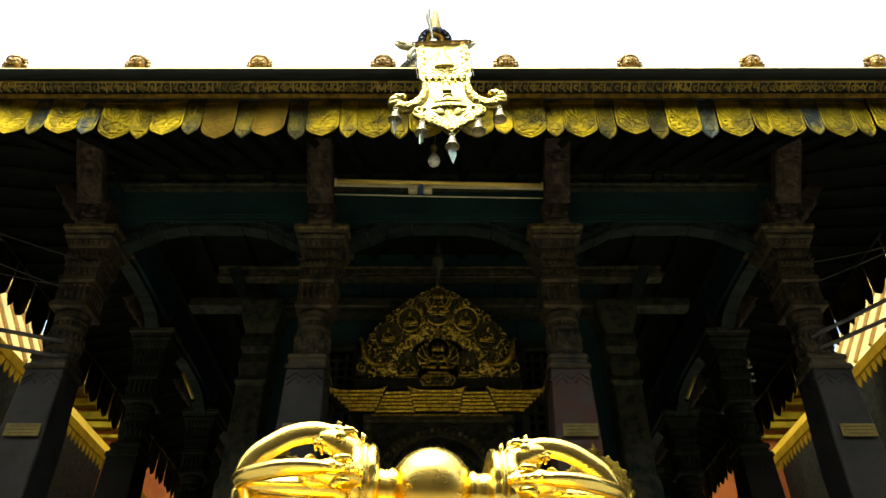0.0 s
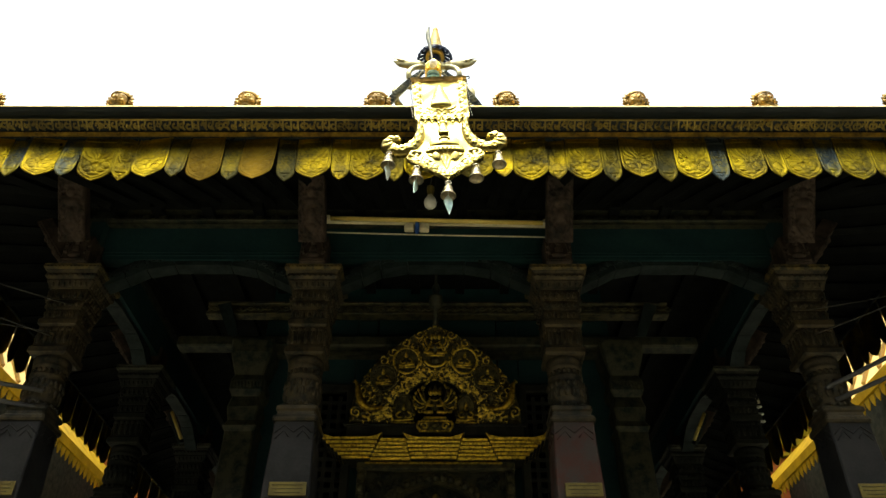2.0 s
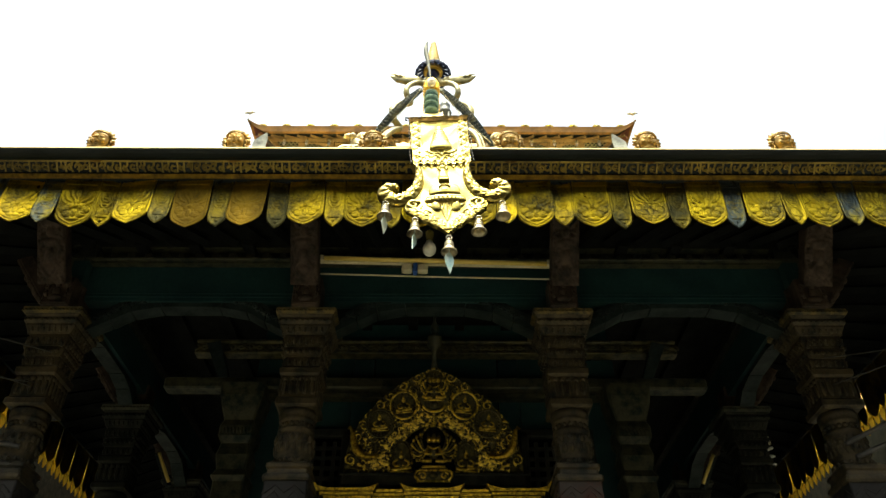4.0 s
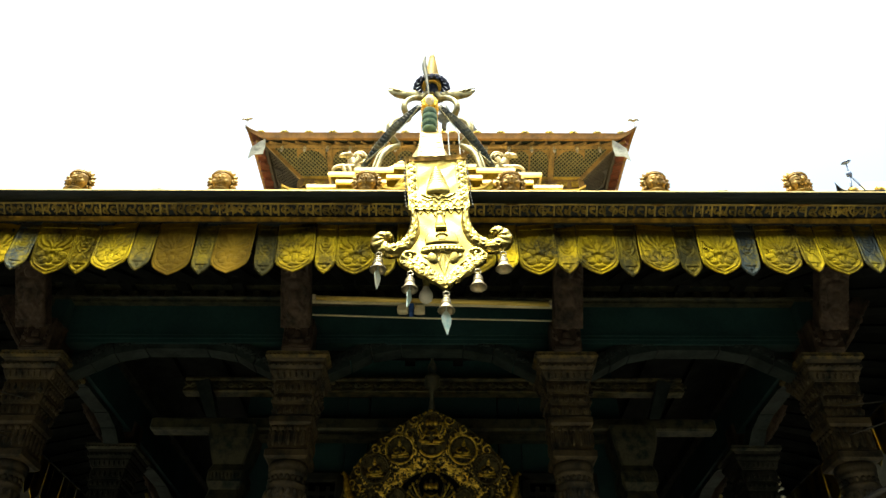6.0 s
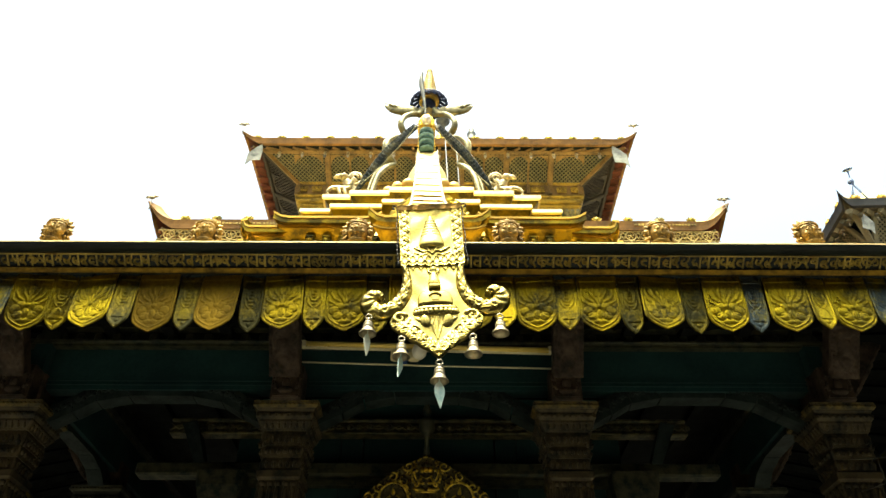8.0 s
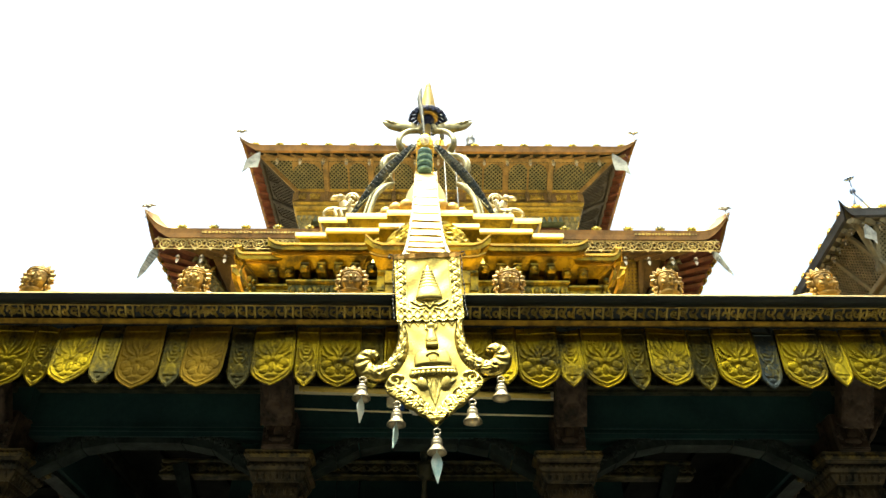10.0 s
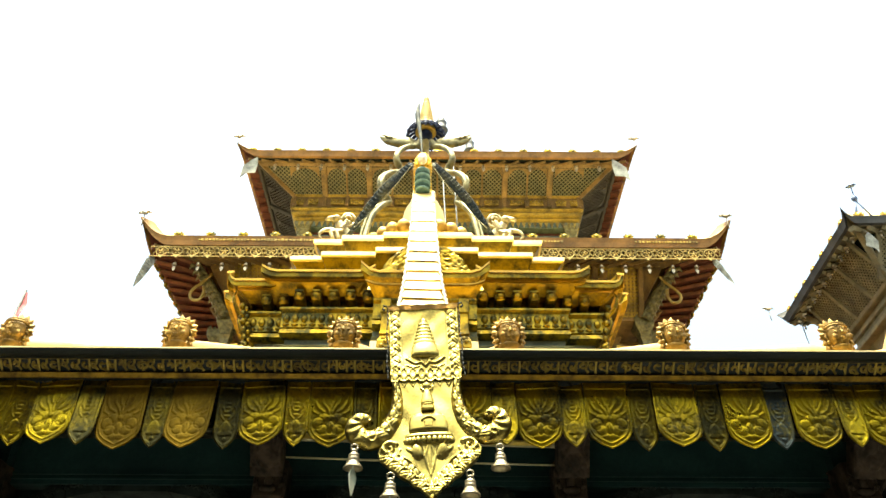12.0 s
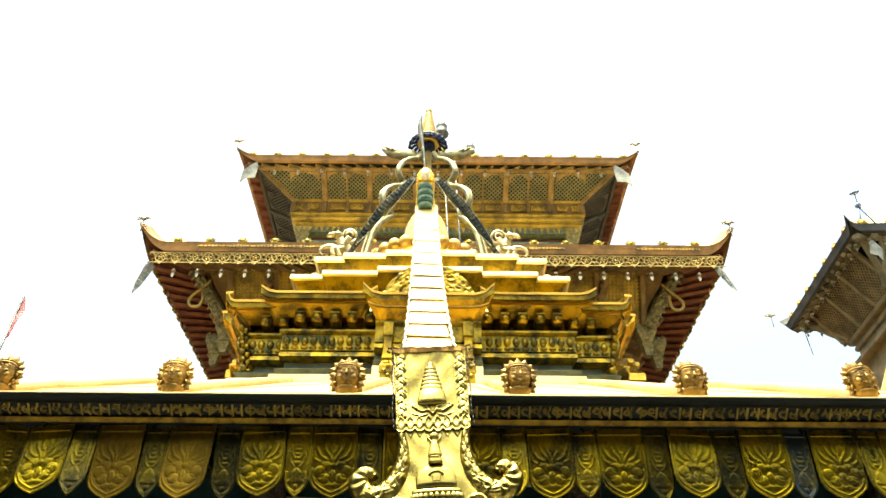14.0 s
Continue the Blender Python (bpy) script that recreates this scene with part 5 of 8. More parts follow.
mask = tagged(part("mask_finial", mask_solid(), MASK, at=pose(0, 2.250, 4.258)), "gilt crowned mask ornament standing on the roof rim", "ornament", "masks along the rim")
mask.matrix_basis = pose(0.035 - 0.3165, 2.250, 4.258)
for k in range(-4, 4):
    if k != -1:
        copy_thing(mask, pose(0.035 + 0.3165 + 0.633 * k, 2.250, 4.258, 0, rnd.uniform(-3, 3), rnd.uniform(-4, 4)))
for k in range(-4, 5):
    for sx in (-1, 1):
        copy_thing(mask, pose(sx * (RX - 0.06), 5.6 + 0.633 * k, 4.258, 0, 0, 90 * sx))

# ======== the hanging banner over the eave ========
banner = thing("banner", pose(0.020, 2.163, 4.374, -9.3, -3.4, 0) @ Matrix.Diagonal((1.05, 1.0, 1.03, 1)), "long gilt metal banner with embossed plates and small bells", "banner")


def upper_relief(X, Z):
    A = np.abs(X)
    lim = np.interp(-Z, [0, 0.33], [0.125, 0.118])
    H = 0.005 * np.exp(-((lim - A - 0.004) / 0.003) ** 2)
    dents = 0.0034 * np.sin(X * 33 + 1.0) * np.sin(Z * 26) + 0.0010 * np.sin(X * 71 - Z * 55)
    H = np.maximum(H, 0.003 * np.exp(-((lim - A - 0.042) / 0.0022) ** 2) * (Z > -0.278))
    # winding leaves down both sides
    for i in range(10):
        z = -0.018 - 0.0265 * i
        sg = 1 if i % 2 else -1
        H = np.maximum(H, petal(A, Z, 0.101 + 0.005 * sg, z, 0.0115, 0.0185, 0.0085, 38 * sg))
        H = np.maximum(H, petal(A, Z, 0.101 - 0.010 * sg, z - 0.010, 0.0065, 0.0125, 0.0065, -20 * sg))
        H = np.maximum(H, stroke(A, Z, [(0.101 + 0.011 * sg, z + 0.014), (0.101 - 0.006 * sg, z + 0.004), (0.101 - 0.011 * sg, z - 0.012)], 0.003, 0.006))
    # zigzag band along the foot
    zig = 0.011 * (2 * np.abs((A / 0.0295 + 0.5) % 1.0 - 0.5) * 2 - 1)
    for c, d in ((-0.281, 0.006), (-0.325, 0.006)):
        H = np.maximum(H, d * np.exp(-((Z - c - zig * (1 if c > -0.3 else 0.6)) / 0.0035) ** 2))
    for i in range(9):
        x = 0.0147 * i
        H = np.maximum(H, petal(A, Z, x, -0.303 + 0.006 * (-1) ** i, 0.0085, 0.012, 0.0065))
        H = np.maximum(H, petal(A, Z, x + 0.007, -0.303 - 0.002 * (-1) ** i, 0.006, 0.013, 0.005, 35 * (-1) ** i))
    # sprigs under the shrine
    H = np.maximum(H, stroke(A, Z, [(0.0, -0.262), (0.012, -0.246), (0.034, -0.250), (0.052, -0.238), (0.064, -0.228), (0.056, -0.222)], [0.005, 0.005, 0.006, 0.006, 0.005, 0.002], 0.006))
    H = np.maximum(H, stroke(A, Z, [(0.006, -0.250), (0.018, -0.232), (0.030, -0.230)], [0.004, 0.005, 0.002], 0.005))
    H = np.maximum(H, stroke(A, Z, [(0.018, -0.262), (0.040, -0.268), (0.066, -0.258)], [0.003, 0.005, 0.002], 0.005))
    return 0.85 * H + dents


def toothed(X, Z):
    return np.clip((-Z - 0.30) / 0.033, 0, 1) * -0.015 * (2 * np.abs((np.abs(X) / 0.0295 + 0.5) % 1.0 - 0.5) * 2 - 1)


s = emboss([(0.125, 0.0), (0.1195, -0.26), (0.118, -0.333)], 110, 150, upper_relief, 0.006, toothed)
up_plate = part("upper_plate", s, BANNER, banner)
# seven swelling tiers over a ribbed skirt
prof = [(0.010, -0.229), (0.036, -0.227), (0.047, -0.221), (0.048, -0.207), (0.042, -0.172), (0.036, -0.168)]
for i in range(6):
    w = 0.037 - 0.0038 * i
    prof += [(w, -0.165 + 0.0165 * i), (w + 0.002, -0.158 + 0.0165 * i), (w - 0.002, -0.152 + 0.0165 * i), (w - 0.006, -0.1505 + 0.0165 * i)]
prof += [(0.008, -0.066), (0.010, -0.058), (0.007, -0.050), (0.001, -0.044)]
s = Solid().lathe(prof, 28, m=Matrix.Diagonal((1, 0.36, 1, 1)))
part("embossed_shrine", s, BANNER, up_plate)
# the lower plate, its leafy foot border and its scrolled shoulders
half = [(0.100, -0.290), (0.096, -0.345), (0.098, -0.400), (0.112, -0.450), (0.136, -0.495), (0.158, -0.530), (0.150, -0.548), (0.140, -0.556), (0.153, -0.575), (0.160, -0.598), (0.152, -0.622), (0.126, -0.648), (0.110, -0.660), (0.092, -0.682), (0.070, -0.694), (0.054, -0.712), (0.034, -0.724), (0.020, -0.740), (0.003, -0.760)]


def lower_relief(X, Z):
    A = np.abs(X)
    H = stroke(A, Z, [(0.092, -0.585), (0.098, -0.600), (0.084, -0.612), (0.062, -0.626), (0.044, -0.650), (0.022, -0.676), (0.0, -0.704)], 0.0042, 0.006)
    # curl at the corner of the border
    H = np.maximum(H, stroke(A, Z, curl(0.124, -0.580, 0.026, 2.4, 1.1, -1), [0.010 - 0.0004 * i for i in range(13)], 0.011))
    for i in range(9):
        t = i / 8.4
        x, z = 0.138 - 0.132 * t, -0.612 - 0.122 * t
        H = np.maximum(H, petal(A, Z, x + 0.004, z - 0.004, 0.0115, 0.0225, 0.0120, 62 + 18 * (-1) ** i))
        H = np.maximum(H, petal(A, Z, x - 0.016, z + 0.013, 0.0105, 0.0190, 0.0105, 18 - 30 * (i % 2)))
        H = np.maximum(H, dome(A, Z, x - 0.004, z + 0.014, 0.0065, 0.0065, 0.0110))
    edge = np.interp(-Z, [-q for _, q in half], [w for w, _ in half]) - A
    H = np.maximum(H, 0.007 * np.exp(-((edge - 0.004) / 0.0032) ** 2) * (Z < -0.565))
    # two buds on stems and the long leaf between them
    H = np.maximum(H, dome(A, Z, 0.038, -0.594, 0.019, 0.029, 0.010, -14))
    H = np.maximum(H, petal(A, Z, 0.058, -0.590, 0.007, 0.020, 0.006, -48))
    H = np.maximum(H, stroke(A, Z, [(0.0, -0.676), (0.010, -0.640), (0.016, -0.610), (0.006, -0.575)], [0.002, 0.004, 0.004, 0.004], 0.004))
    H = np.maximum(H, dome(A, Z, 0, -0.625, 0.007, 0.060, 0.004))
    # the border band swells as a whole
    H = H + 0.006 * np.clip(1 - ((0.696 * (Z + 0.622) - 0.718 * (A - 0.140) + 0.0) / 0.030) ** 2, 0, None) ** 0.5 * (Z < -0.57)
    H = H + 0.006 * np.exp(-(A / 0.05) ** 2 - ((Z + 0.50) / 0.09) ** 2)
    return 0.90 * H + 0.0036 * np.sin(X * 30 + 0.6) * np.sin(Z * 24 + 1.0) + 0.0010 * np.sin(X * 66 + Z * 58)


s = emboss(half, 120, 190, lower_relief, 0.006)
low = part("lower_plate", s, BANNER, banner, at=(0, 0.006, 0))
tw = twined(1.0, 0.028)


def shoulder(S, T):
    """A swelling band with twined leaves, feathered towards its curl."""
    end = np.clip((S - 0.25) / 0.05, 0, 1)
    body = 0.016 * np.clip(1 - T ** 2, 0, None) ** 0.5
    fea = (0.5 + 0.5 * np.cos(6.283 * (S / 0.027 - 0.55 * T * T + 0.25 * T))) ** 0.6
    return body * (1 + 0.25 * end) + (1 - T ** 4) * (0.0065 * tw(S, T) * (1 - end) + 0.0060 * fea * end)


for sx in (-1, 1):
    q = [(sx * x, z) for x, z in ((0.100, -0.335), (0.095, -0.385), (0.099, -0.435), (0.114, -0.482), (0.140, -0.520), (0.172, -0.541), (0.205, -0.537), (0.230, -0.513), (0.233, -0.484), (0.215, -0.464), (0.194, -0.468), (0.184, -0.482))]
    s = ribbon(q, [0.012, 0.018, 0.022, 0.026, 0.031, 0.034, 0.034, 0.033, 0.031, 0.027, 0.021, 0.011], shoulder, 140, 22, 0.002, 0.012)
    part("scroll", s, BANNER, low, "leafy scrolled shoulder")
# the stupa on the plate
dm = [(0.060, -0.528), (0.0625, -0.512), (0.062, -0.490), (0.056, -0.470), (0.046, -0.457), (0.030, -0.452)]
s = Solid().lathe(dm, 36, m=Matrix.Diagonal((1, 0.26, 1, 1)))
s.lathe([(0.058, -0.530), (0.074, -0.532), (0.076, -0.541), (0.070, -0.545)], 36, m=Matrix.Diagonal((1, 0.18, 1, 1)))
for i in range(13):
    a = math.pi + math.pi * (i + 0.5) / 13
    s.ball(0.072 * math.cos(a), 0.012 * math.sin(a), -0.556, 0.0095, 0.006, 0.012, 10, 7)
s.lathe([(0.064, -0.562), (0.066, -0.567), (0.050, -0.572), (0.010, -0.574)], 36, m=Matrix.Diagonal((1, 0.12, 1, 1)))
s.box(0, -0.012, -0.500, 0.030, 0.012, 0.024, 0.004).sweep([(0.020 * math.cos(a), -0.017, -0.490 + 0.014 * math.sin(a)) for a in [math.pi * k / 8 for k in range(9)]], 0.004, 6)
s.box(0, -0.012, -0.440, 0.044, 0.024, 0.020, 0.005).box(0, -0.012, -0.427, 0.032, 0.02, 0.008, 0.003)
s.lathe([(0.020, -0.424), (0.0225, -0.412), (0.021, -0.402), (0.0175, -0.385), (0.013, -0.366), (0.0085, -0.356), (0.014, -0.350), (0.0165, -0.340), (0.012, -0.333), (0.004, -0.33)], 20, m=Matrix.Diagonal((1, 0.6, 1, 1)))
s.sweep([(-0.020, -0.002, -0.334), (-0.019, -0.004, -0.352), (0, -0.006, -0.380), (0.019, -0.004, -0.352), (0.020, -0.002, -0.334)], 0.003, 6)
part("embossed_stupa", s, BANNER, low)
# folded head plate
s = Solid().loft([[(-0.13 + 0.26 * i / 12, -0.02, 0.004 + 0.004 * (i % 2)) for i in range(13)], [(-0.13 + 0.26 * i / 12, 0.03, 0.012 + 0.004 * (i % 2)) for i in range(13)]], caps=False, closed=False)
part("head_plate", s, SILVER, banner)
for sx in (-1, 1):
    s = Solid()
    for i in range(15):
        s.ball(sx * 0.128 + 0.002 * math.sin(i), -0.004, 0.0 - 0.022 * i, 0.0026, 0.0035, 0.012, 6, 4)
    s.sweep([(sx * 0.128, -0.01, 0.012), (sx * 0.142, -0.01, 0.016), (sx * 0.144, -0.01, 0.0), (sx * 0.136, -0.01, -0.006)], 0.004, 6)
    part("chain", s, BLACKMETAL, banner, "dark chain")


def bell_solid():
    return Solid().lathe([(0.004, 0.004), (0.010, 0.002), (0.011, -0.002), (0.007, -0.005), (0.012, -0.009), (0.0165, -0.014), (0.0175, -0.018), (0.0155, -0.021), (0.0180, -0.025), (0.0185, -0.031), (0.0170, -0.034), (0.0195, -0.040), (0.0245, -0.048), (0.0305, -0.055), (0.0315, -0.060), (0.0275, -0.061), (0.017, -0.045), (0.012, -0.02)], 24)


def leaf_clapper(l, bend):
    return Solid().loft([[(bend * t * t - w, -0.002, -l * t), (bend * t * t + w, -0.002, -l * t), (bend * t * t + w, 0.002, -l * t), (bend * t * t - w, 0.002, -l * t)] for t, w in ((0, 0.003), (0.12, 0.013), (0.3, 0.019), (0.5, 0.017), (0.75, 0.009), (1, 0.001))])


for x, y, z, leaf, bend, turn in ((-0.1865, 2.062, 3.768, 0.085, 0.0, 60), (-0.065, 2.044, 3.667, 0.085, -0.02, 70), (0.067, 2.026, 3.565, 0.095, 0.004, 25), (0.183, 2.043, 3.677, 0, 0, 0), (0.281, 2.057, 3.769, 0, 0, 0)):
    bl = thing("bell", (x, y, z), "small grey bronze bell hanging from the banner" + (" with a leaf clapper" if leaf else ""), "bell", "bells of the banner")
    part("body", bell_solid(), SILVER, bl)
    s = Solid().sweep([(0.011 * math.cos(a), 0, 0.011 + 0.011 * math.sin(a)) for a in [k * math.pi / 6 for k in range(13)]], 0.003, 6)
    part("ring", s, SILVER, bl)
    if leaf:
        part("clapper", leaf_clapper(leaf, bend).sweep([(0, 0, 0.03), (0, 0, -0.002)], 0.002, 5), LEAF, bl, "pale metal leaf", at=pose(0, 0, -0.06, 0, 0, turn))

# the strip of overlapping plates that climbs to the lantern
# it sags: flat at the eave, steep below the bird; slopes fit the camera's view
SY0, SZ0, SRUN, SLO, SHI = 2.180, 4.386, 2.53, 0.82, 1.44


def strip_at(u):
    """Place and pitch on the strip; u runs from 0 at the eave to 1 at the bird."""
    q = u * SRUN
    return Vector((0.020 - 0.085 * u, SY0 + q, SZ0 + SLO * q + (SHI - SLO) * q * q / (2 * SRUN))), math.atan(SLO + (SHI - SLO) * u)


strip = thing("plate_strip", (0, 0, 0), "strip of overlapping pale gilt plates with chain edges", "banner")
n = 12
for i in range(n):
    a, b = strip_at(i / n)[0], strip_at((i + 1.0) / n)[0]
    L = (b - a).length
    w = 0.087 + 0.0006 * i
    wav = [(-w + 2 * w * j / 12, 0.0035 * math.sin(j * 1.7 + i * 2.1)) for j in range(13)]
    s = Solid().loft([[(x, e, 0.0145 + 0.002 * math.sin(j + i)) for j, (x, e) in enumerate(wav)] + [(x, e, 0.0110) for x, e in reversed(wav)],
                      [(x * 0.99, L * 0.5, 0.0065) for x, e in wav] + [(x * 0.99, L * 0.5, 0.0035) for x, e in reversed(wav)],
                      [(x * 0.975, L * 1.06, 0.003) for x, e in wav] + [(x * 0.975, L * 1.06, 0.0) for x, e in reversed(wav)]])
    d = (b - a).normalized()
    m = Matrix.Translation(a) @ pose(0, 0, 0, 0, 0, -math.degrees(math.atan2(d.x, d.y))) @ pose(0, 0, 0, math.degrees(math.asin(d.z)), 0, 0)
    part("plate", s, PALE, strip, at=m @ pose(rnd.uniform(-0.004, 0.004), 0, 0, rnd.uniform(-0.6, 0.3), 0, rnd.uniform(-1.2, 1.2)))
for sx in (-1, 1):
    s = Solid()
    for i in range(150):
        c, a = strip_at(i / 149)
        s.ball(c.x + sx * (0.094 - 0.002 * i / 149) + 0.003 * math.sin(i * 0.9), c.y, c.z + 0.010, 0.0085, 0.011, 0.011, 6, 4)
    part("chain", s, SILVER, strip)

# ======== the ritual sceptre in front ========
vajra = thing("thunderbolt_sceptre", pose(0.017, 0.828, 1.604, 0, 0.2, 6) @ Matrix.Diagonal((0.975, 0.975, 1, 1)), "large polished gilt thunderbolt sceptre on a stone pedestal", "sceptre")
s = Solid().ball(0, 0, 0, 0.064, 0.063, 0.064, 40, 28)
part("globe", s, VAJRA, vajra)
turnx = pose(0, 0, 0, 0, 90, 0)


def eased(q, rad, k=6):
    """A finer line through the points q, with radii that follow it."""
    P = [Vector(p) for p in q]
    pts, rr = [], []
    for i in range(len(P) - 1):
        a, b, c, d = P[max(i - 1, 0)], P[i], P[i + 1], P[min(i + 2, len(P) - 1)]
        for j in range(k):
            t = j / k
            pts.append(0.5 * (2 * b + (c - a) * t + (2 * a - 5 * b + 4 * c - d) * t * t + (3 * b - a - 3 * c + d) * t ** 3))
            rr.append(rad[i] + (rad[i + 1] - rad[i]) * t)
    return pts + [P[-1]], rr + [rad[-1]]


def sceptre_half(sx):
    m = pose(0, 0, 0, 0, 0, 0 if sx > 0 else 180)
    s = Solid().lathe([(0.026, 0.050), (0.031, 0.056), (0.033, 0.061), (0.030, 0.066), (0.029, 0.072), (0.031, 0.078), (0.030, 0.083)], 32, m=m @ turnx)
    part("neck", s, VAJRA, vajra)
    # a fluted collar of two lotus rings back to back
    s = Solid()
    for rim_x, out_x, flutes in ((0.100, 0.080, 12), (0.104, 0.126, 12)):
        rows = []
        for t in range(9):
            u = t / 8
            x = rim_x + (out_x - rim_x) * u
            r = 0.050 + 0.014 * math.sin(math.pi * min(1, 0.25 + 0.62 * u)) - 0.012 * max(0, u - 0.75) * 4
            rows.append([(x, r * (1 + 0.075 * u * abs(math.sin(flutes * a / 2)) - 0.03 * u) * math.cos(a), r * (1 + 0.075 * u * abs(math.sin(flutes * a / 2)) - 0.03 * u) * math.sin(a)) for a in [2 * math.pi * k / 96 for k in range(96)]])
        s.loft(rows, smooth=True, m=m)
    s.lathe([(0.056, 0.096), (0.064, 0.098), (0.066, 0.102), (0.064, 0.106), (0.056, 0.108)], 48, m=m @ turnx)
    part("lotus_collar", s, VAJRA, vajra)
    s = Solid().lathe([(0.034, 0.105), (0.028, 0.125), (0.018, 0.145), (0.015, 0.20), (0.012, 0.25), (0.002, 0.29)], 16, m=m @ turnx)
    part("core_prong", s, VAJRA, vajra)
    for k in range(4):
        r = pose(0, 0, 0, 1, 0, 0) @ m @ pose(0, 0, 0, 90 * k, 0, 0) @ Matrix.Diagonal((1, 1, 1.0 if sx > 0 else 1.09, 1))
        s = Solid()
        q = [(0.134, 0, 0.060), (0.148, 0, 0.070), (0.170, 0, 0.0755), (0.196, 0, 0.074), (0.222, 0, 0.066), (0.246, 0, 0.052), (0.264, 0, 0.039), (0.276, 0, 0.022), (0.280, 0, 0.006)]
        rad = [0.006, 0.009, 0.0105, 0.0112, 0.0115, 0.0115, 0.011, 0.010, 0.008]
        q, rad = eased(q, rad)
        s.sweep(q, rad, 18, wide=1.45, m=r, up=(0, 1, 0))
        part("prong", s, VAJRA, vajra)
        # sea-dragon head that spits out the prong: skull, brow, curled snout, jaw, teeth, eyes and mane
        s = Solid()
        s.sweep(*eased([(0.090, 0, 0.030), (0.102, 0, 0.045), (0.118, 0, 0.056), (0.138, 0, 0.064), (0.156, 0, 0.0665)], [0.021, 0.023, 0.022, 0.017, 0.011]), 18, m=r)
        # nose and crest in one ridge that runs on into the prong
        s.sweep(*eased([(0.094, 0, 0.058), (0.108, 0, 0.072), (0.124, 0, 0.079), (0.142, 0, 0.081), (0.156, 0, 0.079)], [0.007, 0.008, 0.008, 0.007, 0.003]), 12, m=r)
        for j in range(4):
            s.sweep([(0.092 + 0.013 * j, 0, 0.062 + 0.006 * j), (0.088 + 0.013 * j, 0, 0.073 + 0.006 * j), (0.092 + 0.013 * j, 0, 0.079 + 0.005 * j)], [0.007, 0.005, 0.001], 8, m=r)
        s.sweep(*eased([(0.104, 0, 0.040), (0.122, 0, 0.034), (0.142, 0, 0.029), (0.160, 0, 0.026), (0.172, 0, 0.033), (0.166, 0, 0.041), (0.158, 0, 0.038)], [0.012, 0.012, 0.010, 0.008, 0.006, 0.005, 0.002]), 14, m=r)
        for j in range(4):
            for sy in (-1, 1):
                s.ball(0.136 + 0.008 * j, 0.009 * sy, 0.054 + 0.001 * j, 0.0032, 0.003, 0.0055, 8, 6, m=r)
        for sy in (-1, 1):
            s.ball(0.122, 0.017 * sy, 0.066, 0.009, 0.007, 0.008, 12, 8, m=r)
            s.sweep([(0.126, 0.012 * sy, 0.068), (0.116, 0.016 * sy, 0.075), (0.106, 0.016 * sy, 0.076), (0.100, 0.014 * sy, 0.070)], [0.006, 0.006, 0.005, 0.002], 10, m=r)
            s.sweep([(0.136, 0.010 * sy, 0.060), (0.150, 0.009 * sy, 0.0605), (0.166, 0.007 * sy, 0.064)], [0.004, 0.0045, 0.002], 8, m=r)
            s.ball(0.150, 0.008 * sy, 0.053, 0.003, 0.003, 0.006, 10, 8, m=r)
        s.v = [(x + (0.018 if x > 0 else -0.018), y, z) for x, y, z in s.v]
        part("dragon_head", s, VAJRA, vajra)


sceptre_half(1)
sceptre_half(-1)
s = Solid().square([(0.30, -0.043), (0.30, 0.08), (0.24, 0.12), (0.20, 0.2), (0.20, 0.9), (0.24, 1.0), (0.28, 1.08), (0.30, 1.2), (0.30, 1.26)], c=0.1)
ped = thing("pedestal", (0.022, 0.888, 0.043), "carved stone pedestal carrying the gilt sceptre", "pedestal")
part("stone_body", s, STONE, ped)
s = Solid().square([(0.29, 1.26), (0.30, 1.30), (0.26, 1.34)], c=0.1)
s.lathe([(0.20, 1.34), (0.14, 1.40), (0.05, 1.47), (0.04, 1.54)], 20)
part("gilt_top", s, GOLD, ped)

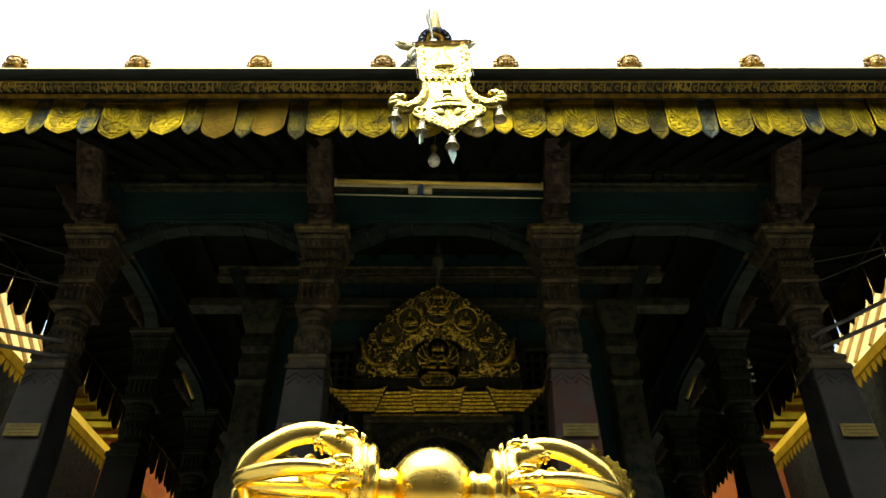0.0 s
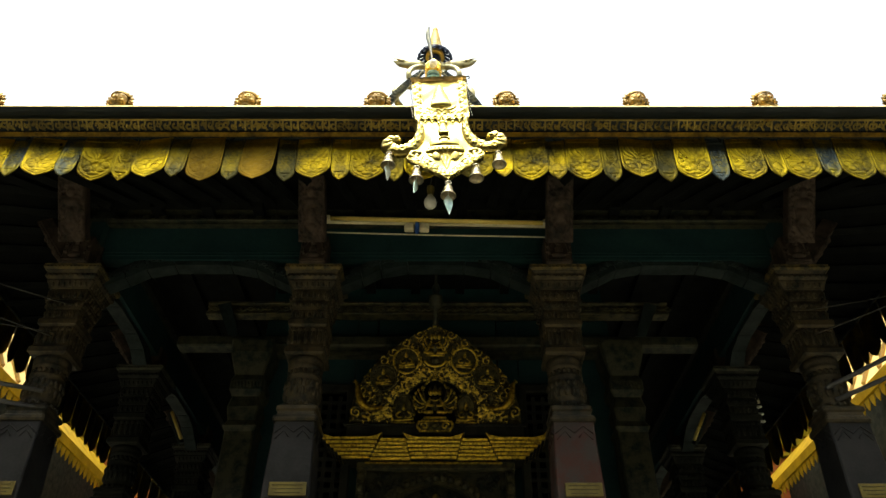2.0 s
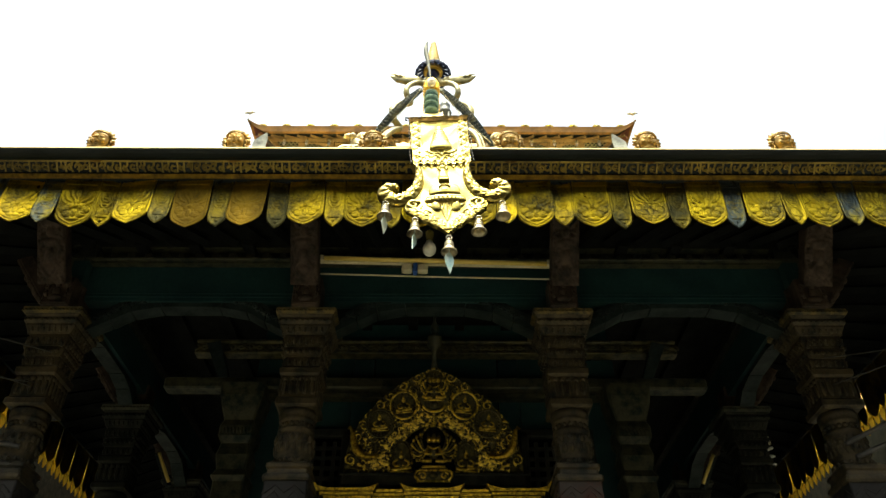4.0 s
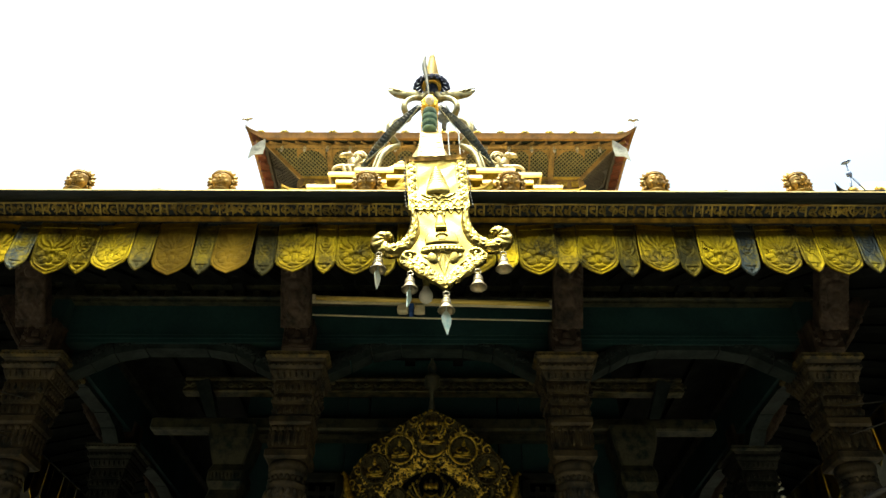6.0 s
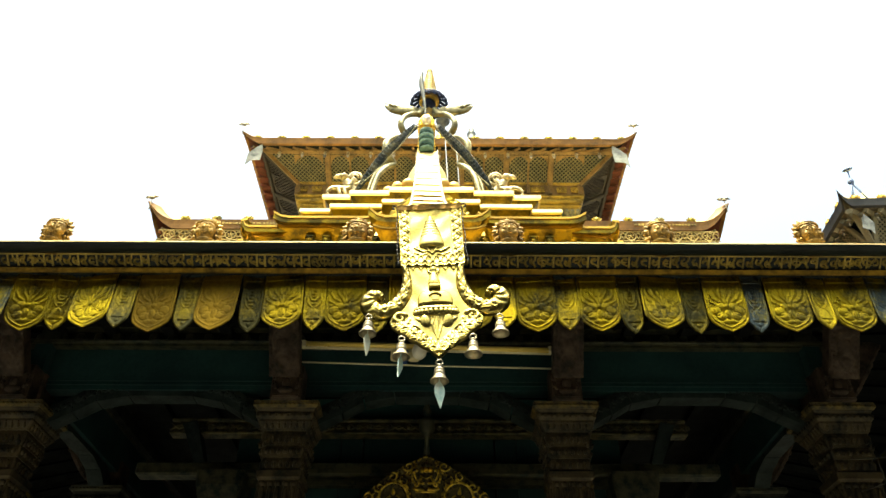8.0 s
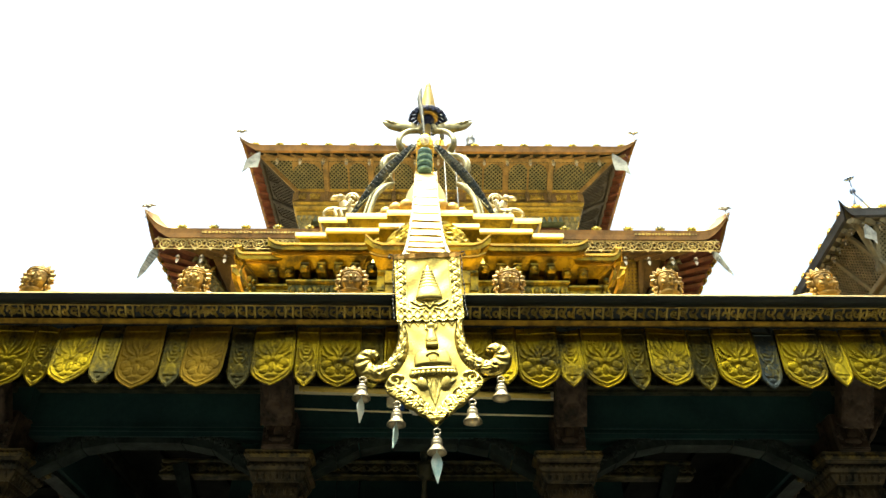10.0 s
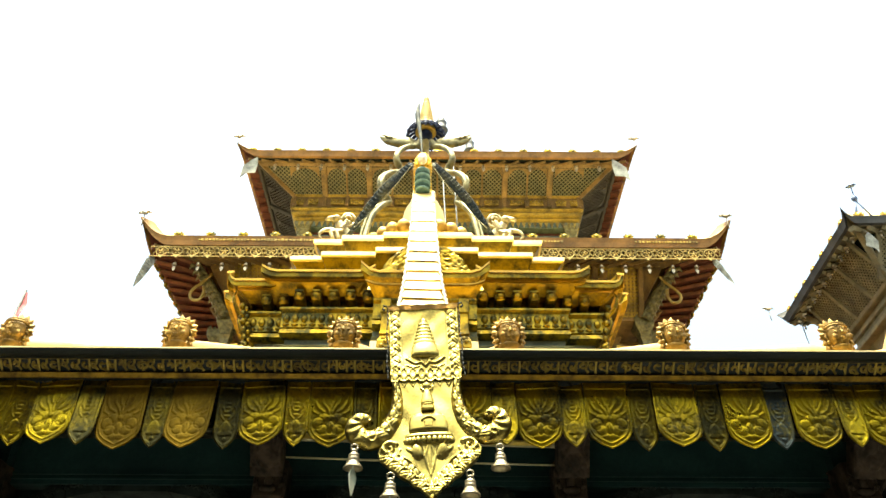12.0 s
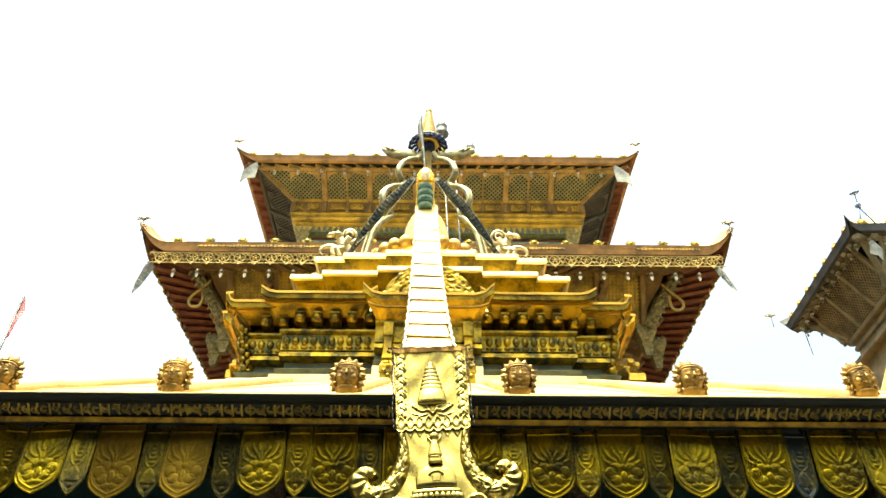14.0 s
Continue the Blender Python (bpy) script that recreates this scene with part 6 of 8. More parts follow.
# pierced halo ornaments before the columns and a small crown between them
def halo(x, y, z, r, label):
    st = thing("halo_ornament", (x, y, 0), label, "ornament", "halo ornaments")
    s = Solid().lathe([(0.10, 0.0), (0.10, 0.55), (0.06, 0.6), (0.05, z - r * 1.4), (0.07, z - r * 1.25)], 14)
    part("stand", s, STONE, st)
    s = Solid()
    for rr, t in ((1.0, 0.010), (0.72, 0.007)):
        s.sweep([(r * rr * math.cos(a), 0, z + r * 1.15 * rr * math.sin(a)) for a in [math.pi * 2 * k / 28 for k in range(29)]], t, 6)
    for k in range(22):
        a = 2 * math.pi * k / 22
        q = [(r * (0.86 + 0.10 * math.cos(b)) * math.cos(a) - 0.02 * math.sin(b) * math.sin(a), 0, z + r * 1.15 * (0.86 + 0.10 * math.cos(b)) * math.sin(a) + 0.02 * math.sin(b) * math.cos(a)) for b in [j * 1.05 for j in range(6)]]
        s.sweep(q, 0.006, 5)
        s.ball(r * 1.06 * math.cos(a), 0, z + r * 1.21 * math.sin(a), 0.012, 0.010, 0.014, 6, 5)
    part("pierced_ring", s, HALO, st)
    leafy = foliage(21, r, z - r * 1.1, z + r * 1.1, 0.020, 0.012)
    disc = [(r * 0.98 * math.sin(math.pi * k / 24) + 0.002, z + r * 1.12 * math.cos(math.pi * k / 24)) for k in range(25)]
    part("leafy_disc", emboss(disc, 48, 54, leafy, 0.006), HALO, st, "dull gilt foliage disc")
    s = Solid().lathe([(0.03, z + r * 1.1), (0.02, z + r * 1.25), (0.03, z + r * 1.3), (0.012, z + r * 1.42), (0.004, z + r * 1.62)], 10)
    for k in range(7):
        a = math.pi * (k + 0.5) / 7
        s.sweep([(0.02 * math.cos(a), 0, z + r * 1.22), (0.030 * math.cos(a), -0.004, z + r * 1.23 + 0.016 * math.sin(a)), (0.040 * math.cos(a), 0, z + r * 1.25 + 0.026 * math.sin(a))], [0.008, 0.006, 0.001], 6)
    part("finial", s, HALO, st)


halo(-0.668, 2.86, 2.318, 0.135, "pierced gilt halo ornament on a slim stand")
halo(0.676, 2.86, 2.318, 0.135, "pierced gilt halo ornament on a slim stand")
st = thing("crown_ornament", (0.055, 2.6, 0), "small pierced gilt crown ornament on a stand", "ornament")
part("stand", Solid().lathe([(0.08, 0.0), (0.08, 0.6), (0.03, 0.7), (0.03, 2.16)], 12), STONE, st)
s = Solid()
for ring, n in ((1.0, 17), (0.74, 13), (0.48, 9)):
    for k in range(n):
        a = math.pi * k / (n - 1)
        x, z = 0.115 * ring * math.cos(a), 2.19 + 0.15 * ring * math.sin(a)
        s.sweep([(x * 0.86, 0, 2.19 + (z - 2.19) * 0.86), (x, -0.01, z), (x * 1.10, 0, 2.19 + (z - 2.19) * 1.10)], [0.008, 0.012, 0.002], 6)
        s.ball(x * 0.9, -0.012, 2.19 + (z - 2.19) * 0.9, 0.007, 0.007, 0.007, 7, 5)
    s.sweep([(0.115 * ring * 0.86 * math.cos(b), 0, 2.19 + 0.15 * ring * 0.86 * math.sin(b)) for b in [math.pi * k / 16 for k in range(17)]], 0.006, 6)
part("pierced_crown", s, HALO, st, "pierced gilt crown leaves")

# ======== the gilt lantern on the roof ========
LX, LY = -0.02, 5.6
lantern = thing("roof_lantern", (LX, LY, 5.37), "stepped gilt lantern with upturned cornices and carved friezes", "lantern")


def redent(hk, wm, hm, wc, hc, z):
    one = [(-wm, -hk), (-wm, -hm), (-wc, -hm), (-wc, -hc), (wc, -hc), (wc, -hm), (wm, -hm), (wm, -hk), (hk, -hk)]
    out = []
    for k in range(4):
        c, d = ((1, 0), (0, 1), (-1, 0), (0, -1))[k]
        out += [(x * c - y * d, x * d + y * c, z) for x, y in one]
    return out


def tier(name, levels, mat, label=""):
    """levels: (inset from the outline, height)"""
    s = Solid().loft([redent(1.28 - i, 1.02 - i * 0.5, 1.34 - i, 0.36, 1.46 - i, z - 5.425) for i, z in levels])
    return part(name, s, mat, lantern, label)


tier("base_sheet", [(-0.06, 5.30), (-0.06, 5.42), (0.02, 5.44)], PALE, "pale base sheet")
tier("foot_moulding", [(0.02, 5.43), (-0.01, 5.45), (-0.03, 5.475), (0.01, 5.50)], TEAL, "greened foot moulding")
tier("lower_recess", [(0.07, 5.49), (0.07, 5.585)], TEAL, "teal painted recess")
tier("lower_moulding", [(0.05, 5.575), (0.0, 5.59), (0.01, 5.625), (0.06, 5.635)], LANTERN)
tier("frieze", [(0.04, 5.63), (0.01, 5.64), (0.01, 5.76), (-0.02, 5.775), (-0.02, 5.79), (0.04, 5.80)], LANTERN)
tier("upper_recess", [(0.10, 5.79), (0.10, 5.93)], LANTERN)
tier("cornice_plate", [(-0.02, 5.915), (-0.02, 5.945), (0.1, 5.95)], LANTERN)
for k in range(4):
    r = pose(0, 0, 0, 0, 0, 90 * k)
    for sx in (-1, 1):
        for i in range(14):
            x, y = sx * (0.42 + 0.062 * i), -1.335 if i < 10 else -1.275
            if k == 0 and sx == -1 and i == 0:
                bead = part("bead", Solid().ball(0, 0, 0, 0.025, 0.016, 0.034, 10, 7).ball(0, 0, -0.053, 0.026, 0.012, 0.012, 6, 4), LANTERN, lantern, at=r @ pose(x, y, 0.287))
            else:
                again(bead, lantern, r @ pose(x, y, 0.287), "bead")
    for sx in (-1, 1):
        for i in range(7):
            x = 0.41 + 0.122 * i
            y = -1.33 if x < 1.0 else -1.27
            s = Solid().box(0, 0, 0, 0.07, 0.16, 0.075, 0.012).ball(0, -0.08, -0.004, 0.03, 0.02, 0.028, 8, 5).box(0, -0.082, 0.028, 0.06, 0.02, 0.012)
            if k == 0 and sx == -1 and i == 0:
                beam_end = part("beam_end", s, LANTERN, lantern, at=r @ pose(sx * x, y, 0.440))
            else:
                again(beam_end, lantern, r @ pose(sx * x, y, 0.440), "beam_end")
        if k in (0, 1, 3):
            s = Solid().square([(0.052, -0.185), (0.054, -0.145), (0.047, -0.135), (0.045, -0.06), (0.050, -0.05), (0.048, 0.0), (0.036, 0.03), (0.029, 0.045), (0.037, 0.06), (0.033, 0.085), (0.027, 0.20), (0.029, 0.22), (0.036, 0.235), (0.036, 0.335)], at=(sx * 0.268, -1.475, 0), c=0.12)
            for i in range(4):
                s.ball(sx * 0.268 + (0.026 * (i % 2) - 0.013), -1.523, -0.11 + 0.034 * i, 0.016, 0.010, 0.019, 8, 5)
            s.ball(sx * 0.268, -1.510, 0.018, 0.030, 0.014, 0.026, 8, 5)
            part("pilaster", s, RISER, lantern, "carved gilt pilaster", at=r)


def cornice(x0, x1, y0, y1, z0, z1, tip, inner=None):
    """A flaring eave board from (y0, z0) out to (y1, z1), its two ends drawn up."""
    n = 14
    loops = []
    for i in range(n + 1):
        t = i / n
        x = x0 + (x1 - x0) * t
        e = abs(2 * t - 1)
        up = tip * max(0, (e - 0.72) / 0.28) ** 2
        xin = (x0 + x1) / 2 + (x - (x0 + x1) / 2) * (1 - 0.16 / max(0.5, (x1 - x0)))
        if inner:
            xin = inner[0] + (inner[1] - inner[0]) * t
        loops.append([(xin, y0, z0), (xin + (x - xin) * 0.7, y0 + (y1 - y0) * 0.72, z0 + (z1 - z0) * 0.55 + up * 0.4), (x, y1, z1 - 0.045 + up * 0.8), (x, y1 - 0.006, z1 + up), (x, y1 + 0.03, z1 + 0.004 + up), (xin, y0 + 0.02, z1 - 0.01)])
    lip = [[(l[3][0], l[3][1] - 0.010, l[3][2] - 0.012), (l[3][0], l[3][1] - 0.012, l[3][2] + 0.006), (l[3][0], l[3][1] + 0.04, l[3][2] + 0.012), (l[3][0], l[3][1] + 0.04, l[3][2] - 0.006)] for l in loops]
    seam = [[(l[1][0], l[1][1] - 0.010, l[1][2] - 0.006), (l[1][0], l[1][1] - 0.012, l[1][2] + 0.006), (l[1][0], l[1][1] + 0.02, l[1][2] + 0.008), (l[1][0], l[1][1] + 0.02, l[1][2] - 0.006)] for l in loops]
    return Solid().loft(loops).loft(lip, slot=1).loft(seam, slot=1)


for k in range(4):
    r = pose(0, 0, 0, 0, 0, 90 * k)
    for sx in (-1, 1):
        a, b = sorted((sx * 0.36, sx * 1.17))
        part("cornice", cornice(a, b, -1.34, -1.50, 0.470, 0.575, 0.05), [RISER, AGED], lantern, at=r)
        a, b = sorted((sx * 1.02, sx * 1.42))
        part("cornice", cornice(a, b, -1.27, -1.42, 0.445, 0.550, 0.075, sorted((sx * 1.04, sx * 1.27))), [RISER, AGED], lantern, at=r)
    part("cornice", cornice(-0.45, 0.45, -1.44, -1.60, 0.335, 0.500, 0.085, (-0.33, 0.33)), [RISER, AGED], lantern, at=r)
    # curling edge ornaments down the corner
    s = Solid()
    for j, (h, z) in enumerate(((1.36, 0.41), (1.31, 0.25), (1.27, 0.07))):
        q = [(-h + 0.10, -h + 0.10, z - 0.12), (-h + 0.02, -h + 0.02, z - 0.05), (-h - 0.01, -h - 0.01, z + 0.03), (-h + 0.0, -h + 0.0, z + 0.09), (-h - 0.04, -h - 0.04, z + 0.11)]
        s.sweep(*eased(q, [0.009, 0.013, 0.011, 0.007, 0.003], 4), 8)
    for j in range(9):
        h, z = 1.33 - 0.010 * j, 0.40 - 0.058 * j
        s.ball(-h + 0.02, -h + 0.02, z, 0.026, 0.026, 0.030, 7, 5).ball(-h + 0.055, -h + 0.005, z - 0.03, 0.018, 0.016, 0.022, 6, 4)
    part("corner_scroll", s, LANTERN, lantern, at=r)


def step(hk, wm, hm, wc, hc, z, t, mats):
    """One step: a bright slab on an inward-sloping face."""
    zz = z - 5.37
    s = Solid().loft([redent(hk - 0.10, wm - 0.05, hm - 0.10, wc, hc - 0.10, zz - 0.16), redent(hk - 0.02, wm - 0.01, hm - 0.02, wc, hc - 0.02, zz - t)])
    part("step_riser", s, mats[1], lantern)
    s = Solid().loft([redent(hk - 0.015, wm, hm - 0.015, wc, hc - 0.015, zz - t), redent(hk, wm, hm, wc, hc, zz - t + 0.01), redent(hk, wm, hm, wc, hc, zz - 0.01), redent(hk - 0.012, wm, hm - 0.012, wc, hc - 0.012, zz)])
    part("step_slab", s, mats[0], lantern)


s = Solid().loft([redent(1.18, 0.96, 1.24, 0.36, 1.34, 0.48), redent(1.05, 0.85, 1.12, 0.36, 1.22, 0.75), redent(0.95, 0.80, 1.02, 0.3, 1.10, 0.88)])
part("core", s, LANTERN, lantern)
step(1.085, 0.83, 1.145, 0.40, 1.205, 6.405, 0.055, (PALE, RISER))
s = Solid().loft([redent(0.90, 0.70, 0.96, 0.3, 1.02, 1.0), redent(0.78, 0.6, 0.84, 0.3, 0.9, 1.18)])
part("core", s, LANTERN, lantern)
step(0.945, 0.705, 1.0, 0.36, 1.045, 6.685, 0.055, (PALE, RISER))
s = Solid().loft([redent(0.74, 0.55, 0.80, 0.3, 0.84, 1.30), redent(0.72, 0.54, 0.78, 0.3, 0.82, 1.36)])
part("core", s, LANTERN, lantern)

# leaf scrolls on the middle cornice beside the strip
for sx in (-1, 1):
    scroll = foliage(31 + sx, 0.17, 0.0, 0.30, 0.040, 0.012)
    s = emboss([(0.02, 0.30), (0.075, 0.25), (0.115, 0.17), (0.135, 0.08), (0.14, 0.0)], 30, 40, scroll, 0.02)
    s.v = [(sx * 0.215 + x - sx * (0.10 * z / 0.30), -1.50 + y, 0.50 + z) for x, y, z in s.v]
    part("leaf_scroll", s, RISER, lantern)

# the small stupa with its ring of lotus bosses
SX, SY = -0.085, 5.56
stupa = thing("roof_stupa", (SX, SY, 6.85), "gilt bell-shaped stupa ringed by lotus bosses on the lantern", "stupa")
s = Solid().lathe([(0.70, -0.15), (0.70, -0.05), (0.62, 0.05), (0.46, 0.09), (0.31, 0.20), (0.265, 0.32), (0.24, 0.5), (0.225, 0.7), (0.20, 0.86), (0.15, 0.98), (0.11, 1.05), (0.12, 1.12), (0.05, 1.16), (0.035, 2.0)], 32)
part("dome", s, DOMEGILT, stupa, "pale gilt bell-shaped dome")
for j in range(32):
    a = 2 * math.pi * (j + 0.5) / 32
    rr = 0.066 - 0.010 * abs(math.cos(a)) ** 2
    part("boss", Solid().ball(0, 0, 0, rr, rr, rr * 1.05, 14, 10), BOSS, stupa, at=pose(0.56 * math.cos(a), 0.58 * math.sin(a), 0.255))
# lobed legs that carry the spire
for k in range(2):
    r = pose(0, 0, 0, 0, 0, 90 * k)
    q = [(0.53, 0.05), (0.50, 0.28), (0.46, 0.48), (0.38, 0.66), (0.33, 0.74), (0.385, 0.80), (0.415, 0.88), (0.395, 1.0), (0.33, 1.12), (0.255, 1.20), (0.235, 1.26), (0.275, 1.32), (0.285, 1.40), (0.25, 1.52), (0.18, 1.64), (0.11, 1.72), (0.07, 1.84)]
    pts, rad = eased([(-h, -h, z) for h, z in q], [0.028] * len(q), 4)
    s = Solid().sweep(pts, [0.038] * len(pts), 12, wide=0.75, up=(1, -1, 0)).sweep([(x * 1.055, y * 1.055, z) for x, y, z in pts], 0.012, 6)
    for x, y, z in pts[2:-2:2]:
        s.ball(x * 1.05, y * 1.05, z, 0.014, 0.014, 0.020, 6, 5)
    part("lobed_leg", s, LEGGOLD, stupa, "lobed gilt leg", at=r)
for sx in (-1, 1):
    q = [(sx * 0.05, -0.05, 1.76), (sx * 0.16, -0.06, 1.82), (sx * 0.28, -0.06, 1.84), (sx * 0.40, -0.05, 1.87), (sx * 0.50, -0.04, 1.94)]
    s = Solid().sweep(*eased(q, [0.03, 0.065, 0.085, 0.06, 0.006], 5), 10, wide=0.45)
    for i in range(5):
        s.sweep([(sx * (0.14 + 0.05 * i), -0.075, 1.80 + 0.008 * i), (sx * (0.22 + 0.05 * i), -0.085, 1.835 + 0.016 * i), (sx * (0.30 + 0.05 * i), -0.06, 1.86 + 0.022 * i)], [0.008, 0.012, 0.004], 6)
    part("wing", s, LEGGOLD, stupa, "feathered metal wing")
flat = Matrix.Translation((0, 0, 2.09)) @ Matrix.Diagonal((0.90, 0.90, 0.68, 1)) @ Matrix.Translation((0, 0, -2.075))
s = Solid().lathe([(0.03, 1.80), (0.075, 1.86), (0.085, 1.94), (0.07, 2.02), (0.045, 2.08)], 20)
for r, z, t in ((0.225, 1.925, 0.016), (0.215, 1.985, 0.012), (0.10, 2.075, 0.014)):
    s.sweep([(r * math.cos(a), r * math.sin(a), z) for a in [2 * math.pi * k / 32 for k in range(33)]], t, 8)
part("parasol", s, UMBRELLA, stupa, "blue-black open parasol", at=flat)
for j in range(20):
    s = Solid().sweep(*eased([(0.222, 0, 1.915), (0.226, 0, 1.965), (0.195, 0, 2.025), (0.14, 0, 2.065), (0.09, 0, 2.08)], [0.012, 0.015, 0.014, 0.012, 0.009], 2), 6, wide=1.9)
    s.loft([[(0.222, -0.030, 1.93), (0.230, -0.030, 1.93), (0.230, 0.030, 1.93), (0.222, 0.030, 1.93)], [(0.224, -0.004, 1.875), (0.228, -0.004, 1.875), (0.228, 0.004, 1.875), (0.224, 0.004, 1.875)]])
    part("rib", s, UMBRELLA, stupa, at=flat @ pose(0, 0, 0, 0, 0, 18 * j))
s = Solid()
prof = []
for i in range(13):
    rr = 0.105 - 0.0058 * i
    prof += [(rr - 0.008, 2.03 + 0.038 * i), (rr + 0.010, 2.036 + 0.038 * i), (rr + 0.010, 2.054 + 0.038 * i), (rr - 0.008, 2.060 + 0.038 * i)]
s.lathe(prof + [(0.03, 2.55), (0.038, 2.57), (0.022, 2.59), (0.026, 2.61), (0.004, 2.66)], 20)
part("ringed_spire", s, SCROLL, stupa, "ringed gilt spire")
for x0, z0, x1, z1 in ((0.325, 6.82, 0.217, 9.39), (0.20, 6.82, 0.103, 8.98)):
    part("rod", Solid().sweep([(x0 - SX, 0.69, z0 - 6.85), (x1 - SX, 0.69, z1 - 6.85)], 0.008, 8), BRONZE, stupa, "thin grey rod behind the dome")

# serpents, mythic beasts and the bird at the head of the strip: statues
for sx in (-1, 1):
    # a long tail of overlapping feathers that slopes down to the corner of the step
    top_, foot = Vector((SX + sx * 0.090, 4.72, 7.60)), Vector((SX + sx * 0.63, 4.80, 6.79))
    bow = Vector((sx * 0.020, -0.02, 0.030))
    line = [top_.lerp(foot, t / 24) + bow * math.sin(math.pi * t / 24) for t in range(25)]
    fat = [0.016 + 0.022 * math.sin(math.pi * min(1.0, 0.15 + t / 26)) for t in range(25)]
    s = Solid().sweep(line, fat, 12, wide=0.62)
    across = (foot - top_).normalized().cross(Vector((0, -1, 0))).normalized()
    along_ = (foot - top_).normalized()
    for t in range(1, 24):
        for e in (-0.85, -0.28, 0.28, 0.85):
            c = line[t] + across * (e * fat[t] * 0.95) + Vector((0, -fat[t] * (0.62 - 0.30 * abs(e)), 0)) + along_ * (0.012 if abs(e) < 0.5 else 0.0)
            s.sweep([c - along_ * 0.020, c + Vector((0, -0.007, 0)), c + along_ * 0.022], [0.003, 0.0072, 0.0015], 6)
    s.sweep([p + across * (fat[k] * 1.02) + Vector((0, -0.008, 0)) for k, p in enumerate(line)], 0.007, 6)
    s.sweep([p - across * (fat[k] * 1.02) + Vector((0, -0.008, 0)) for k, p in enumerate(line)], 0.007, 6)
    tagged(part("tail_statue", s, NAGA), "dark metal feathered tail sloping down from the bird statue", "statue", "feathered tails")
    s = Solid()
    for k in range(46):
        t = k / 45
        c = Vector((SX + sx * 0.075, 4.60, 7.50)).lerp(Vector((SX + sx * 0.56, 4.70, 6.84)), t) - Vector((0, 0, 0.05 * math.sin(math.pi * t)))
        s.ball(c.x, c.y, c.z, 0.006, 0.006, 0.010, 6, 4)
    tagged(part("cord", s, LEGGOLD), "dull chain hanging beside a feathered tail", "cord", "cords")
    bx, by, bz = SX + sx * 0.665, 4.86, 6.78
    s = Solid()
    s.sweep(*eased([(bx - sx * 0.07, by, bz + 0.02), (bx - sx * 0.03, by - 0.01, bz + 0.08), (bx + sx * 0.02, by - 0.03, bz + 0.14), (bx + sx * 0.05, by - 0.05, bz + 0.20)], [0.045, 0.055, 0.050, 0.035], 5), 12)
    s.ball(bx + sx * 0.07, by - 0.06, bz + 0.235, 0.040, 0.042, 0.036, 12, 9).sweep([(bx + sx * 0.09, by - 0.07, bz + 0.235), (bx + sx * 0.135, by - 0.075, bz + 0.225), (bx + sx * 0.16, by - 0.075, bz + 0.205)], [0.026, 0.022, 0.010], 8)
    # curled tail and mane
    s.sweep([(bx - sx * 0.02 + 0.062 * math.cos(a), by, bz + 0.27 + 0.072 * math.sin(a)) for a in [0.45 * k for k in range(14)]], 0.013, 8)
    s.sweep([(bx - sx * 0.02 + 0.030 * math.cos(a), by - 0.01, bz + 0.275 + 0.036 * math.sin(a)) for a in [0.5 * k for k in range(12)]], 0.010, 7)
    for k in range(5):
        s.sweep(*eased([(bx + sx * (0.01 + 0.012 * k), by - 0.05, bz + 0.18 - 0.014 * k), (bx - sx * (0.02 - 0.010 * k), by - 0.075, bz + 0.205 - 0.018 * k), (bx - sx * (0.045 - 0.010 * k), by - 0.07, bz + 0.175 - 0.02 * k)], [0.012, 0.014, 0.005], 3), 7)
    # raised wing and forelegs
    s.sweep(*eased([(bx + sx * 0.04, by, bz + 0.13), (bx + sx * 0.12, by, bz + 0.16), (bx + sx * 0.19, by, bz + 0.15), (bx + sx * 0.22, by, bz + 0.10), (bx + sx * 0.19, by, bz + 0.06)], [0.018, 0.024, 0.020, 0.013, 0.005], 4), 8, wide=0.7)
    for ax, dx in ((0.0, 0.05), (0.05, 0.10)):
        s.sweep(*eased([(bx + sx * ax, by - 0.05, bz + 0.11), (bx + sx * dx, by - 0.09, bz + 0.06), (bx + sx * (dx - 0.02), by - 0.09, bz - 0.01)], [0.024, 0.019, 0.016], 4), 8)
    s.ball(bx - sx * 0.05, by, bz + 0.0, 0.075, 0.07, 0.03, 12, 7)
    tagged(part("winged_lion_statue", s, LIONGILT), "grey gilt winged lion statue on the lantern step", "statue", "lion statues")
bx, by = -0.076, 4.60
s = Solid()
# breast of overlapping bands, light and dark in turn
for i in range(7):
    z, r = 7.225 + 0.026 * i, 0.062 + 0.008 * math.sin(math.pi * i / 6)
    s.lathe([(r * 0.86, 0.0), (r * 1.04, 0.006), (r * 1.02, 0.018), (r * 0.84, 0.030)], 20, (bx, by + 0.012 * (6 - i), z), slot=1 + i % 2)
# hood, crest and curved bill
s.sweep(*eased([(bx, by + 0.06, 7.34), (bx, by + 0.035, 7.42), (bx, by + 0.005, 7.49), (bx, by - 0.025, 7.54), (bx, by - 0.055, 7.55)], [0.066, 0.078, 0.078, 0.062, 0.026], 5), 18)
s.sweep([(bx + 0.060 * math.cos(a), by - 0.045, 7.475 + 0.075 * math.sin(a)) for a in [math.pi * (-0.25 + 1.5 * k / 20) for k in range(21)]], 0.012, 8)
s.ball(bx, by - 0.084, 7.456, 0.040, 0.036, 0.046, 14, 10, slot=3).ball(bx - 0.018, by - 0.086, 7.478, 0.024, 0.030, 0.026, 10, 8, slot=3).ball(bx + 0.018, by - 0.086, 7.478, 0.024, 0.030, 0.026, 10, 8, slot=3)
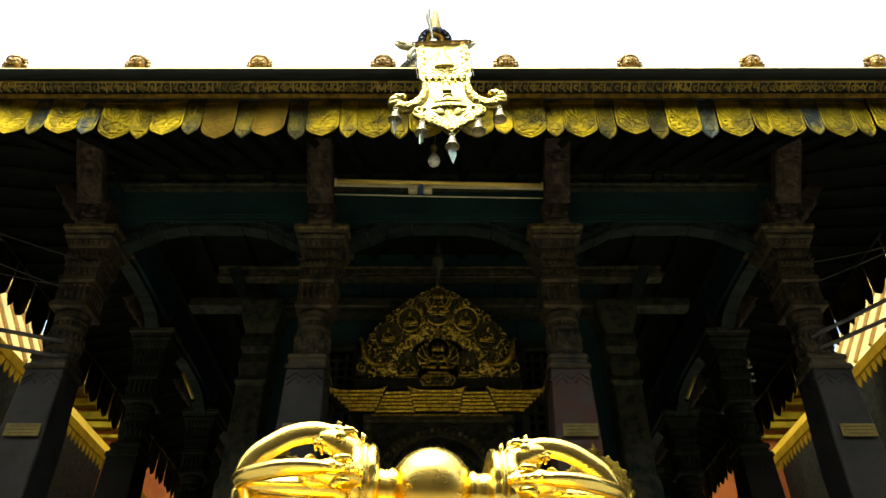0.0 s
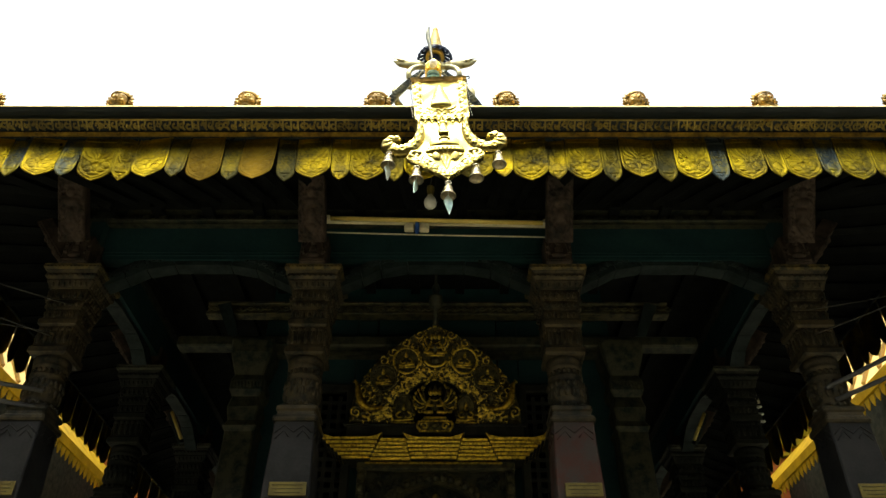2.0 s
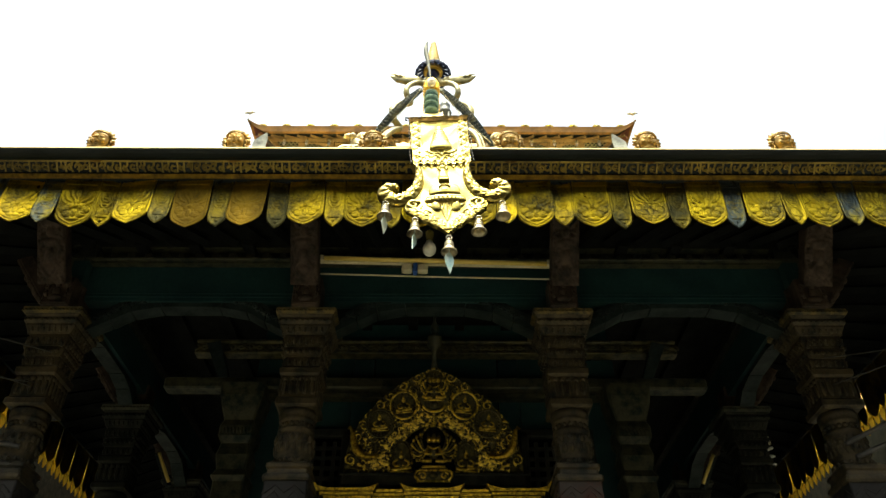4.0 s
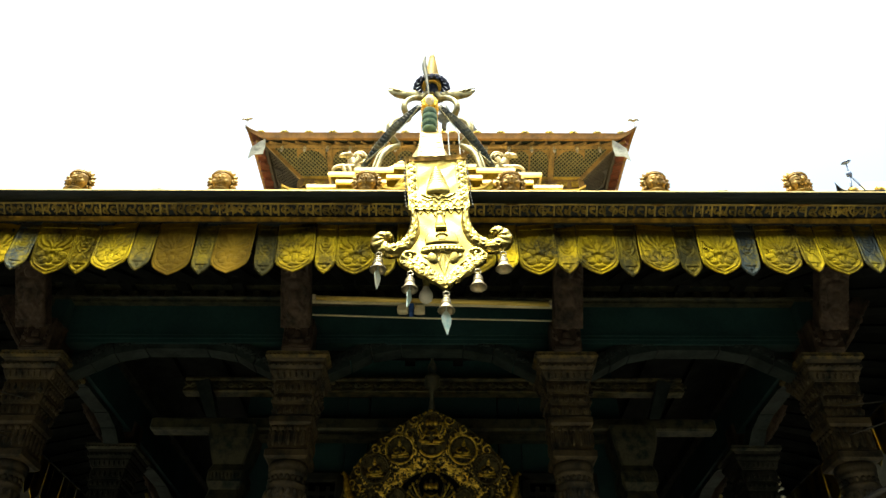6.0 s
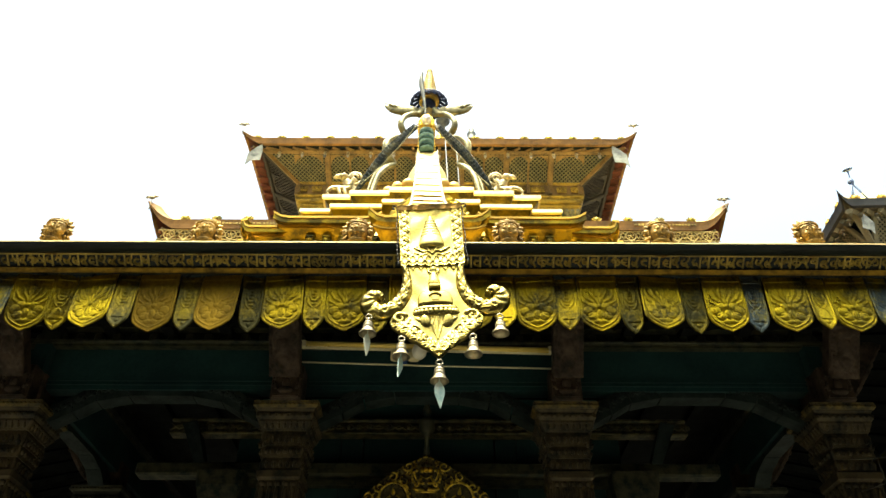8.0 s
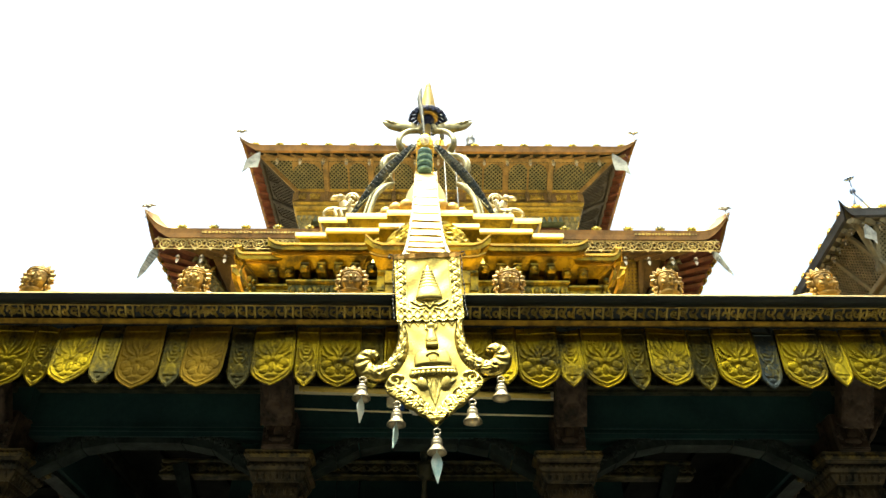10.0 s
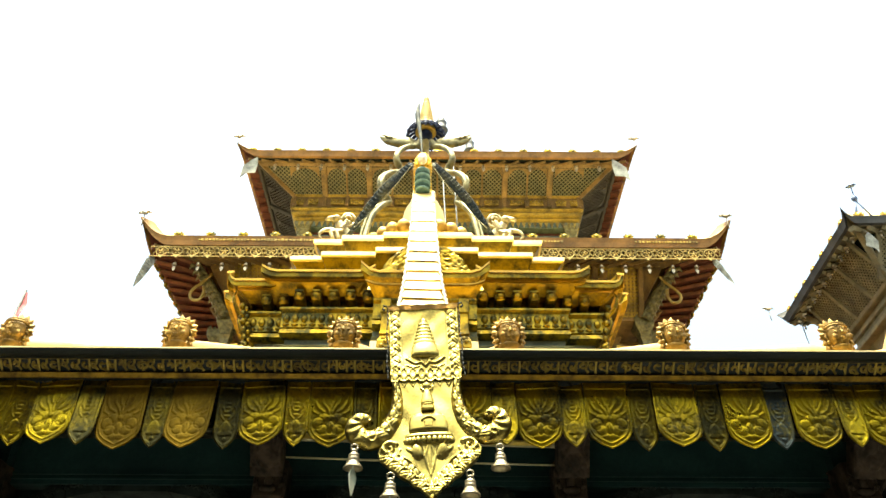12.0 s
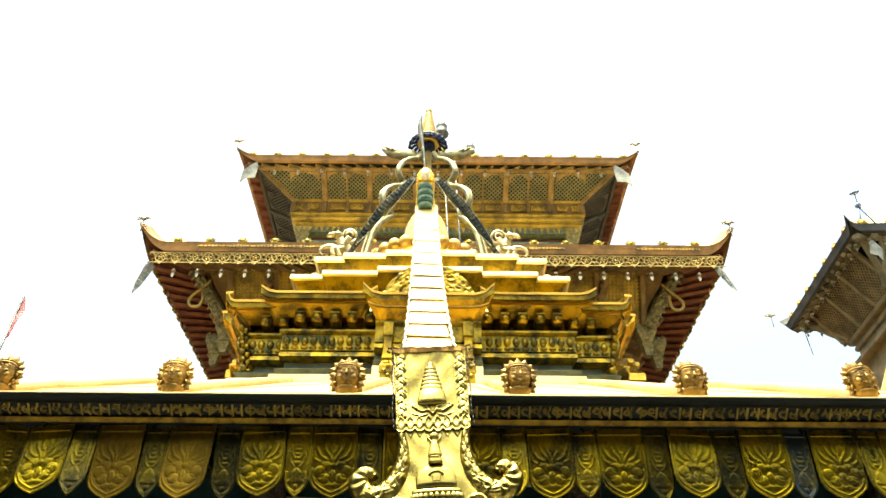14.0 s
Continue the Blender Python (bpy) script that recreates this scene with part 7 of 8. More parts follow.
s.sweep([(bx, by - 0.095, 7.470), (bx, by - 0.130, 7.445), (bx, by - 0.136, 7.410)], [0.026, 0.018, 0.004], 10, slot=3)
for sx in (-1, 1):
    s.ball(bx + sx * 0.044, by - 0.045, 7.520, 0.010, 0.010, 0.010, 8, 6)
    for i in range(12):
        s.ball(bx + sx * (0.072 + 0.004 * math.sin(i)), by - 0.01 + 0.012 * (8 - i), 7.225 + 0.024 * i, 0.009, 0.011, 0.013, 7, 5)
# tall crest blade that rises behind the head
s.sweep(*eased([(bx - 0.012, by + 0.02, 7.53), (bx - 0.020, by + 0.12, 7.82), (bx - 0.048, by + 0.24, 8.18), (bx - 0.078, by + 0.34, 8.50), (bx - 0.066, by + 0.41, 8.75)], [0.010, 0.012, 0.024, 0.036, 0.008], 5), 8, wide=0.75, slot=4)
tagged(part("bird_statue", s, [GOLD, NECK, NECKDARK, FACE, NAGA]), "gilt bird statue with banded teal breast above the strip", "statue")

# ======== the great pagoda behind ========
EAVE_T = (-1, -0.99, -0.975, -0.96, -0.94, -0.92, -0.88, -0.5, 0, 0.5, 0.88, 0.92, 0.94, 0.96, 0.975, 0.99)


def eave_ring(h, z, up, dz, out=0.0):
    """Closed loop of eave points with the corners drawn up."""
    pts = []
    for k in range(4):
        c, d = ((1, 0), (0, 1), (-1, 0), (0, -1))[k]
        for t in EAVE_T:
            e = max(0, (abs(t) - 0.92) / 0.08)
            lift = up * e ** 2.4
            push = 1 + out * e * e
            x, y = t * h * push, -h * push
            pts.append((x * c - y * d, x * d + y * c, z + dz * (1 - 0.55 * min(1, e) ** 1.5) + lift))
    return pts


def roof_tier(th, h, z, fas, up, gal, apex, soffit_front, soffit_side, rim, out=0.02, raft=None, thick=0.07, side_raft=None):
    """Eave board, soffit with rafters, hipped sheet, and the slanting gallery below. gal: (half width, height) from the top down."""
    s = Solid().loft([eave_ring(h - 0.10, z, up, -fas, out), eave_ring(h - 0.02, z, up, -fas * 0.95, out), eave_ring(h, z, up, -fas * 0.5, out), eave_ring(h + 0.03, z, up, -0.02, out), eave_ring(h, z, up, 0.0, out), eave_ring(h - 0.2, z, up, 0.02, out)], caps=False)
    part("eave_board", s, rim, th, "curved eave board")
    s = Solid().loft([eave_ring(h - 0.2, z, up, 0.02, out), eave_ring(h * 0.55, z + (apex - z) * 0.42, 0, 0), eave_ring(0.3, apex, 0, 0)], caps=False)
    part("roof_sheet", s, PALE, th)
    g0, gz = gal[0]
    a, b = eave_ring(h - 0.10, z, up, -fas, out), eave_ring(g0, gz, 0, 0)
    for k in range(4):
        i0, n = k * len(EAVE_T), len(a)
        s = Solid().loft([[a[(i0 + i) % n] for i in range(len(EAVE_T) + 1)], [b[(i0 + i) % n] for i in range(len(EAVE_T) + 1)]], caps=False, closed=False)
        part("soffit", s, soffit_front if k in (0, 2) else soffit_side, th, "boarded underside")
    for k in range(4):
        n = int(h / 0.36)
        for i in range(-n, n + 1):
            x = i * h / (n + 0.5)
            xi = x * (g0 / h)
            s = Solid().sweep([(x, -(h - 0.12), z - fas - 0.045 + up * max(0, (abs(x) / h - 0.92) / 0.08) ** 2.4 * 0.8), (xi, -g0, gz - 0.06)], thick, 4, smooth=False)
            part("rafter", s, (raft or soffit_front) if k in (0, 2) else (side_raft or soffit_side), th, at=pose(0, 0, 0, 0, 0, 90 * k))


pagoda = thing("pagoda", pose(-0.022, 19.5, -0.22) @ Matrix.Diagonal((1.011, 1, 1.02, 1)), "tall tiered timber pagoda with gilt roofs and lattice galleries", "pagoda")
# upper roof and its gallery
# front soffit coloured near-black in place of the shade between rafters
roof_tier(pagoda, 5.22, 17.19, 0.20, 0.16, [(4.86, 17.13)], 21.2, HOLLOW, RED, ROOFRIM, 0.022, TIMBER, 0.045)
G_TOP, G_BOT = (4.86, 17.12), (3.97, 16.66)


def ring_part(name, levels, mat, label=""):
    s = Solid().loft([[(-h, -h, z), (h, -h, z), (h, h, z), (-h, h, z)] for h, z in levels])
    return part(name, s, mat, pagoda, label)


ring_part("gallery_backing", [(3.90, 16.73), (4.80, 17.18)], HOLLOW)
ring_part("panel_band", [(3.93, 16.66), (3.97, 16.62), (3.90, 16.30), (3.95, 16.26)], TIMBER, "brown timber panel band")
ring_part("gallery_sill", [(3.99, 16.71), (4.03, 16.68), (4.0, 16.63), (3.9, 16.62)], TIMBERGOLD)
ring_part("gilt_moulding", [(3.98, 16.27), (4.0, 16.22), (3.92, 16.18), (3.97, 16.10), (3.94, 16.05), (3.85, 16.02), (3.90, 15.95), (3.8, 15.9)], TIMBERGOLD, "gilt moulding")
ring_part("frieze", [(3.80, 15.92), (3.80, 15.72)], TEAL, "greenish carved frieze")
ring_part("upper_wall", [(3.55, 15.75), (3.55, 13.5)], RED, "red painted upper wall")
ring_part("wall_sill", [(3.72, 15.50), (3.74, 15.46), (3.74, 15.38), (3.6, 15.34)], TEAL)
for k in (0, 1, 3):
    r = pose(0, 0, 0, 0, 0, 90 * k)
    s = Solid()
    for i in range(50):
        s.prism([(-3.72 + 0.152 * i - 0.05, 15.86), (-3.72 + 0.152 * i + 0.05, 15.86), (-3.72 + 0.152 * i, 15.70)], -3.86, -3.80)
    part("drip_carving", s, TIMBERGOLD, pagoda, at=r, kind="stuff")
    for sx in (-1, 1):
        s = Solid().square([(0.09, 15.15), (0.10, 15.35), (0.15, 15.46), (0.12, 15.50), (0.19, 15.64), (0.16, 15.67), (0.23, 15.78), (0.24, 15.86)], at=(sx * 3.62, -3.62, 0), c=0.1)
        if k == 0:
            part("corner_bracket", s, LEGGOLD, pagoda, "greenish stepped bracket")
    # gallery posts, arched lattices and panels on the slope; side faces take the shade-dark copy
    slope = math.degrees(math.atan2(G_TOP[0] - G_BOT[0], G_TOP[1] - G_BOT[1]))
    plane = r @ pose(0, -G_BOT[0], G_BOT[1], slope, 0, 0)
    length = math.hypot(G_TOP[0] - G_BOT[0], G_TOP[1] - G_BOT[1])
    posts = (-3.08, -1.85, -0.61, 0.61, 1.85, 3.08)
    for x in posts:
        s = Solid().box(0, -0.02, length / 2, 0.16, 0.12, length, 0.015).box(0, -0.07, length * 0.25, 0.11, 0.05, 0.18, 0.01).box(0, -0.07, length * 0.7, 0.11, 0.05, 0.16, 0.01)
        part("gallery_post", s, SHADEDSIDE if k else TIMBER, pagoda, at=plane @ pose(x, 0, 0))
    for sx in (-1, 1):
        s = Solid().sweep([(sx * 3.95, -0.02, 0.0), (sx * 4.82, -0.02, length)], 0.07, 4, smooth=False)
        part("hip_post", s, SHADEDSIDE if k else TIMBER, pagoda, at=plane)
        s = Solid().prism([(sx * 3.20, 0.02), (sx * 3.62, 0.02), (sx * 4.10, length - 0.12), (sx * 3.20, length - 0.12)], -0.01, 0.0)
    part("top_rail", Solid().box(0, -0.03, length - 0.05, 9.5, 0.12, 0.12, 0.015), SHADEDSIDE if k else TIMBER, pagoda, at=plane)
    centres = [(-3.60, 0.78), (-2.465, 1.05), (-1.23, 1.06), (0, 1.04), (1.23, 1.06), (2.465, 1.05), (3.60, 0.78)]
    for x, w in centres:
        if w > 1:
            net = lattice(w, length - 0.16, 0.115, 0.026, 0.03, True)
            at_x = x
        else:
            at_x = math.copysign(3.98, x)
            net = lattice(1.62, length - 0.16, 0.115, 0.026, 0.03, True, (1 if x > 0 else -1, 0.40, 0.87 / length))
        part("lattice_window", net, SHADEDSIDE if k else LATTICE, pagoda, at=plane @ pose(at_x, 0.0, length / 2 - 0.02))
        s = Solid()
        hz = length - 0.14
        for sx in (-1, 1):
            for half_w, cx in (((w / 4, -w / 4), (w / 4, w / 4)) if w > 1 else ((w / 2, 0),)):
                poly = [(cx + sx * half_w, hz), (cx + sx * half_w, hz - 0.30), (cx + sx * half_w * 0.85, hz - 0.17), (cx + sx * half_w * 0.5, hz - 0.07), (cx, hz - 0.03), (cx, hz)]
                s.prism(poly, -0.04, -0.02)
        if w > 1:
            s.box(0, -0.03, hz / 2, 0.05, 0.05, hz, 0.008)
        part("arched_head", s, SHADEDSIDE if k else TIMBER, pagoda, at=plane @ pose(x, 0, 0))
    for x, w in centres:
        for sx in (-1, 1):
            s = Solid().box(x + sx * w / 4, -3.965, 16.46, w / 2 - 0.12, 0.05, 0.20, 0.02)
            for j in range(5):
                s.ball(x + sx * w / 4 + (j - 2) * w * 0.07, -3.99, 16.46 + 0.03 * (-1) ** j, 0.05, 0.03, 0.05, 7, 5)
            part("carved_panel", s, SHADEDSIDE if k else TIMBERGOLD, pagoda, at=r)
    for x in posts + (-3.9, 3.9, -2.465, 2.465, -1.23, 1.23, 0):
        part("panel_stud", Solid().box(x, -3.98, 16.46, 0.10, 0.09, 0.34, 0.01), TIMBER, pagoda, at=r)


def flame_solid(q=1.0):
    s = Solid()
    for j in range(5):
        a = radians(-60 + 30 * j)
        s.prism([(-0.035 * q, 0.03 * q), (0.035 * q, 0.03 * q), (0.025 * q, 0.10 * q), (0, 0.145 * q), (-0.025 * q, 0.10 * q)], -0.02 * q, 0.02 * q, m=pose(0, 0, 0.01, 0, math.degrees(a), 0))
    return s.ball(0, -0.01, 0.05 * q, 0.07 * q, 0.05 * q, 0.07 * q, 10, 7).box(0, 0, 0, 0.13 * q, 0.08 * q, 0.05 * q, 0.01)


def eave_row(th, solid, mat, name, h, z, step_x, count, sides, label=""):
    first = None
    for k in sides:
        for i in range(count):
            m = pose(0, 0, 0, 0, 0, 90 * k) @ pose((i - (count - 1) / 2) * step_x, -h, z)
            if first is None:
                first = part(name, solid, mat, th, label, at=m)
            else:
                again(first, th, m, name)


eave_row(pagoda, flame_solid(0.9), LANTERN, "flame_ornament", 5.18, 17.20, 0.66, 16, (0, 1, 3), "small gilt flame ornament")
pend = Solid().lathe([(0.010, 0.08), (0.035, 0.06), (0.05, 0.0), (0.04, -0.01)], 10).loft([[(-w, -0.006, -z), (w, -0.006, -z), (w, 0.006, -z), (-w, 0.006, -z)] for z, w in ((0.02, 0.008), (0.06, 0.04), (0.11, 0.028), (0.15, 0.004))])
eave_row(pagoda, pend, SILVER, "wind_bell", 4.95, 16.86, 0.62, 15, (0,), "small pale wind bell")

# middle roof: eave board, scrolled valance, gallery below
roof_tier(pagoda, 6.46, 13.32, 0.26, 0.42, [(5.42, 13.34)], 15.2, TIMBER, RED, ROOFRIM, 0.022, None, 0.06, REDTIMBER)
eave_row(pagoda, Solid().box(0, 0, 0, 0.20, 0.05, 0.11, 0.015).ball(0, -0.03, 0, 0.05, 0.02, 0.04, 6, 5), AGED, "edge_plate", 6.44, 13.10, 0.40, 29, (1, 3), "small gilt plate on the eave edge")
s0 = Solid()
unit = 0.345
for i in range(36):
    x = (i - 17.5) * unit
    for rr, cx in ((0.115, 0), (0.065, 0.172)):
        s0.loft([[(x + cx + rr * math.cos(b) * (1 + 0.10 * q), -0.012 * w, -0.13 + rr * math.sin(b) * (1 + 0.10 * q)) for b in [2 * math.pi * j / 14 for j in range(15)]] for q, w in ((-1, 1), (1, 1), (1, -1), (-1, -1), (-1, 1))], caps=False)
    for k in range(5):
        a = radians(90 + 72 * k)
        s0.ball(x + 0.06 * math.cos(a), 0, -0.13 + 0.06 * math.sin(a), 0.028, 0.014, 0.028, 6, 4)
    s0.ball(x, 0, -0.13, 0.035, 0.02, 0.035, 7, 5)
    for sx in (-1, 1):
        s0.sweep([(x + sx * 0.17, 0, -0.02), (x + sx * 0.12, 0, -0.10), (x + sx * 0.172, 0, -0.20), (x + sx * 0.15, 0, -0.26)], 0.018, 5)
    s0.prism([(x - 0.05, -0.25), (x + 0.05, -0.25), (x, -0.32)], -0.012, 0.012)
s0.box(0, 0, -0.01, 12.6, 0.03, 0.03)
s0.box(0, 0, -0.265, 12.6, 0.02, 0.02)
for k in (0, 1, 3):
    if k == 0:
        part("scroll_valance", s0, SCROLL, pagoda, "pale pierced scroll valance", at=pose(0, 0, 0, 0, 0, 90 * k) @ pose(0, -6.40, 13.06), kind="stuff")
    s = Solid()
    x = -5.8
    rr = random.Random(3 + k)
    while x < 5.8:
        w = rr.uniform(0.05, 0.12)
        if math.sin(x * 1.3) > -0.55:
            s.box(x, -6.475, 13.20, w * 0.5, 0.02, 0.07 * rr.uniform(0.5, 1))
        x += w * 0.5 + 0.03
    part("writing", s, TIMBERGOLD, pagoda, at=pose(0, 0, 0, 0, 0, 90 * k), kind="stuff")
eave_row(pagoda, flame_solid(0.95), LANTERN, "flame_ornament", 6.42, 13.33, 0.72, 17, (0, 1, 3), "small gilt flame ornament")
# gilt drops along the lower edge of the side eaves
drop = Solid().lathe([(0.004, -0.07), (0.034, -0.045), (0.042, -0.01), (0.03, 0.03), (0.012, 0.06)], 8)
eave_row(pagoda, drop, LANTERN, "edge_drop", 6.38, 13.03, 0.30, 40, (1, 3), "small gilt drop under the eave")
eave_row(pagoda, pend, SILVER, "wind_bell", 6.3, 12.62, 0.52, 23, (0,), "small pale wind bell")
ring_part("middle_backing", [(4.66, 12.26), (5.32, 13.34)], TIMBER)
ring_part("middle_wall", [(4.15, 12.2), (4.15, 8.0)], TIMBER, "brown timber wall")
ring_part("ledge", [(4.55, 12.14), (4.82, 12.18), (4.84, 12.24), (4.5, 12.27)], TIMBER)
ring_part("lower_band", [(4.30, 12.14), (4.36, 12.0), (4.28, 11.9), (4.45, 11.72), (4.5, 11.66), (4.4, 11.62)], TIMBER)
ring_part("bead_band", [(4.42, 11.62), (4.52, 11.55), (4.52, 11.38), (4.4, 11.34)], TIMBERGOLD)
ring_part("base_band", [(4.6, 11.2), (4.66, 11.12), (4.66, 10.95), (4.5, 10.9)], GOLD)
slope2 = math.degrees(math.atan2(0.62, 1.08))
for k in (0, 1, 3):
    r = pose(0, 0, 0, 0, 0, 90 * k)
    plane = r @ pose(0, -4.80, 12.26, slope2, 0, 0)
    for i in range(9):
        x = -4.24 + 1.06 * i
        part("lattice_window", lattice(0.92, 1.16, 0.085, 0.046, 0.03), TIMBERGOLD, pagoda, at=plane @ pose(x, 0, 0.62))
        part("gallery_post", Solid().box(x - 0.53, -0.03, 0.62, 0.13, 0.12, 1.24, 0.02), TIMBER, pagoda, at=plane)
    part("gallery_post", Solid().box(4.77, -0.03, 0.62, 0.13, 0.12, 1.24, 0.02), TIMBER, pagoda, at=plane)
    for x in (-3.71, -2.65, -1.59, -0.53, 0.53, 1.59, 2.65, 3.71):
        s = Solid().sweep([(x, -4.84, 12.24), (x * 1.02, -5.12, 12.62), (x * 1.05, -5.56, 13.06)], [0.09, 0.10, 0.07], 8)
        for j in range(4):
            s.ball(x * (1.0 + 0.012 * j), -4.94 - 0.16 * j, 12.36 + 0.19 * j, 0.11, 0.08, 0.11, 8, 6)
        part("strut", s, TIMBER, pagoda, "carved leaning strut", at=r)
        s = Solid().square([(0.07, 11.45), (0.10, 11.62), (0.22, 11.86), (0.24, 11.92), (0.24, 12.02)], at=(x, -4.62, 0), c=0.1)
        for a in (-1, 1):
            s.prism([(x + a * 0.24, 12.0), (x + a * 0.16, 12.0), (x + a * 0.24, 12.12)], -4.86, -4.4)
        part("cup_bracket", s, TIMBER, pagoda, "stepped cup bracket", at=r)
    s = Solid()
    for i in range(30):
        s.box(-4.4 + 0.303 * i, -4.56, 11.45, 0.14, 0.14, 0.12, 0.02)
    part("bead_blocks", s, GOLD, pagoda, at=r, kind="stuff")
for sx in (-1, 1):
    s = Solid().sweep([(sx * 4.86, -4.86, 12.2), (sx * 5.1, -5.1, 12.6), (sx * 5.5, -5.5, 13.12)], [0.13, 0.15, 0.10], 8)
    for bx_, by_, bz_ in ((4.82, -4.62, 12.22), (5.18, -4.05, 12.20)):
        s2 = Solid().square([(0.07, -0.66), (0.10, -0.50), (0.14, -0.42), (0.11, -0.38), (0.15, -0.28), (0.21, -0.16), (0.23, -0.07), (0.23, 0.0), (0.20, 0.01)], c=0.08)
        # a row of pointed teeth on each side of the cup
        for k in range(4):
            for j in range(4):
                x = -0.165 + 0.11 * j
                s2.prism([(x - 0.055, 0.0), (x + 0.055, 0.0), (x + 0.012, 0.12 if j in (0, 3) else 0.085), (x - 0.012, 0.12 if j in (0, 3) else 0.085)], -0.23, -0.20, m=pose(0, 0, 0, 0, 0, 90 * k))
            s2.box(0, -0.16, -0.29, 0.10, 0.03, 0.05, 0.01, m=pose(0, 0, 0, 0, 0, 90 * k))
        part("cup_bracket", s2, LEGGOLD, pagoda, "grey-green toothed cup bracket", at=pose(sx * bx_, by_, bz_))
    for j in range(9):
        t = j / 8
        x, z = 4.88 + 0.60 * t, 12.24 + 0.84 * t
        for a in (-1, 1):
            s.sweep([(sx * x, -x - 0.06, z), (sx * (x + 0.04 + 0.10 * a), -x - 0.12, z + 0.04), (sx * (x + 0.02 + 0.17 * a), -x - 0.08, z - 0.05)], [0.05, 0.06, 0.012], 6)
        s.ball(sx * x, -x - 0.10, z, 0.07, 0.07, 0.09, 8, 6)
    part("corner_strut", s, LEGGOLD, pagoda, "carved leaning corner strut")
    q = [(5.18, -5.42, 13.0), (5.30, -5.46, 12.78), (5.46, -5.52, 12.55), (5.52, -5.55, 12.36), (5.44, -5.55, 12.22), (5.30, -5.52, 12.24), (5.24, -5.50, 12.42), (5.28, -5.46, 12.62)]
    part("curled_horn", Solid().sweep(eased_line([(sx * x, y, z) for x, y, z in q]), 0.035, 8), SCROLL, pagoda, "pale curled horn")
# pinnacles
s = Solid().lathe([(0.5, 21.0), (0.55, 21.6), (0.3, 21.9), (0.16, 22.2), (0.2, 22.5), (0.12, 22.7)], 16)
part("pinnacle_base", s, GOLD, pagoda)


def pinnacle(x, y, z, q):
    s = Solid().lathe([(0.10 * q, -0.5), (0.12 * q, 0), (0.30 * q, 0.05), (0.33 * q, 0.12), (0.26 * q, 0.2), (0.24 * q, 0.42), (0.27 * q, 0.48), (0.18 * q, 0.56), (0.16 * q, 0.70), (0.07 * q, 0.80), (0.05 * q, 0.95), (0.01, 1.08)], 16)
    part("pinnacle", s, BRONZE, pagoda, "grey bell-shaped pinnacle", at=pose(x, y, z))


pinnacle(0.09, -0.5, 22.75, 0.8)
pinnacle(1.12, -0.5, 21.72, 0.62)
part("pinnacle_stem", Solid().sweep([(1.12, -0.5, 20.6), (1.12, -0.5, 21.4)], 0.05, 6), SILVER, pagoda)


def pennant(th, m, l, w):
    if w > 0.12:
        s = Solid().prism([(0, 0), (w * 0.55, -0.22 * l), (w, -0.45 * l), (w * 0.95, -l), (w * 0.55, -0.78 * l), (-w * 0.25, -0.72 * l), (-w * 0.2, -0.3 * l)], -0.008, 0.008)
        s.box(w * 0.35, -0.010, -0.5 * l, w * 0.5, 0.006, l * 0.10)
    else:
        s = Solid().loft([[(-ww, 0.004 * math.sin(4 * t), -l * t), (ww, 0.01 + 0.004 * math.sin(4 * t), -l * t), (ww, 0.016, -l * t), (-ww, 0.012, -l * t)] for t, ww in ((0, w * 0.25), (0.18, w), (0.5, w * 0.8), (0.75, w * 0.6), (1, 0.01))])
        for i in range(7):
            s.box(0, -0.004, -l * (0.2 + 0.09 * i), w * 1.4, 0.012, 0.012)
    part("pennant", s, CLOTH, th, "pale hanging metal pennant", at=m)


pennant(pagoda, pose(-4.78, -5.15, 17.02, 0, 6, 0) @ Matrix.Diagonal((-1, 1, 1, 1)), 0.80, 0.30)
pennant(pagoda, pose(4.66, -5.15, 17.02, 0, -8, 0), 0.86, 0.30)
pennant(pagoda, pose(-6.2, -6.35, 12.85, 0, 14, 40), 0.95, 0.10)
pennant(pagoda, pose(6.1, -6.35, 12.85, 0, -22, -60), 0.95, 0.07)


def tip_bird(x, y, z, label="small grey metal bird ornament on a roof corner"):
    s = Solid().ball(0, 0, 0.06, 0.075, 0.042, 0.038, 8, 6).ball(0.068, -0.02, 0.092, 0.028, 0.028, 0.028, 8, 6).sweep([(0, 0, -0.3), (0, 0, 0.05)], 0.012, 5)
    s.sweep([(0.088, -0.02, 0.092), (0.125, -0.02, 0.084)], [0.010, 0.002], 5).sweep([(-0.06, 0, 0.06), (-0.15, 0, 0.045)], [0.022, 0.010], 5, wide=1.6)
    for sx in (-1, 1):
        s.sweep([(0, 0, 0.08), (sx * 0.075, 0.01, 0.105), (sx * 0.16, 0.02, 0.095)], [0.024, 0.024, 0.006], 6, wide=1.6)
    tagged(part("bird_ornament", s, SILVER, at=pose(x, y, z)), label, "ornament", "bird ornaments")


for x, y, z in ((-5.38, 14.1, 17.58), (5.31, 14.1, 17.58), (-6.66, 12.9, 13.84), (6.60, 12.9, 13.84)):
    tip_bird(x, y, z)

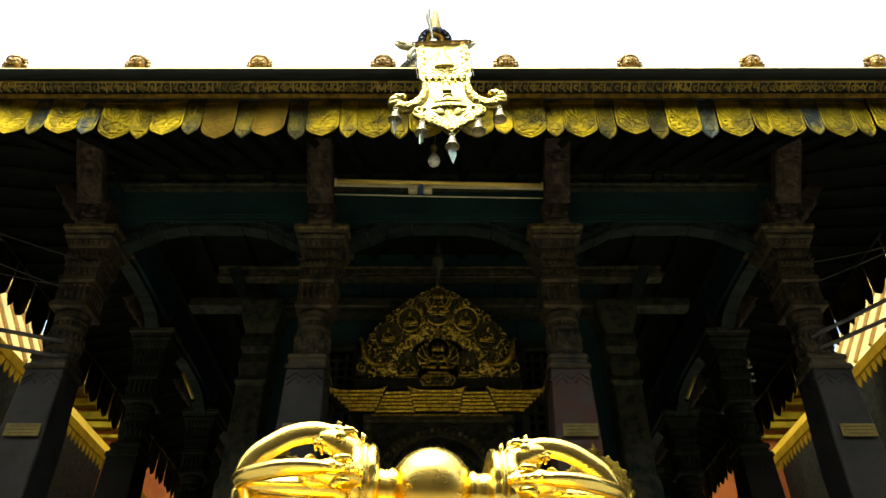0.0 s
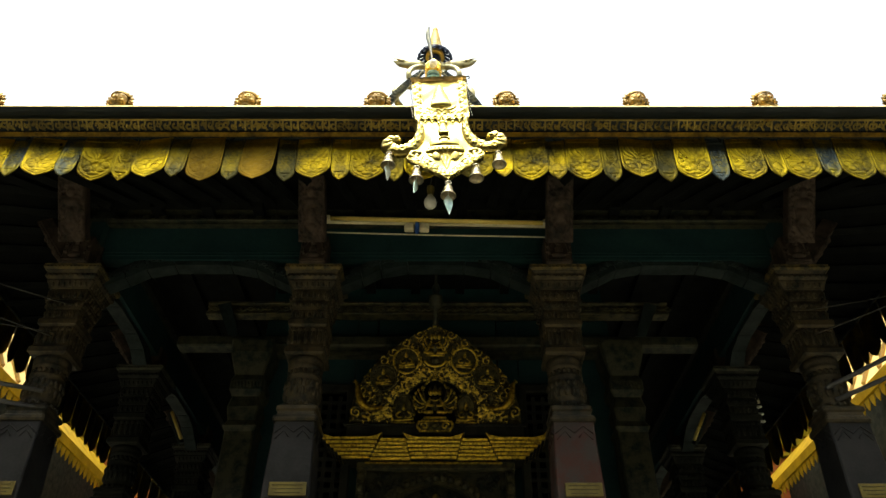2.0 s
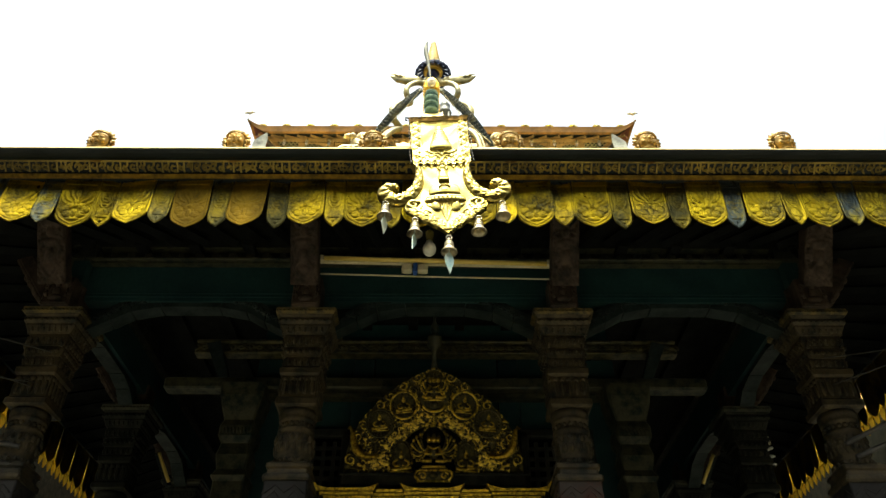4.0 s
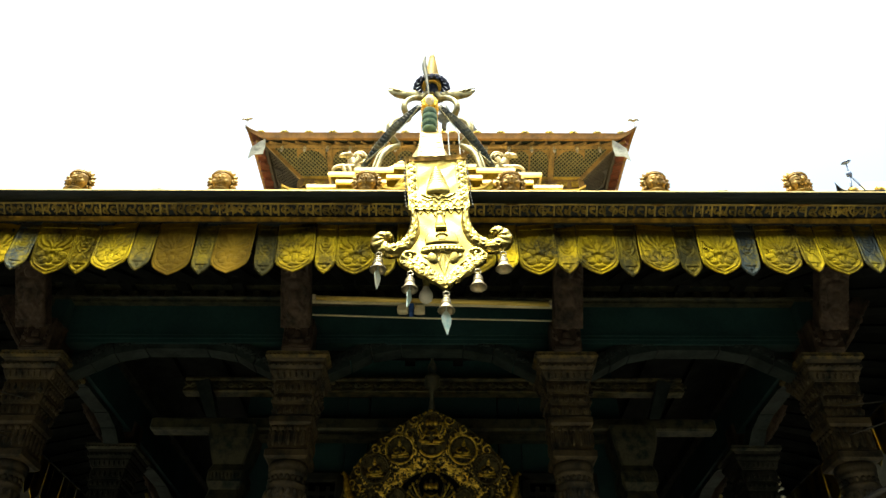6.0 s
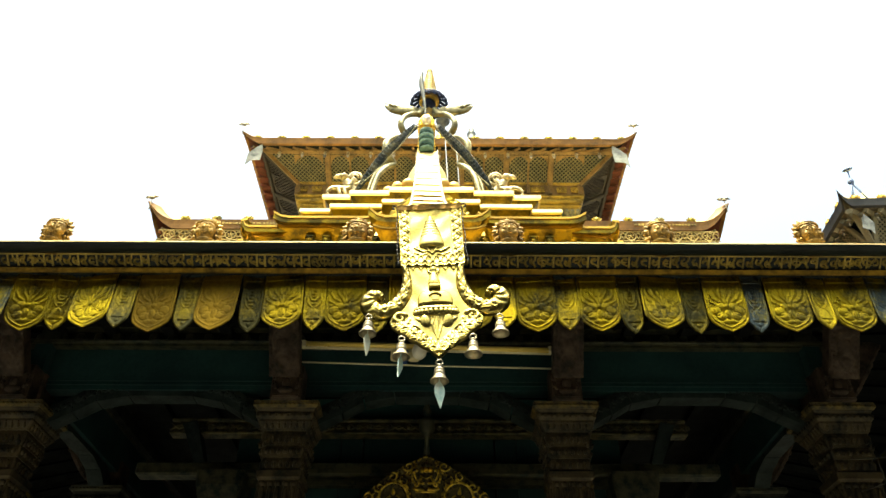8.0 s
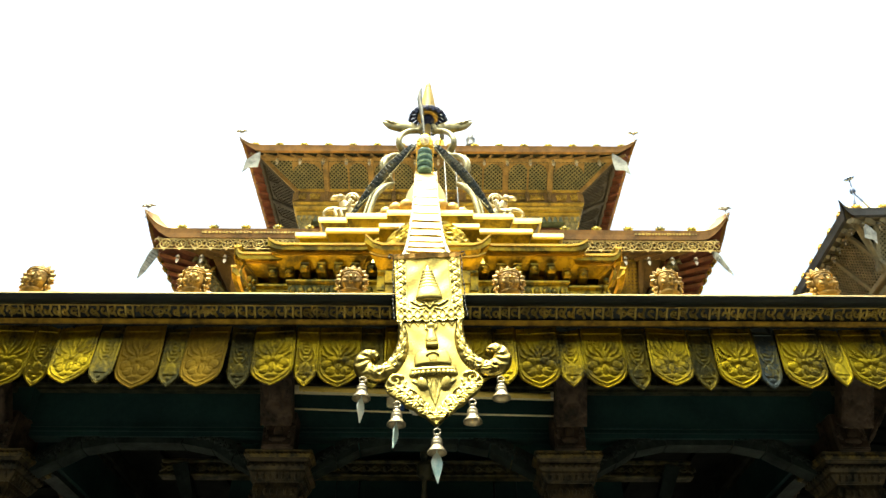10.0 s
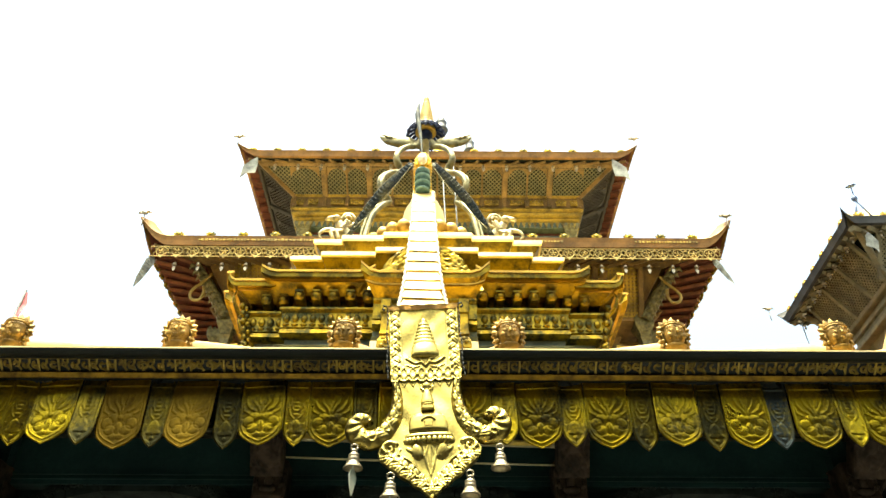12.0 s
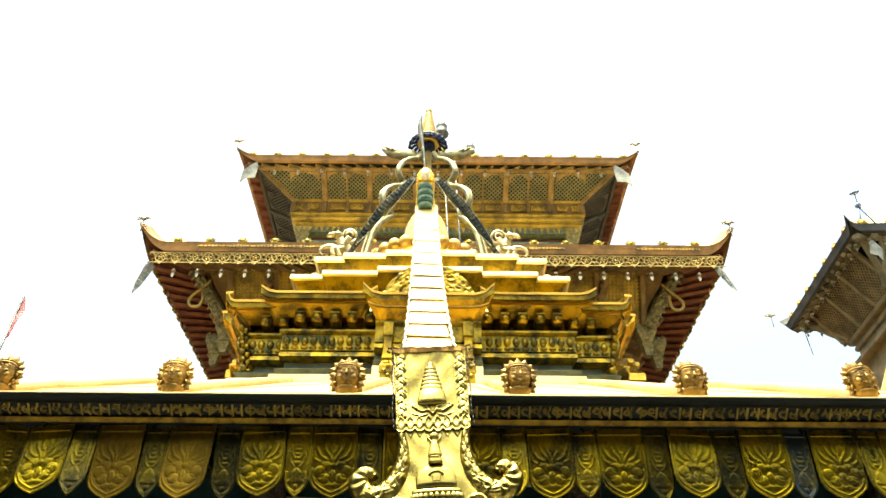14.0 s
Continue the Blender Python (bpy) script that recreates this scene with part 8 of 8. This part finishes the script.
# ======== the smaller tower beside it ========
tower = thing("tower", pose(11.40, 14.69, 0, 0, 0, -2.5), "smaller timber tower with lattice gallery under a wide roof", "tower")
roof_tier(tower, 2.16, 13.70, 0.20, 0.20, [(1.80, 13.6)], 15.6, DARKLATTICE, DARKLATTICE, DARKRIM, 0.03)
for k in range(4):
    r = pose(0, 0, 0, 0, 0, 90 * k)
    sl = math.degrees(math.atan2(0.62, 0.95))
    plane = r @ pose(0, -1.18, 12.62, sl, 0, 0)
    ln = math.hypot(0.62, 0.95)
    for i in range(3):
        part("lattice_window", lattice(0.80, ln - 0.1, 0.105, 0.026, 0.03, True), DARKLATTICE, tower, at=plane @ pose((i - 1) * 0.9, 0, ln / 2))
    for x in (-1.35, -0.45, 0.45, 1.35):
        part("gallery_post", Solid().box(x, -0.02, ln / 2, 0.11, 0.1, ln, 0.015), DARKLATTICE, tower, at=plane)
    for sx in (-1, 1):
        part("hip_post", Solid().sweep([(sx * 1.18, -0.02, 0), (sx * 1.80, -0.02, ln)], 0.08, 4, smooth=False), DARKLATTICE, tower, at=plane)
    for i in range(11):
        s = Solid().lathe([(0.01, 0.08), (0.04, 0.06), (0.06, 0.0)], 8).ball(0, 0, -0.08, 0.03, 0.02, 0.05, 6, 5)
        part("wind_bell", s, SILVER, tower, at=r @ pose(-1.75 + 0.35 * i, -1.95, 13.36))
for h, z0, z1, mat, nm in ((1.10, 8.0, 12.6, DARKLATTICE, "wall"), (1.24, 12.50, 12.64, DARKLATTICE, "sill"), (1.16, 12.30, 12.42, DARKLATTICE, "band"), (1.30, 11.9, 12.02, DARKLATTICE, "band")):
    part(nm, Solid().box(0, 0, (z0 + z1) / 2, 2 * h, 2 * h, z1 - z0, 0.02), mat, tower)
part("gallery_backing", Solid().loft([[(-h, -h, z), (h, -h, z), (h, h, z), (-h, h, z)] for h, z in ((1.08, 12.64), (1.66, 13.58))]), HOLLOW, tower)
eave_row(tower, flame_solid(), AGED, "flame_ornament", 2.1, 13.72, 0.6, 7, (0, 3), "small gilt flame ornament")
pennant(tower, pose(-1.72, -2.0, 13.38, 0, 12, -10), 0.58, 0.20)
pennant(tower, pose(-2.0, 1.6, 13.4, 0, -20, 60), 0.8, 0.18)
tip_bird(9.15, 17.2, 14.12)
s = Solid()
for fx, fy in ((9.45, 12.70), (9.90, 12.75), (9.70, 13.10)):
    s.sweep([(fx, fy, 13.70), (9.60, 12.72, 14.30)], 0.022, 8)
    s.ball(fx, fy, 13.72, 0.04, 0.04, 0.03, 8, 6)
s.sweep([(9.60, 12.72, 14.25), (9.64, 12.72, 14.66)], 0.014, 8).lathe([(0.02, 14.24), (0.060, 14.27), (0.070, 14.33), (0.04, 14.39), (0.02, 14.41)], 12, (9.60, 12.72, 0))
s.lathe([(0.02, -0.02), (0.08, 0.0), (0.12, 0.03), (0.115, 0.035), (0.07, 0.01), (0.01, 0.0)], 18, m=pose(9.645, 12.72, 14.67, 18, -14, 0))
tagged(part("roof_pole", s, TRIPOD), "blue-grey braced pole with a small dish on the tower roof", "pole")
s = Solid().loft([[(9.9, 14.4, 10.9), (13.5, 14.4, 10.9), (13.5, 14.4, 11.0), (9.9, 14.4, 11.0)], [(10.4, 16.4, 11.7), (13.0, 16.4, 11.7), (13.0, 16.4, 11.8), (10.4, 16.4, 11.8)]])
part("lower_roof", s, ORANGE, tower, "orange lower roof")

# flag on a pole
flag = thing("flag", (-9.62, 14, 6.9), "small faded red flag on a thin pole", "flag")
part("pole", Solid().sweep([(0, 0, 0), (0.25, 0, 5.6)], 0.03, 6), STEEL, flag)
part("cloth", Solid().loft([[(0.22, 0.02 * math.sin(6 * t), 5.5 - 1.0 * t), (0.22 + w, 0.05 * math.sin(9 * t), 5.55 - 1.0 * t), (0.22 + w, 0.05 * math.sin(9 * t) + 0.01, 5.55 - 1.0 * t), (0.22, 0.02 * math.sin(6 * t) + 0.01, 5.5 - 1.0 * t)] for t, w in ((0, 0.08), (0.3, 0.16), (0.6, 0.12), (1, 0.03))]), PINK, flag)

# ======== the ranges round the court, seen between the columns ========
for sx in (-1, 1):
    rng_ = thing("court_range", (7.43 if sx > 0 else -7.5, 8.0, 0), "orange plastered court range with gilt eaves and cream cornice", "building", "court ranges")
    M = Matrix.Diagonal((sx, 1, 1, 1))
    X = 1.5 * -1  # eave line, 1.5 m before the range's middle
    # wall below the eaves coloured dark in place of their shade
    s = Solid().box(1.2, -0.5, 3.6, 3.2, 15, 7.2, m=M)
    part("wall", s, WOOD, rng_, "arcade wall, coloured dark for the eave shade")
    # near roof, sunlit, with ribs
    s = Solid().loft([[(-1.5, -8, 6.46), (-1.5, 2.6, 6.46), (-1.5, 2.6, 6.40), (-1.5, -8, 6.40)], [(1.6, -8, 12.0), (1.6, 2.6, 12.0), (1.6, 2.6, 11.9), (1.6, -8, 11.9)]], m=M)
    part("roof_sheet", s, CREAM, rng_, "sunlit pale sheet roof")
    s = Solid()
    for i in range(22):
        s.sweep([(-1.5, -7.8 + 0.48 * i, 6.48), (1.6, -7.8 + 0.48 * i, 12.02)], 0.04, 6, m=M)
    part("ribs", s, CREAM, rng_, kind="stuff")
    s = Solid().box(-1.5, -0.5, 6.36, 0.06, 15, 0.16, 0.01, m=M)
    part("fascia", s, YELLOW, rng_)
    s = Solid().loft([[(-1.5, 2.6, 6.45), (-1.5, 7, 6.45), (-1.5, 7, 6.38), (-1.5, 2.6, 6.38)], [(-1.05, 2.6, 6.98), (-1.05, 7, 6.98), (-1.05, 7, 6.90), (-1.05, 2.6, 6.90)]], m=M)
    part("narrow_roof", s, YELLOW, rng_, "yellow gilt roof strip")
    s = Solid()
    for i in range(96):
        y = -7.9 + 0.155 * i
        s.loft([[(-1.51 + d, y - 0.065, 6.29), (-1.51 + d, y + 0.065, 6.29), (-1.51 + d, y + 0.05, 6.19), (-1.51 + d, y, 6.11), (-1.51 + d, y - 0.05, 6.19)] for d in (0, 0.015)], m=M)
    part("valance", s, YELLOW, rng_, "yellow toothed valance", kind="stuff")
    # courses below the overhang take the darker yellow, standing in for its shade
    for zz, w, t in ((7.72, 0.10, 0.10), (7.95, 0.18, 0.16), (8.2, 0.10, 0.2), (8.45, 0.26, 0.16), (8.95, 0.12, 0.5), (9.3, 0.3, 0.14), (9.5, 0.4, 0.1)):
        part("cornice_course", Solid().box(0.6, 6.9 - w / 2, zz, 6.4, w, t, 0.02, m=M), YELLOW if zz < 8.6 else CREAM, rng_, "moulded cornice course")
    part("drip_board", Solid().box(0.6, 6.9 - 0.4, 8.60, 6.4, 0.8, 0.07, 0.01, m=M), ROOFRIM, rng_, "dark overhanging board")
    part("end_wall", Solid().box(0.6, 7.4, 7.9, 6.4, 1.0, 3.2, m=M), ORANGE, rng_, "orange plastered end wall")
    # lower part of the end wall, its shade put into a dark colour
    part("lower_wall", Solid().box(0.6, 7.4, 3.15, 6.4, 1.0, 6.3, m=M), WOOD, rng_, "lower end wall, coloured dark as if shaded by the eaves")
# unseen wall added behind the pagoda to keep out horizon light
tagged(part("wall_north", Solid().box(0, 24.5, 5.5, 26, 0.4, 11), BRICK), "unseen plain brick wall, added to close the court and block light", "wall", kind="structure")

# small lamps among the columns
cfl = thing("spiral_lamp", (2.16, 4.45, 3.66), "small unlit spiral lamp hanging among the columns", "lamp")
part("glass", Solid().sweep([(0.022 * math.cos(a * 0.7), 0.022 * math.sin(a * 0.7), 0.006 * a) for a in range(22)], 0.009, 6), BULB, cfl)
part("cap", Solid().lathe([(0.02, 0.13), (0.024, 0.14), (0.02, 0.18), (0.008, 0.2)], 12), WHITE, cfl)
part("cord", Solid().sweep([(0, 0, 0.19), (0, 0, 0.75)], 0.004, 5), CABLE, cfl)
for sx in (-1, 1):
    sl = thing("strip_lamp", (sx * 1.76, 4.5, 3.55), "short pale strip lamp on a slanting bracket", "lamp", "strip lamps")
    part("tube", Solid().sweep([(sx * 0.05, 0, 0.19), (-sx * 0.055, 0, 0.0)], 0.011, 8), TUBE, sl)
    part("bracket", Solid().sweep([(sx * 0.07, 0.03, 0.20), (-sx * 0.05, 0.03, -0.02)], 0.02, 4, smooth=False), SLATE, sl)
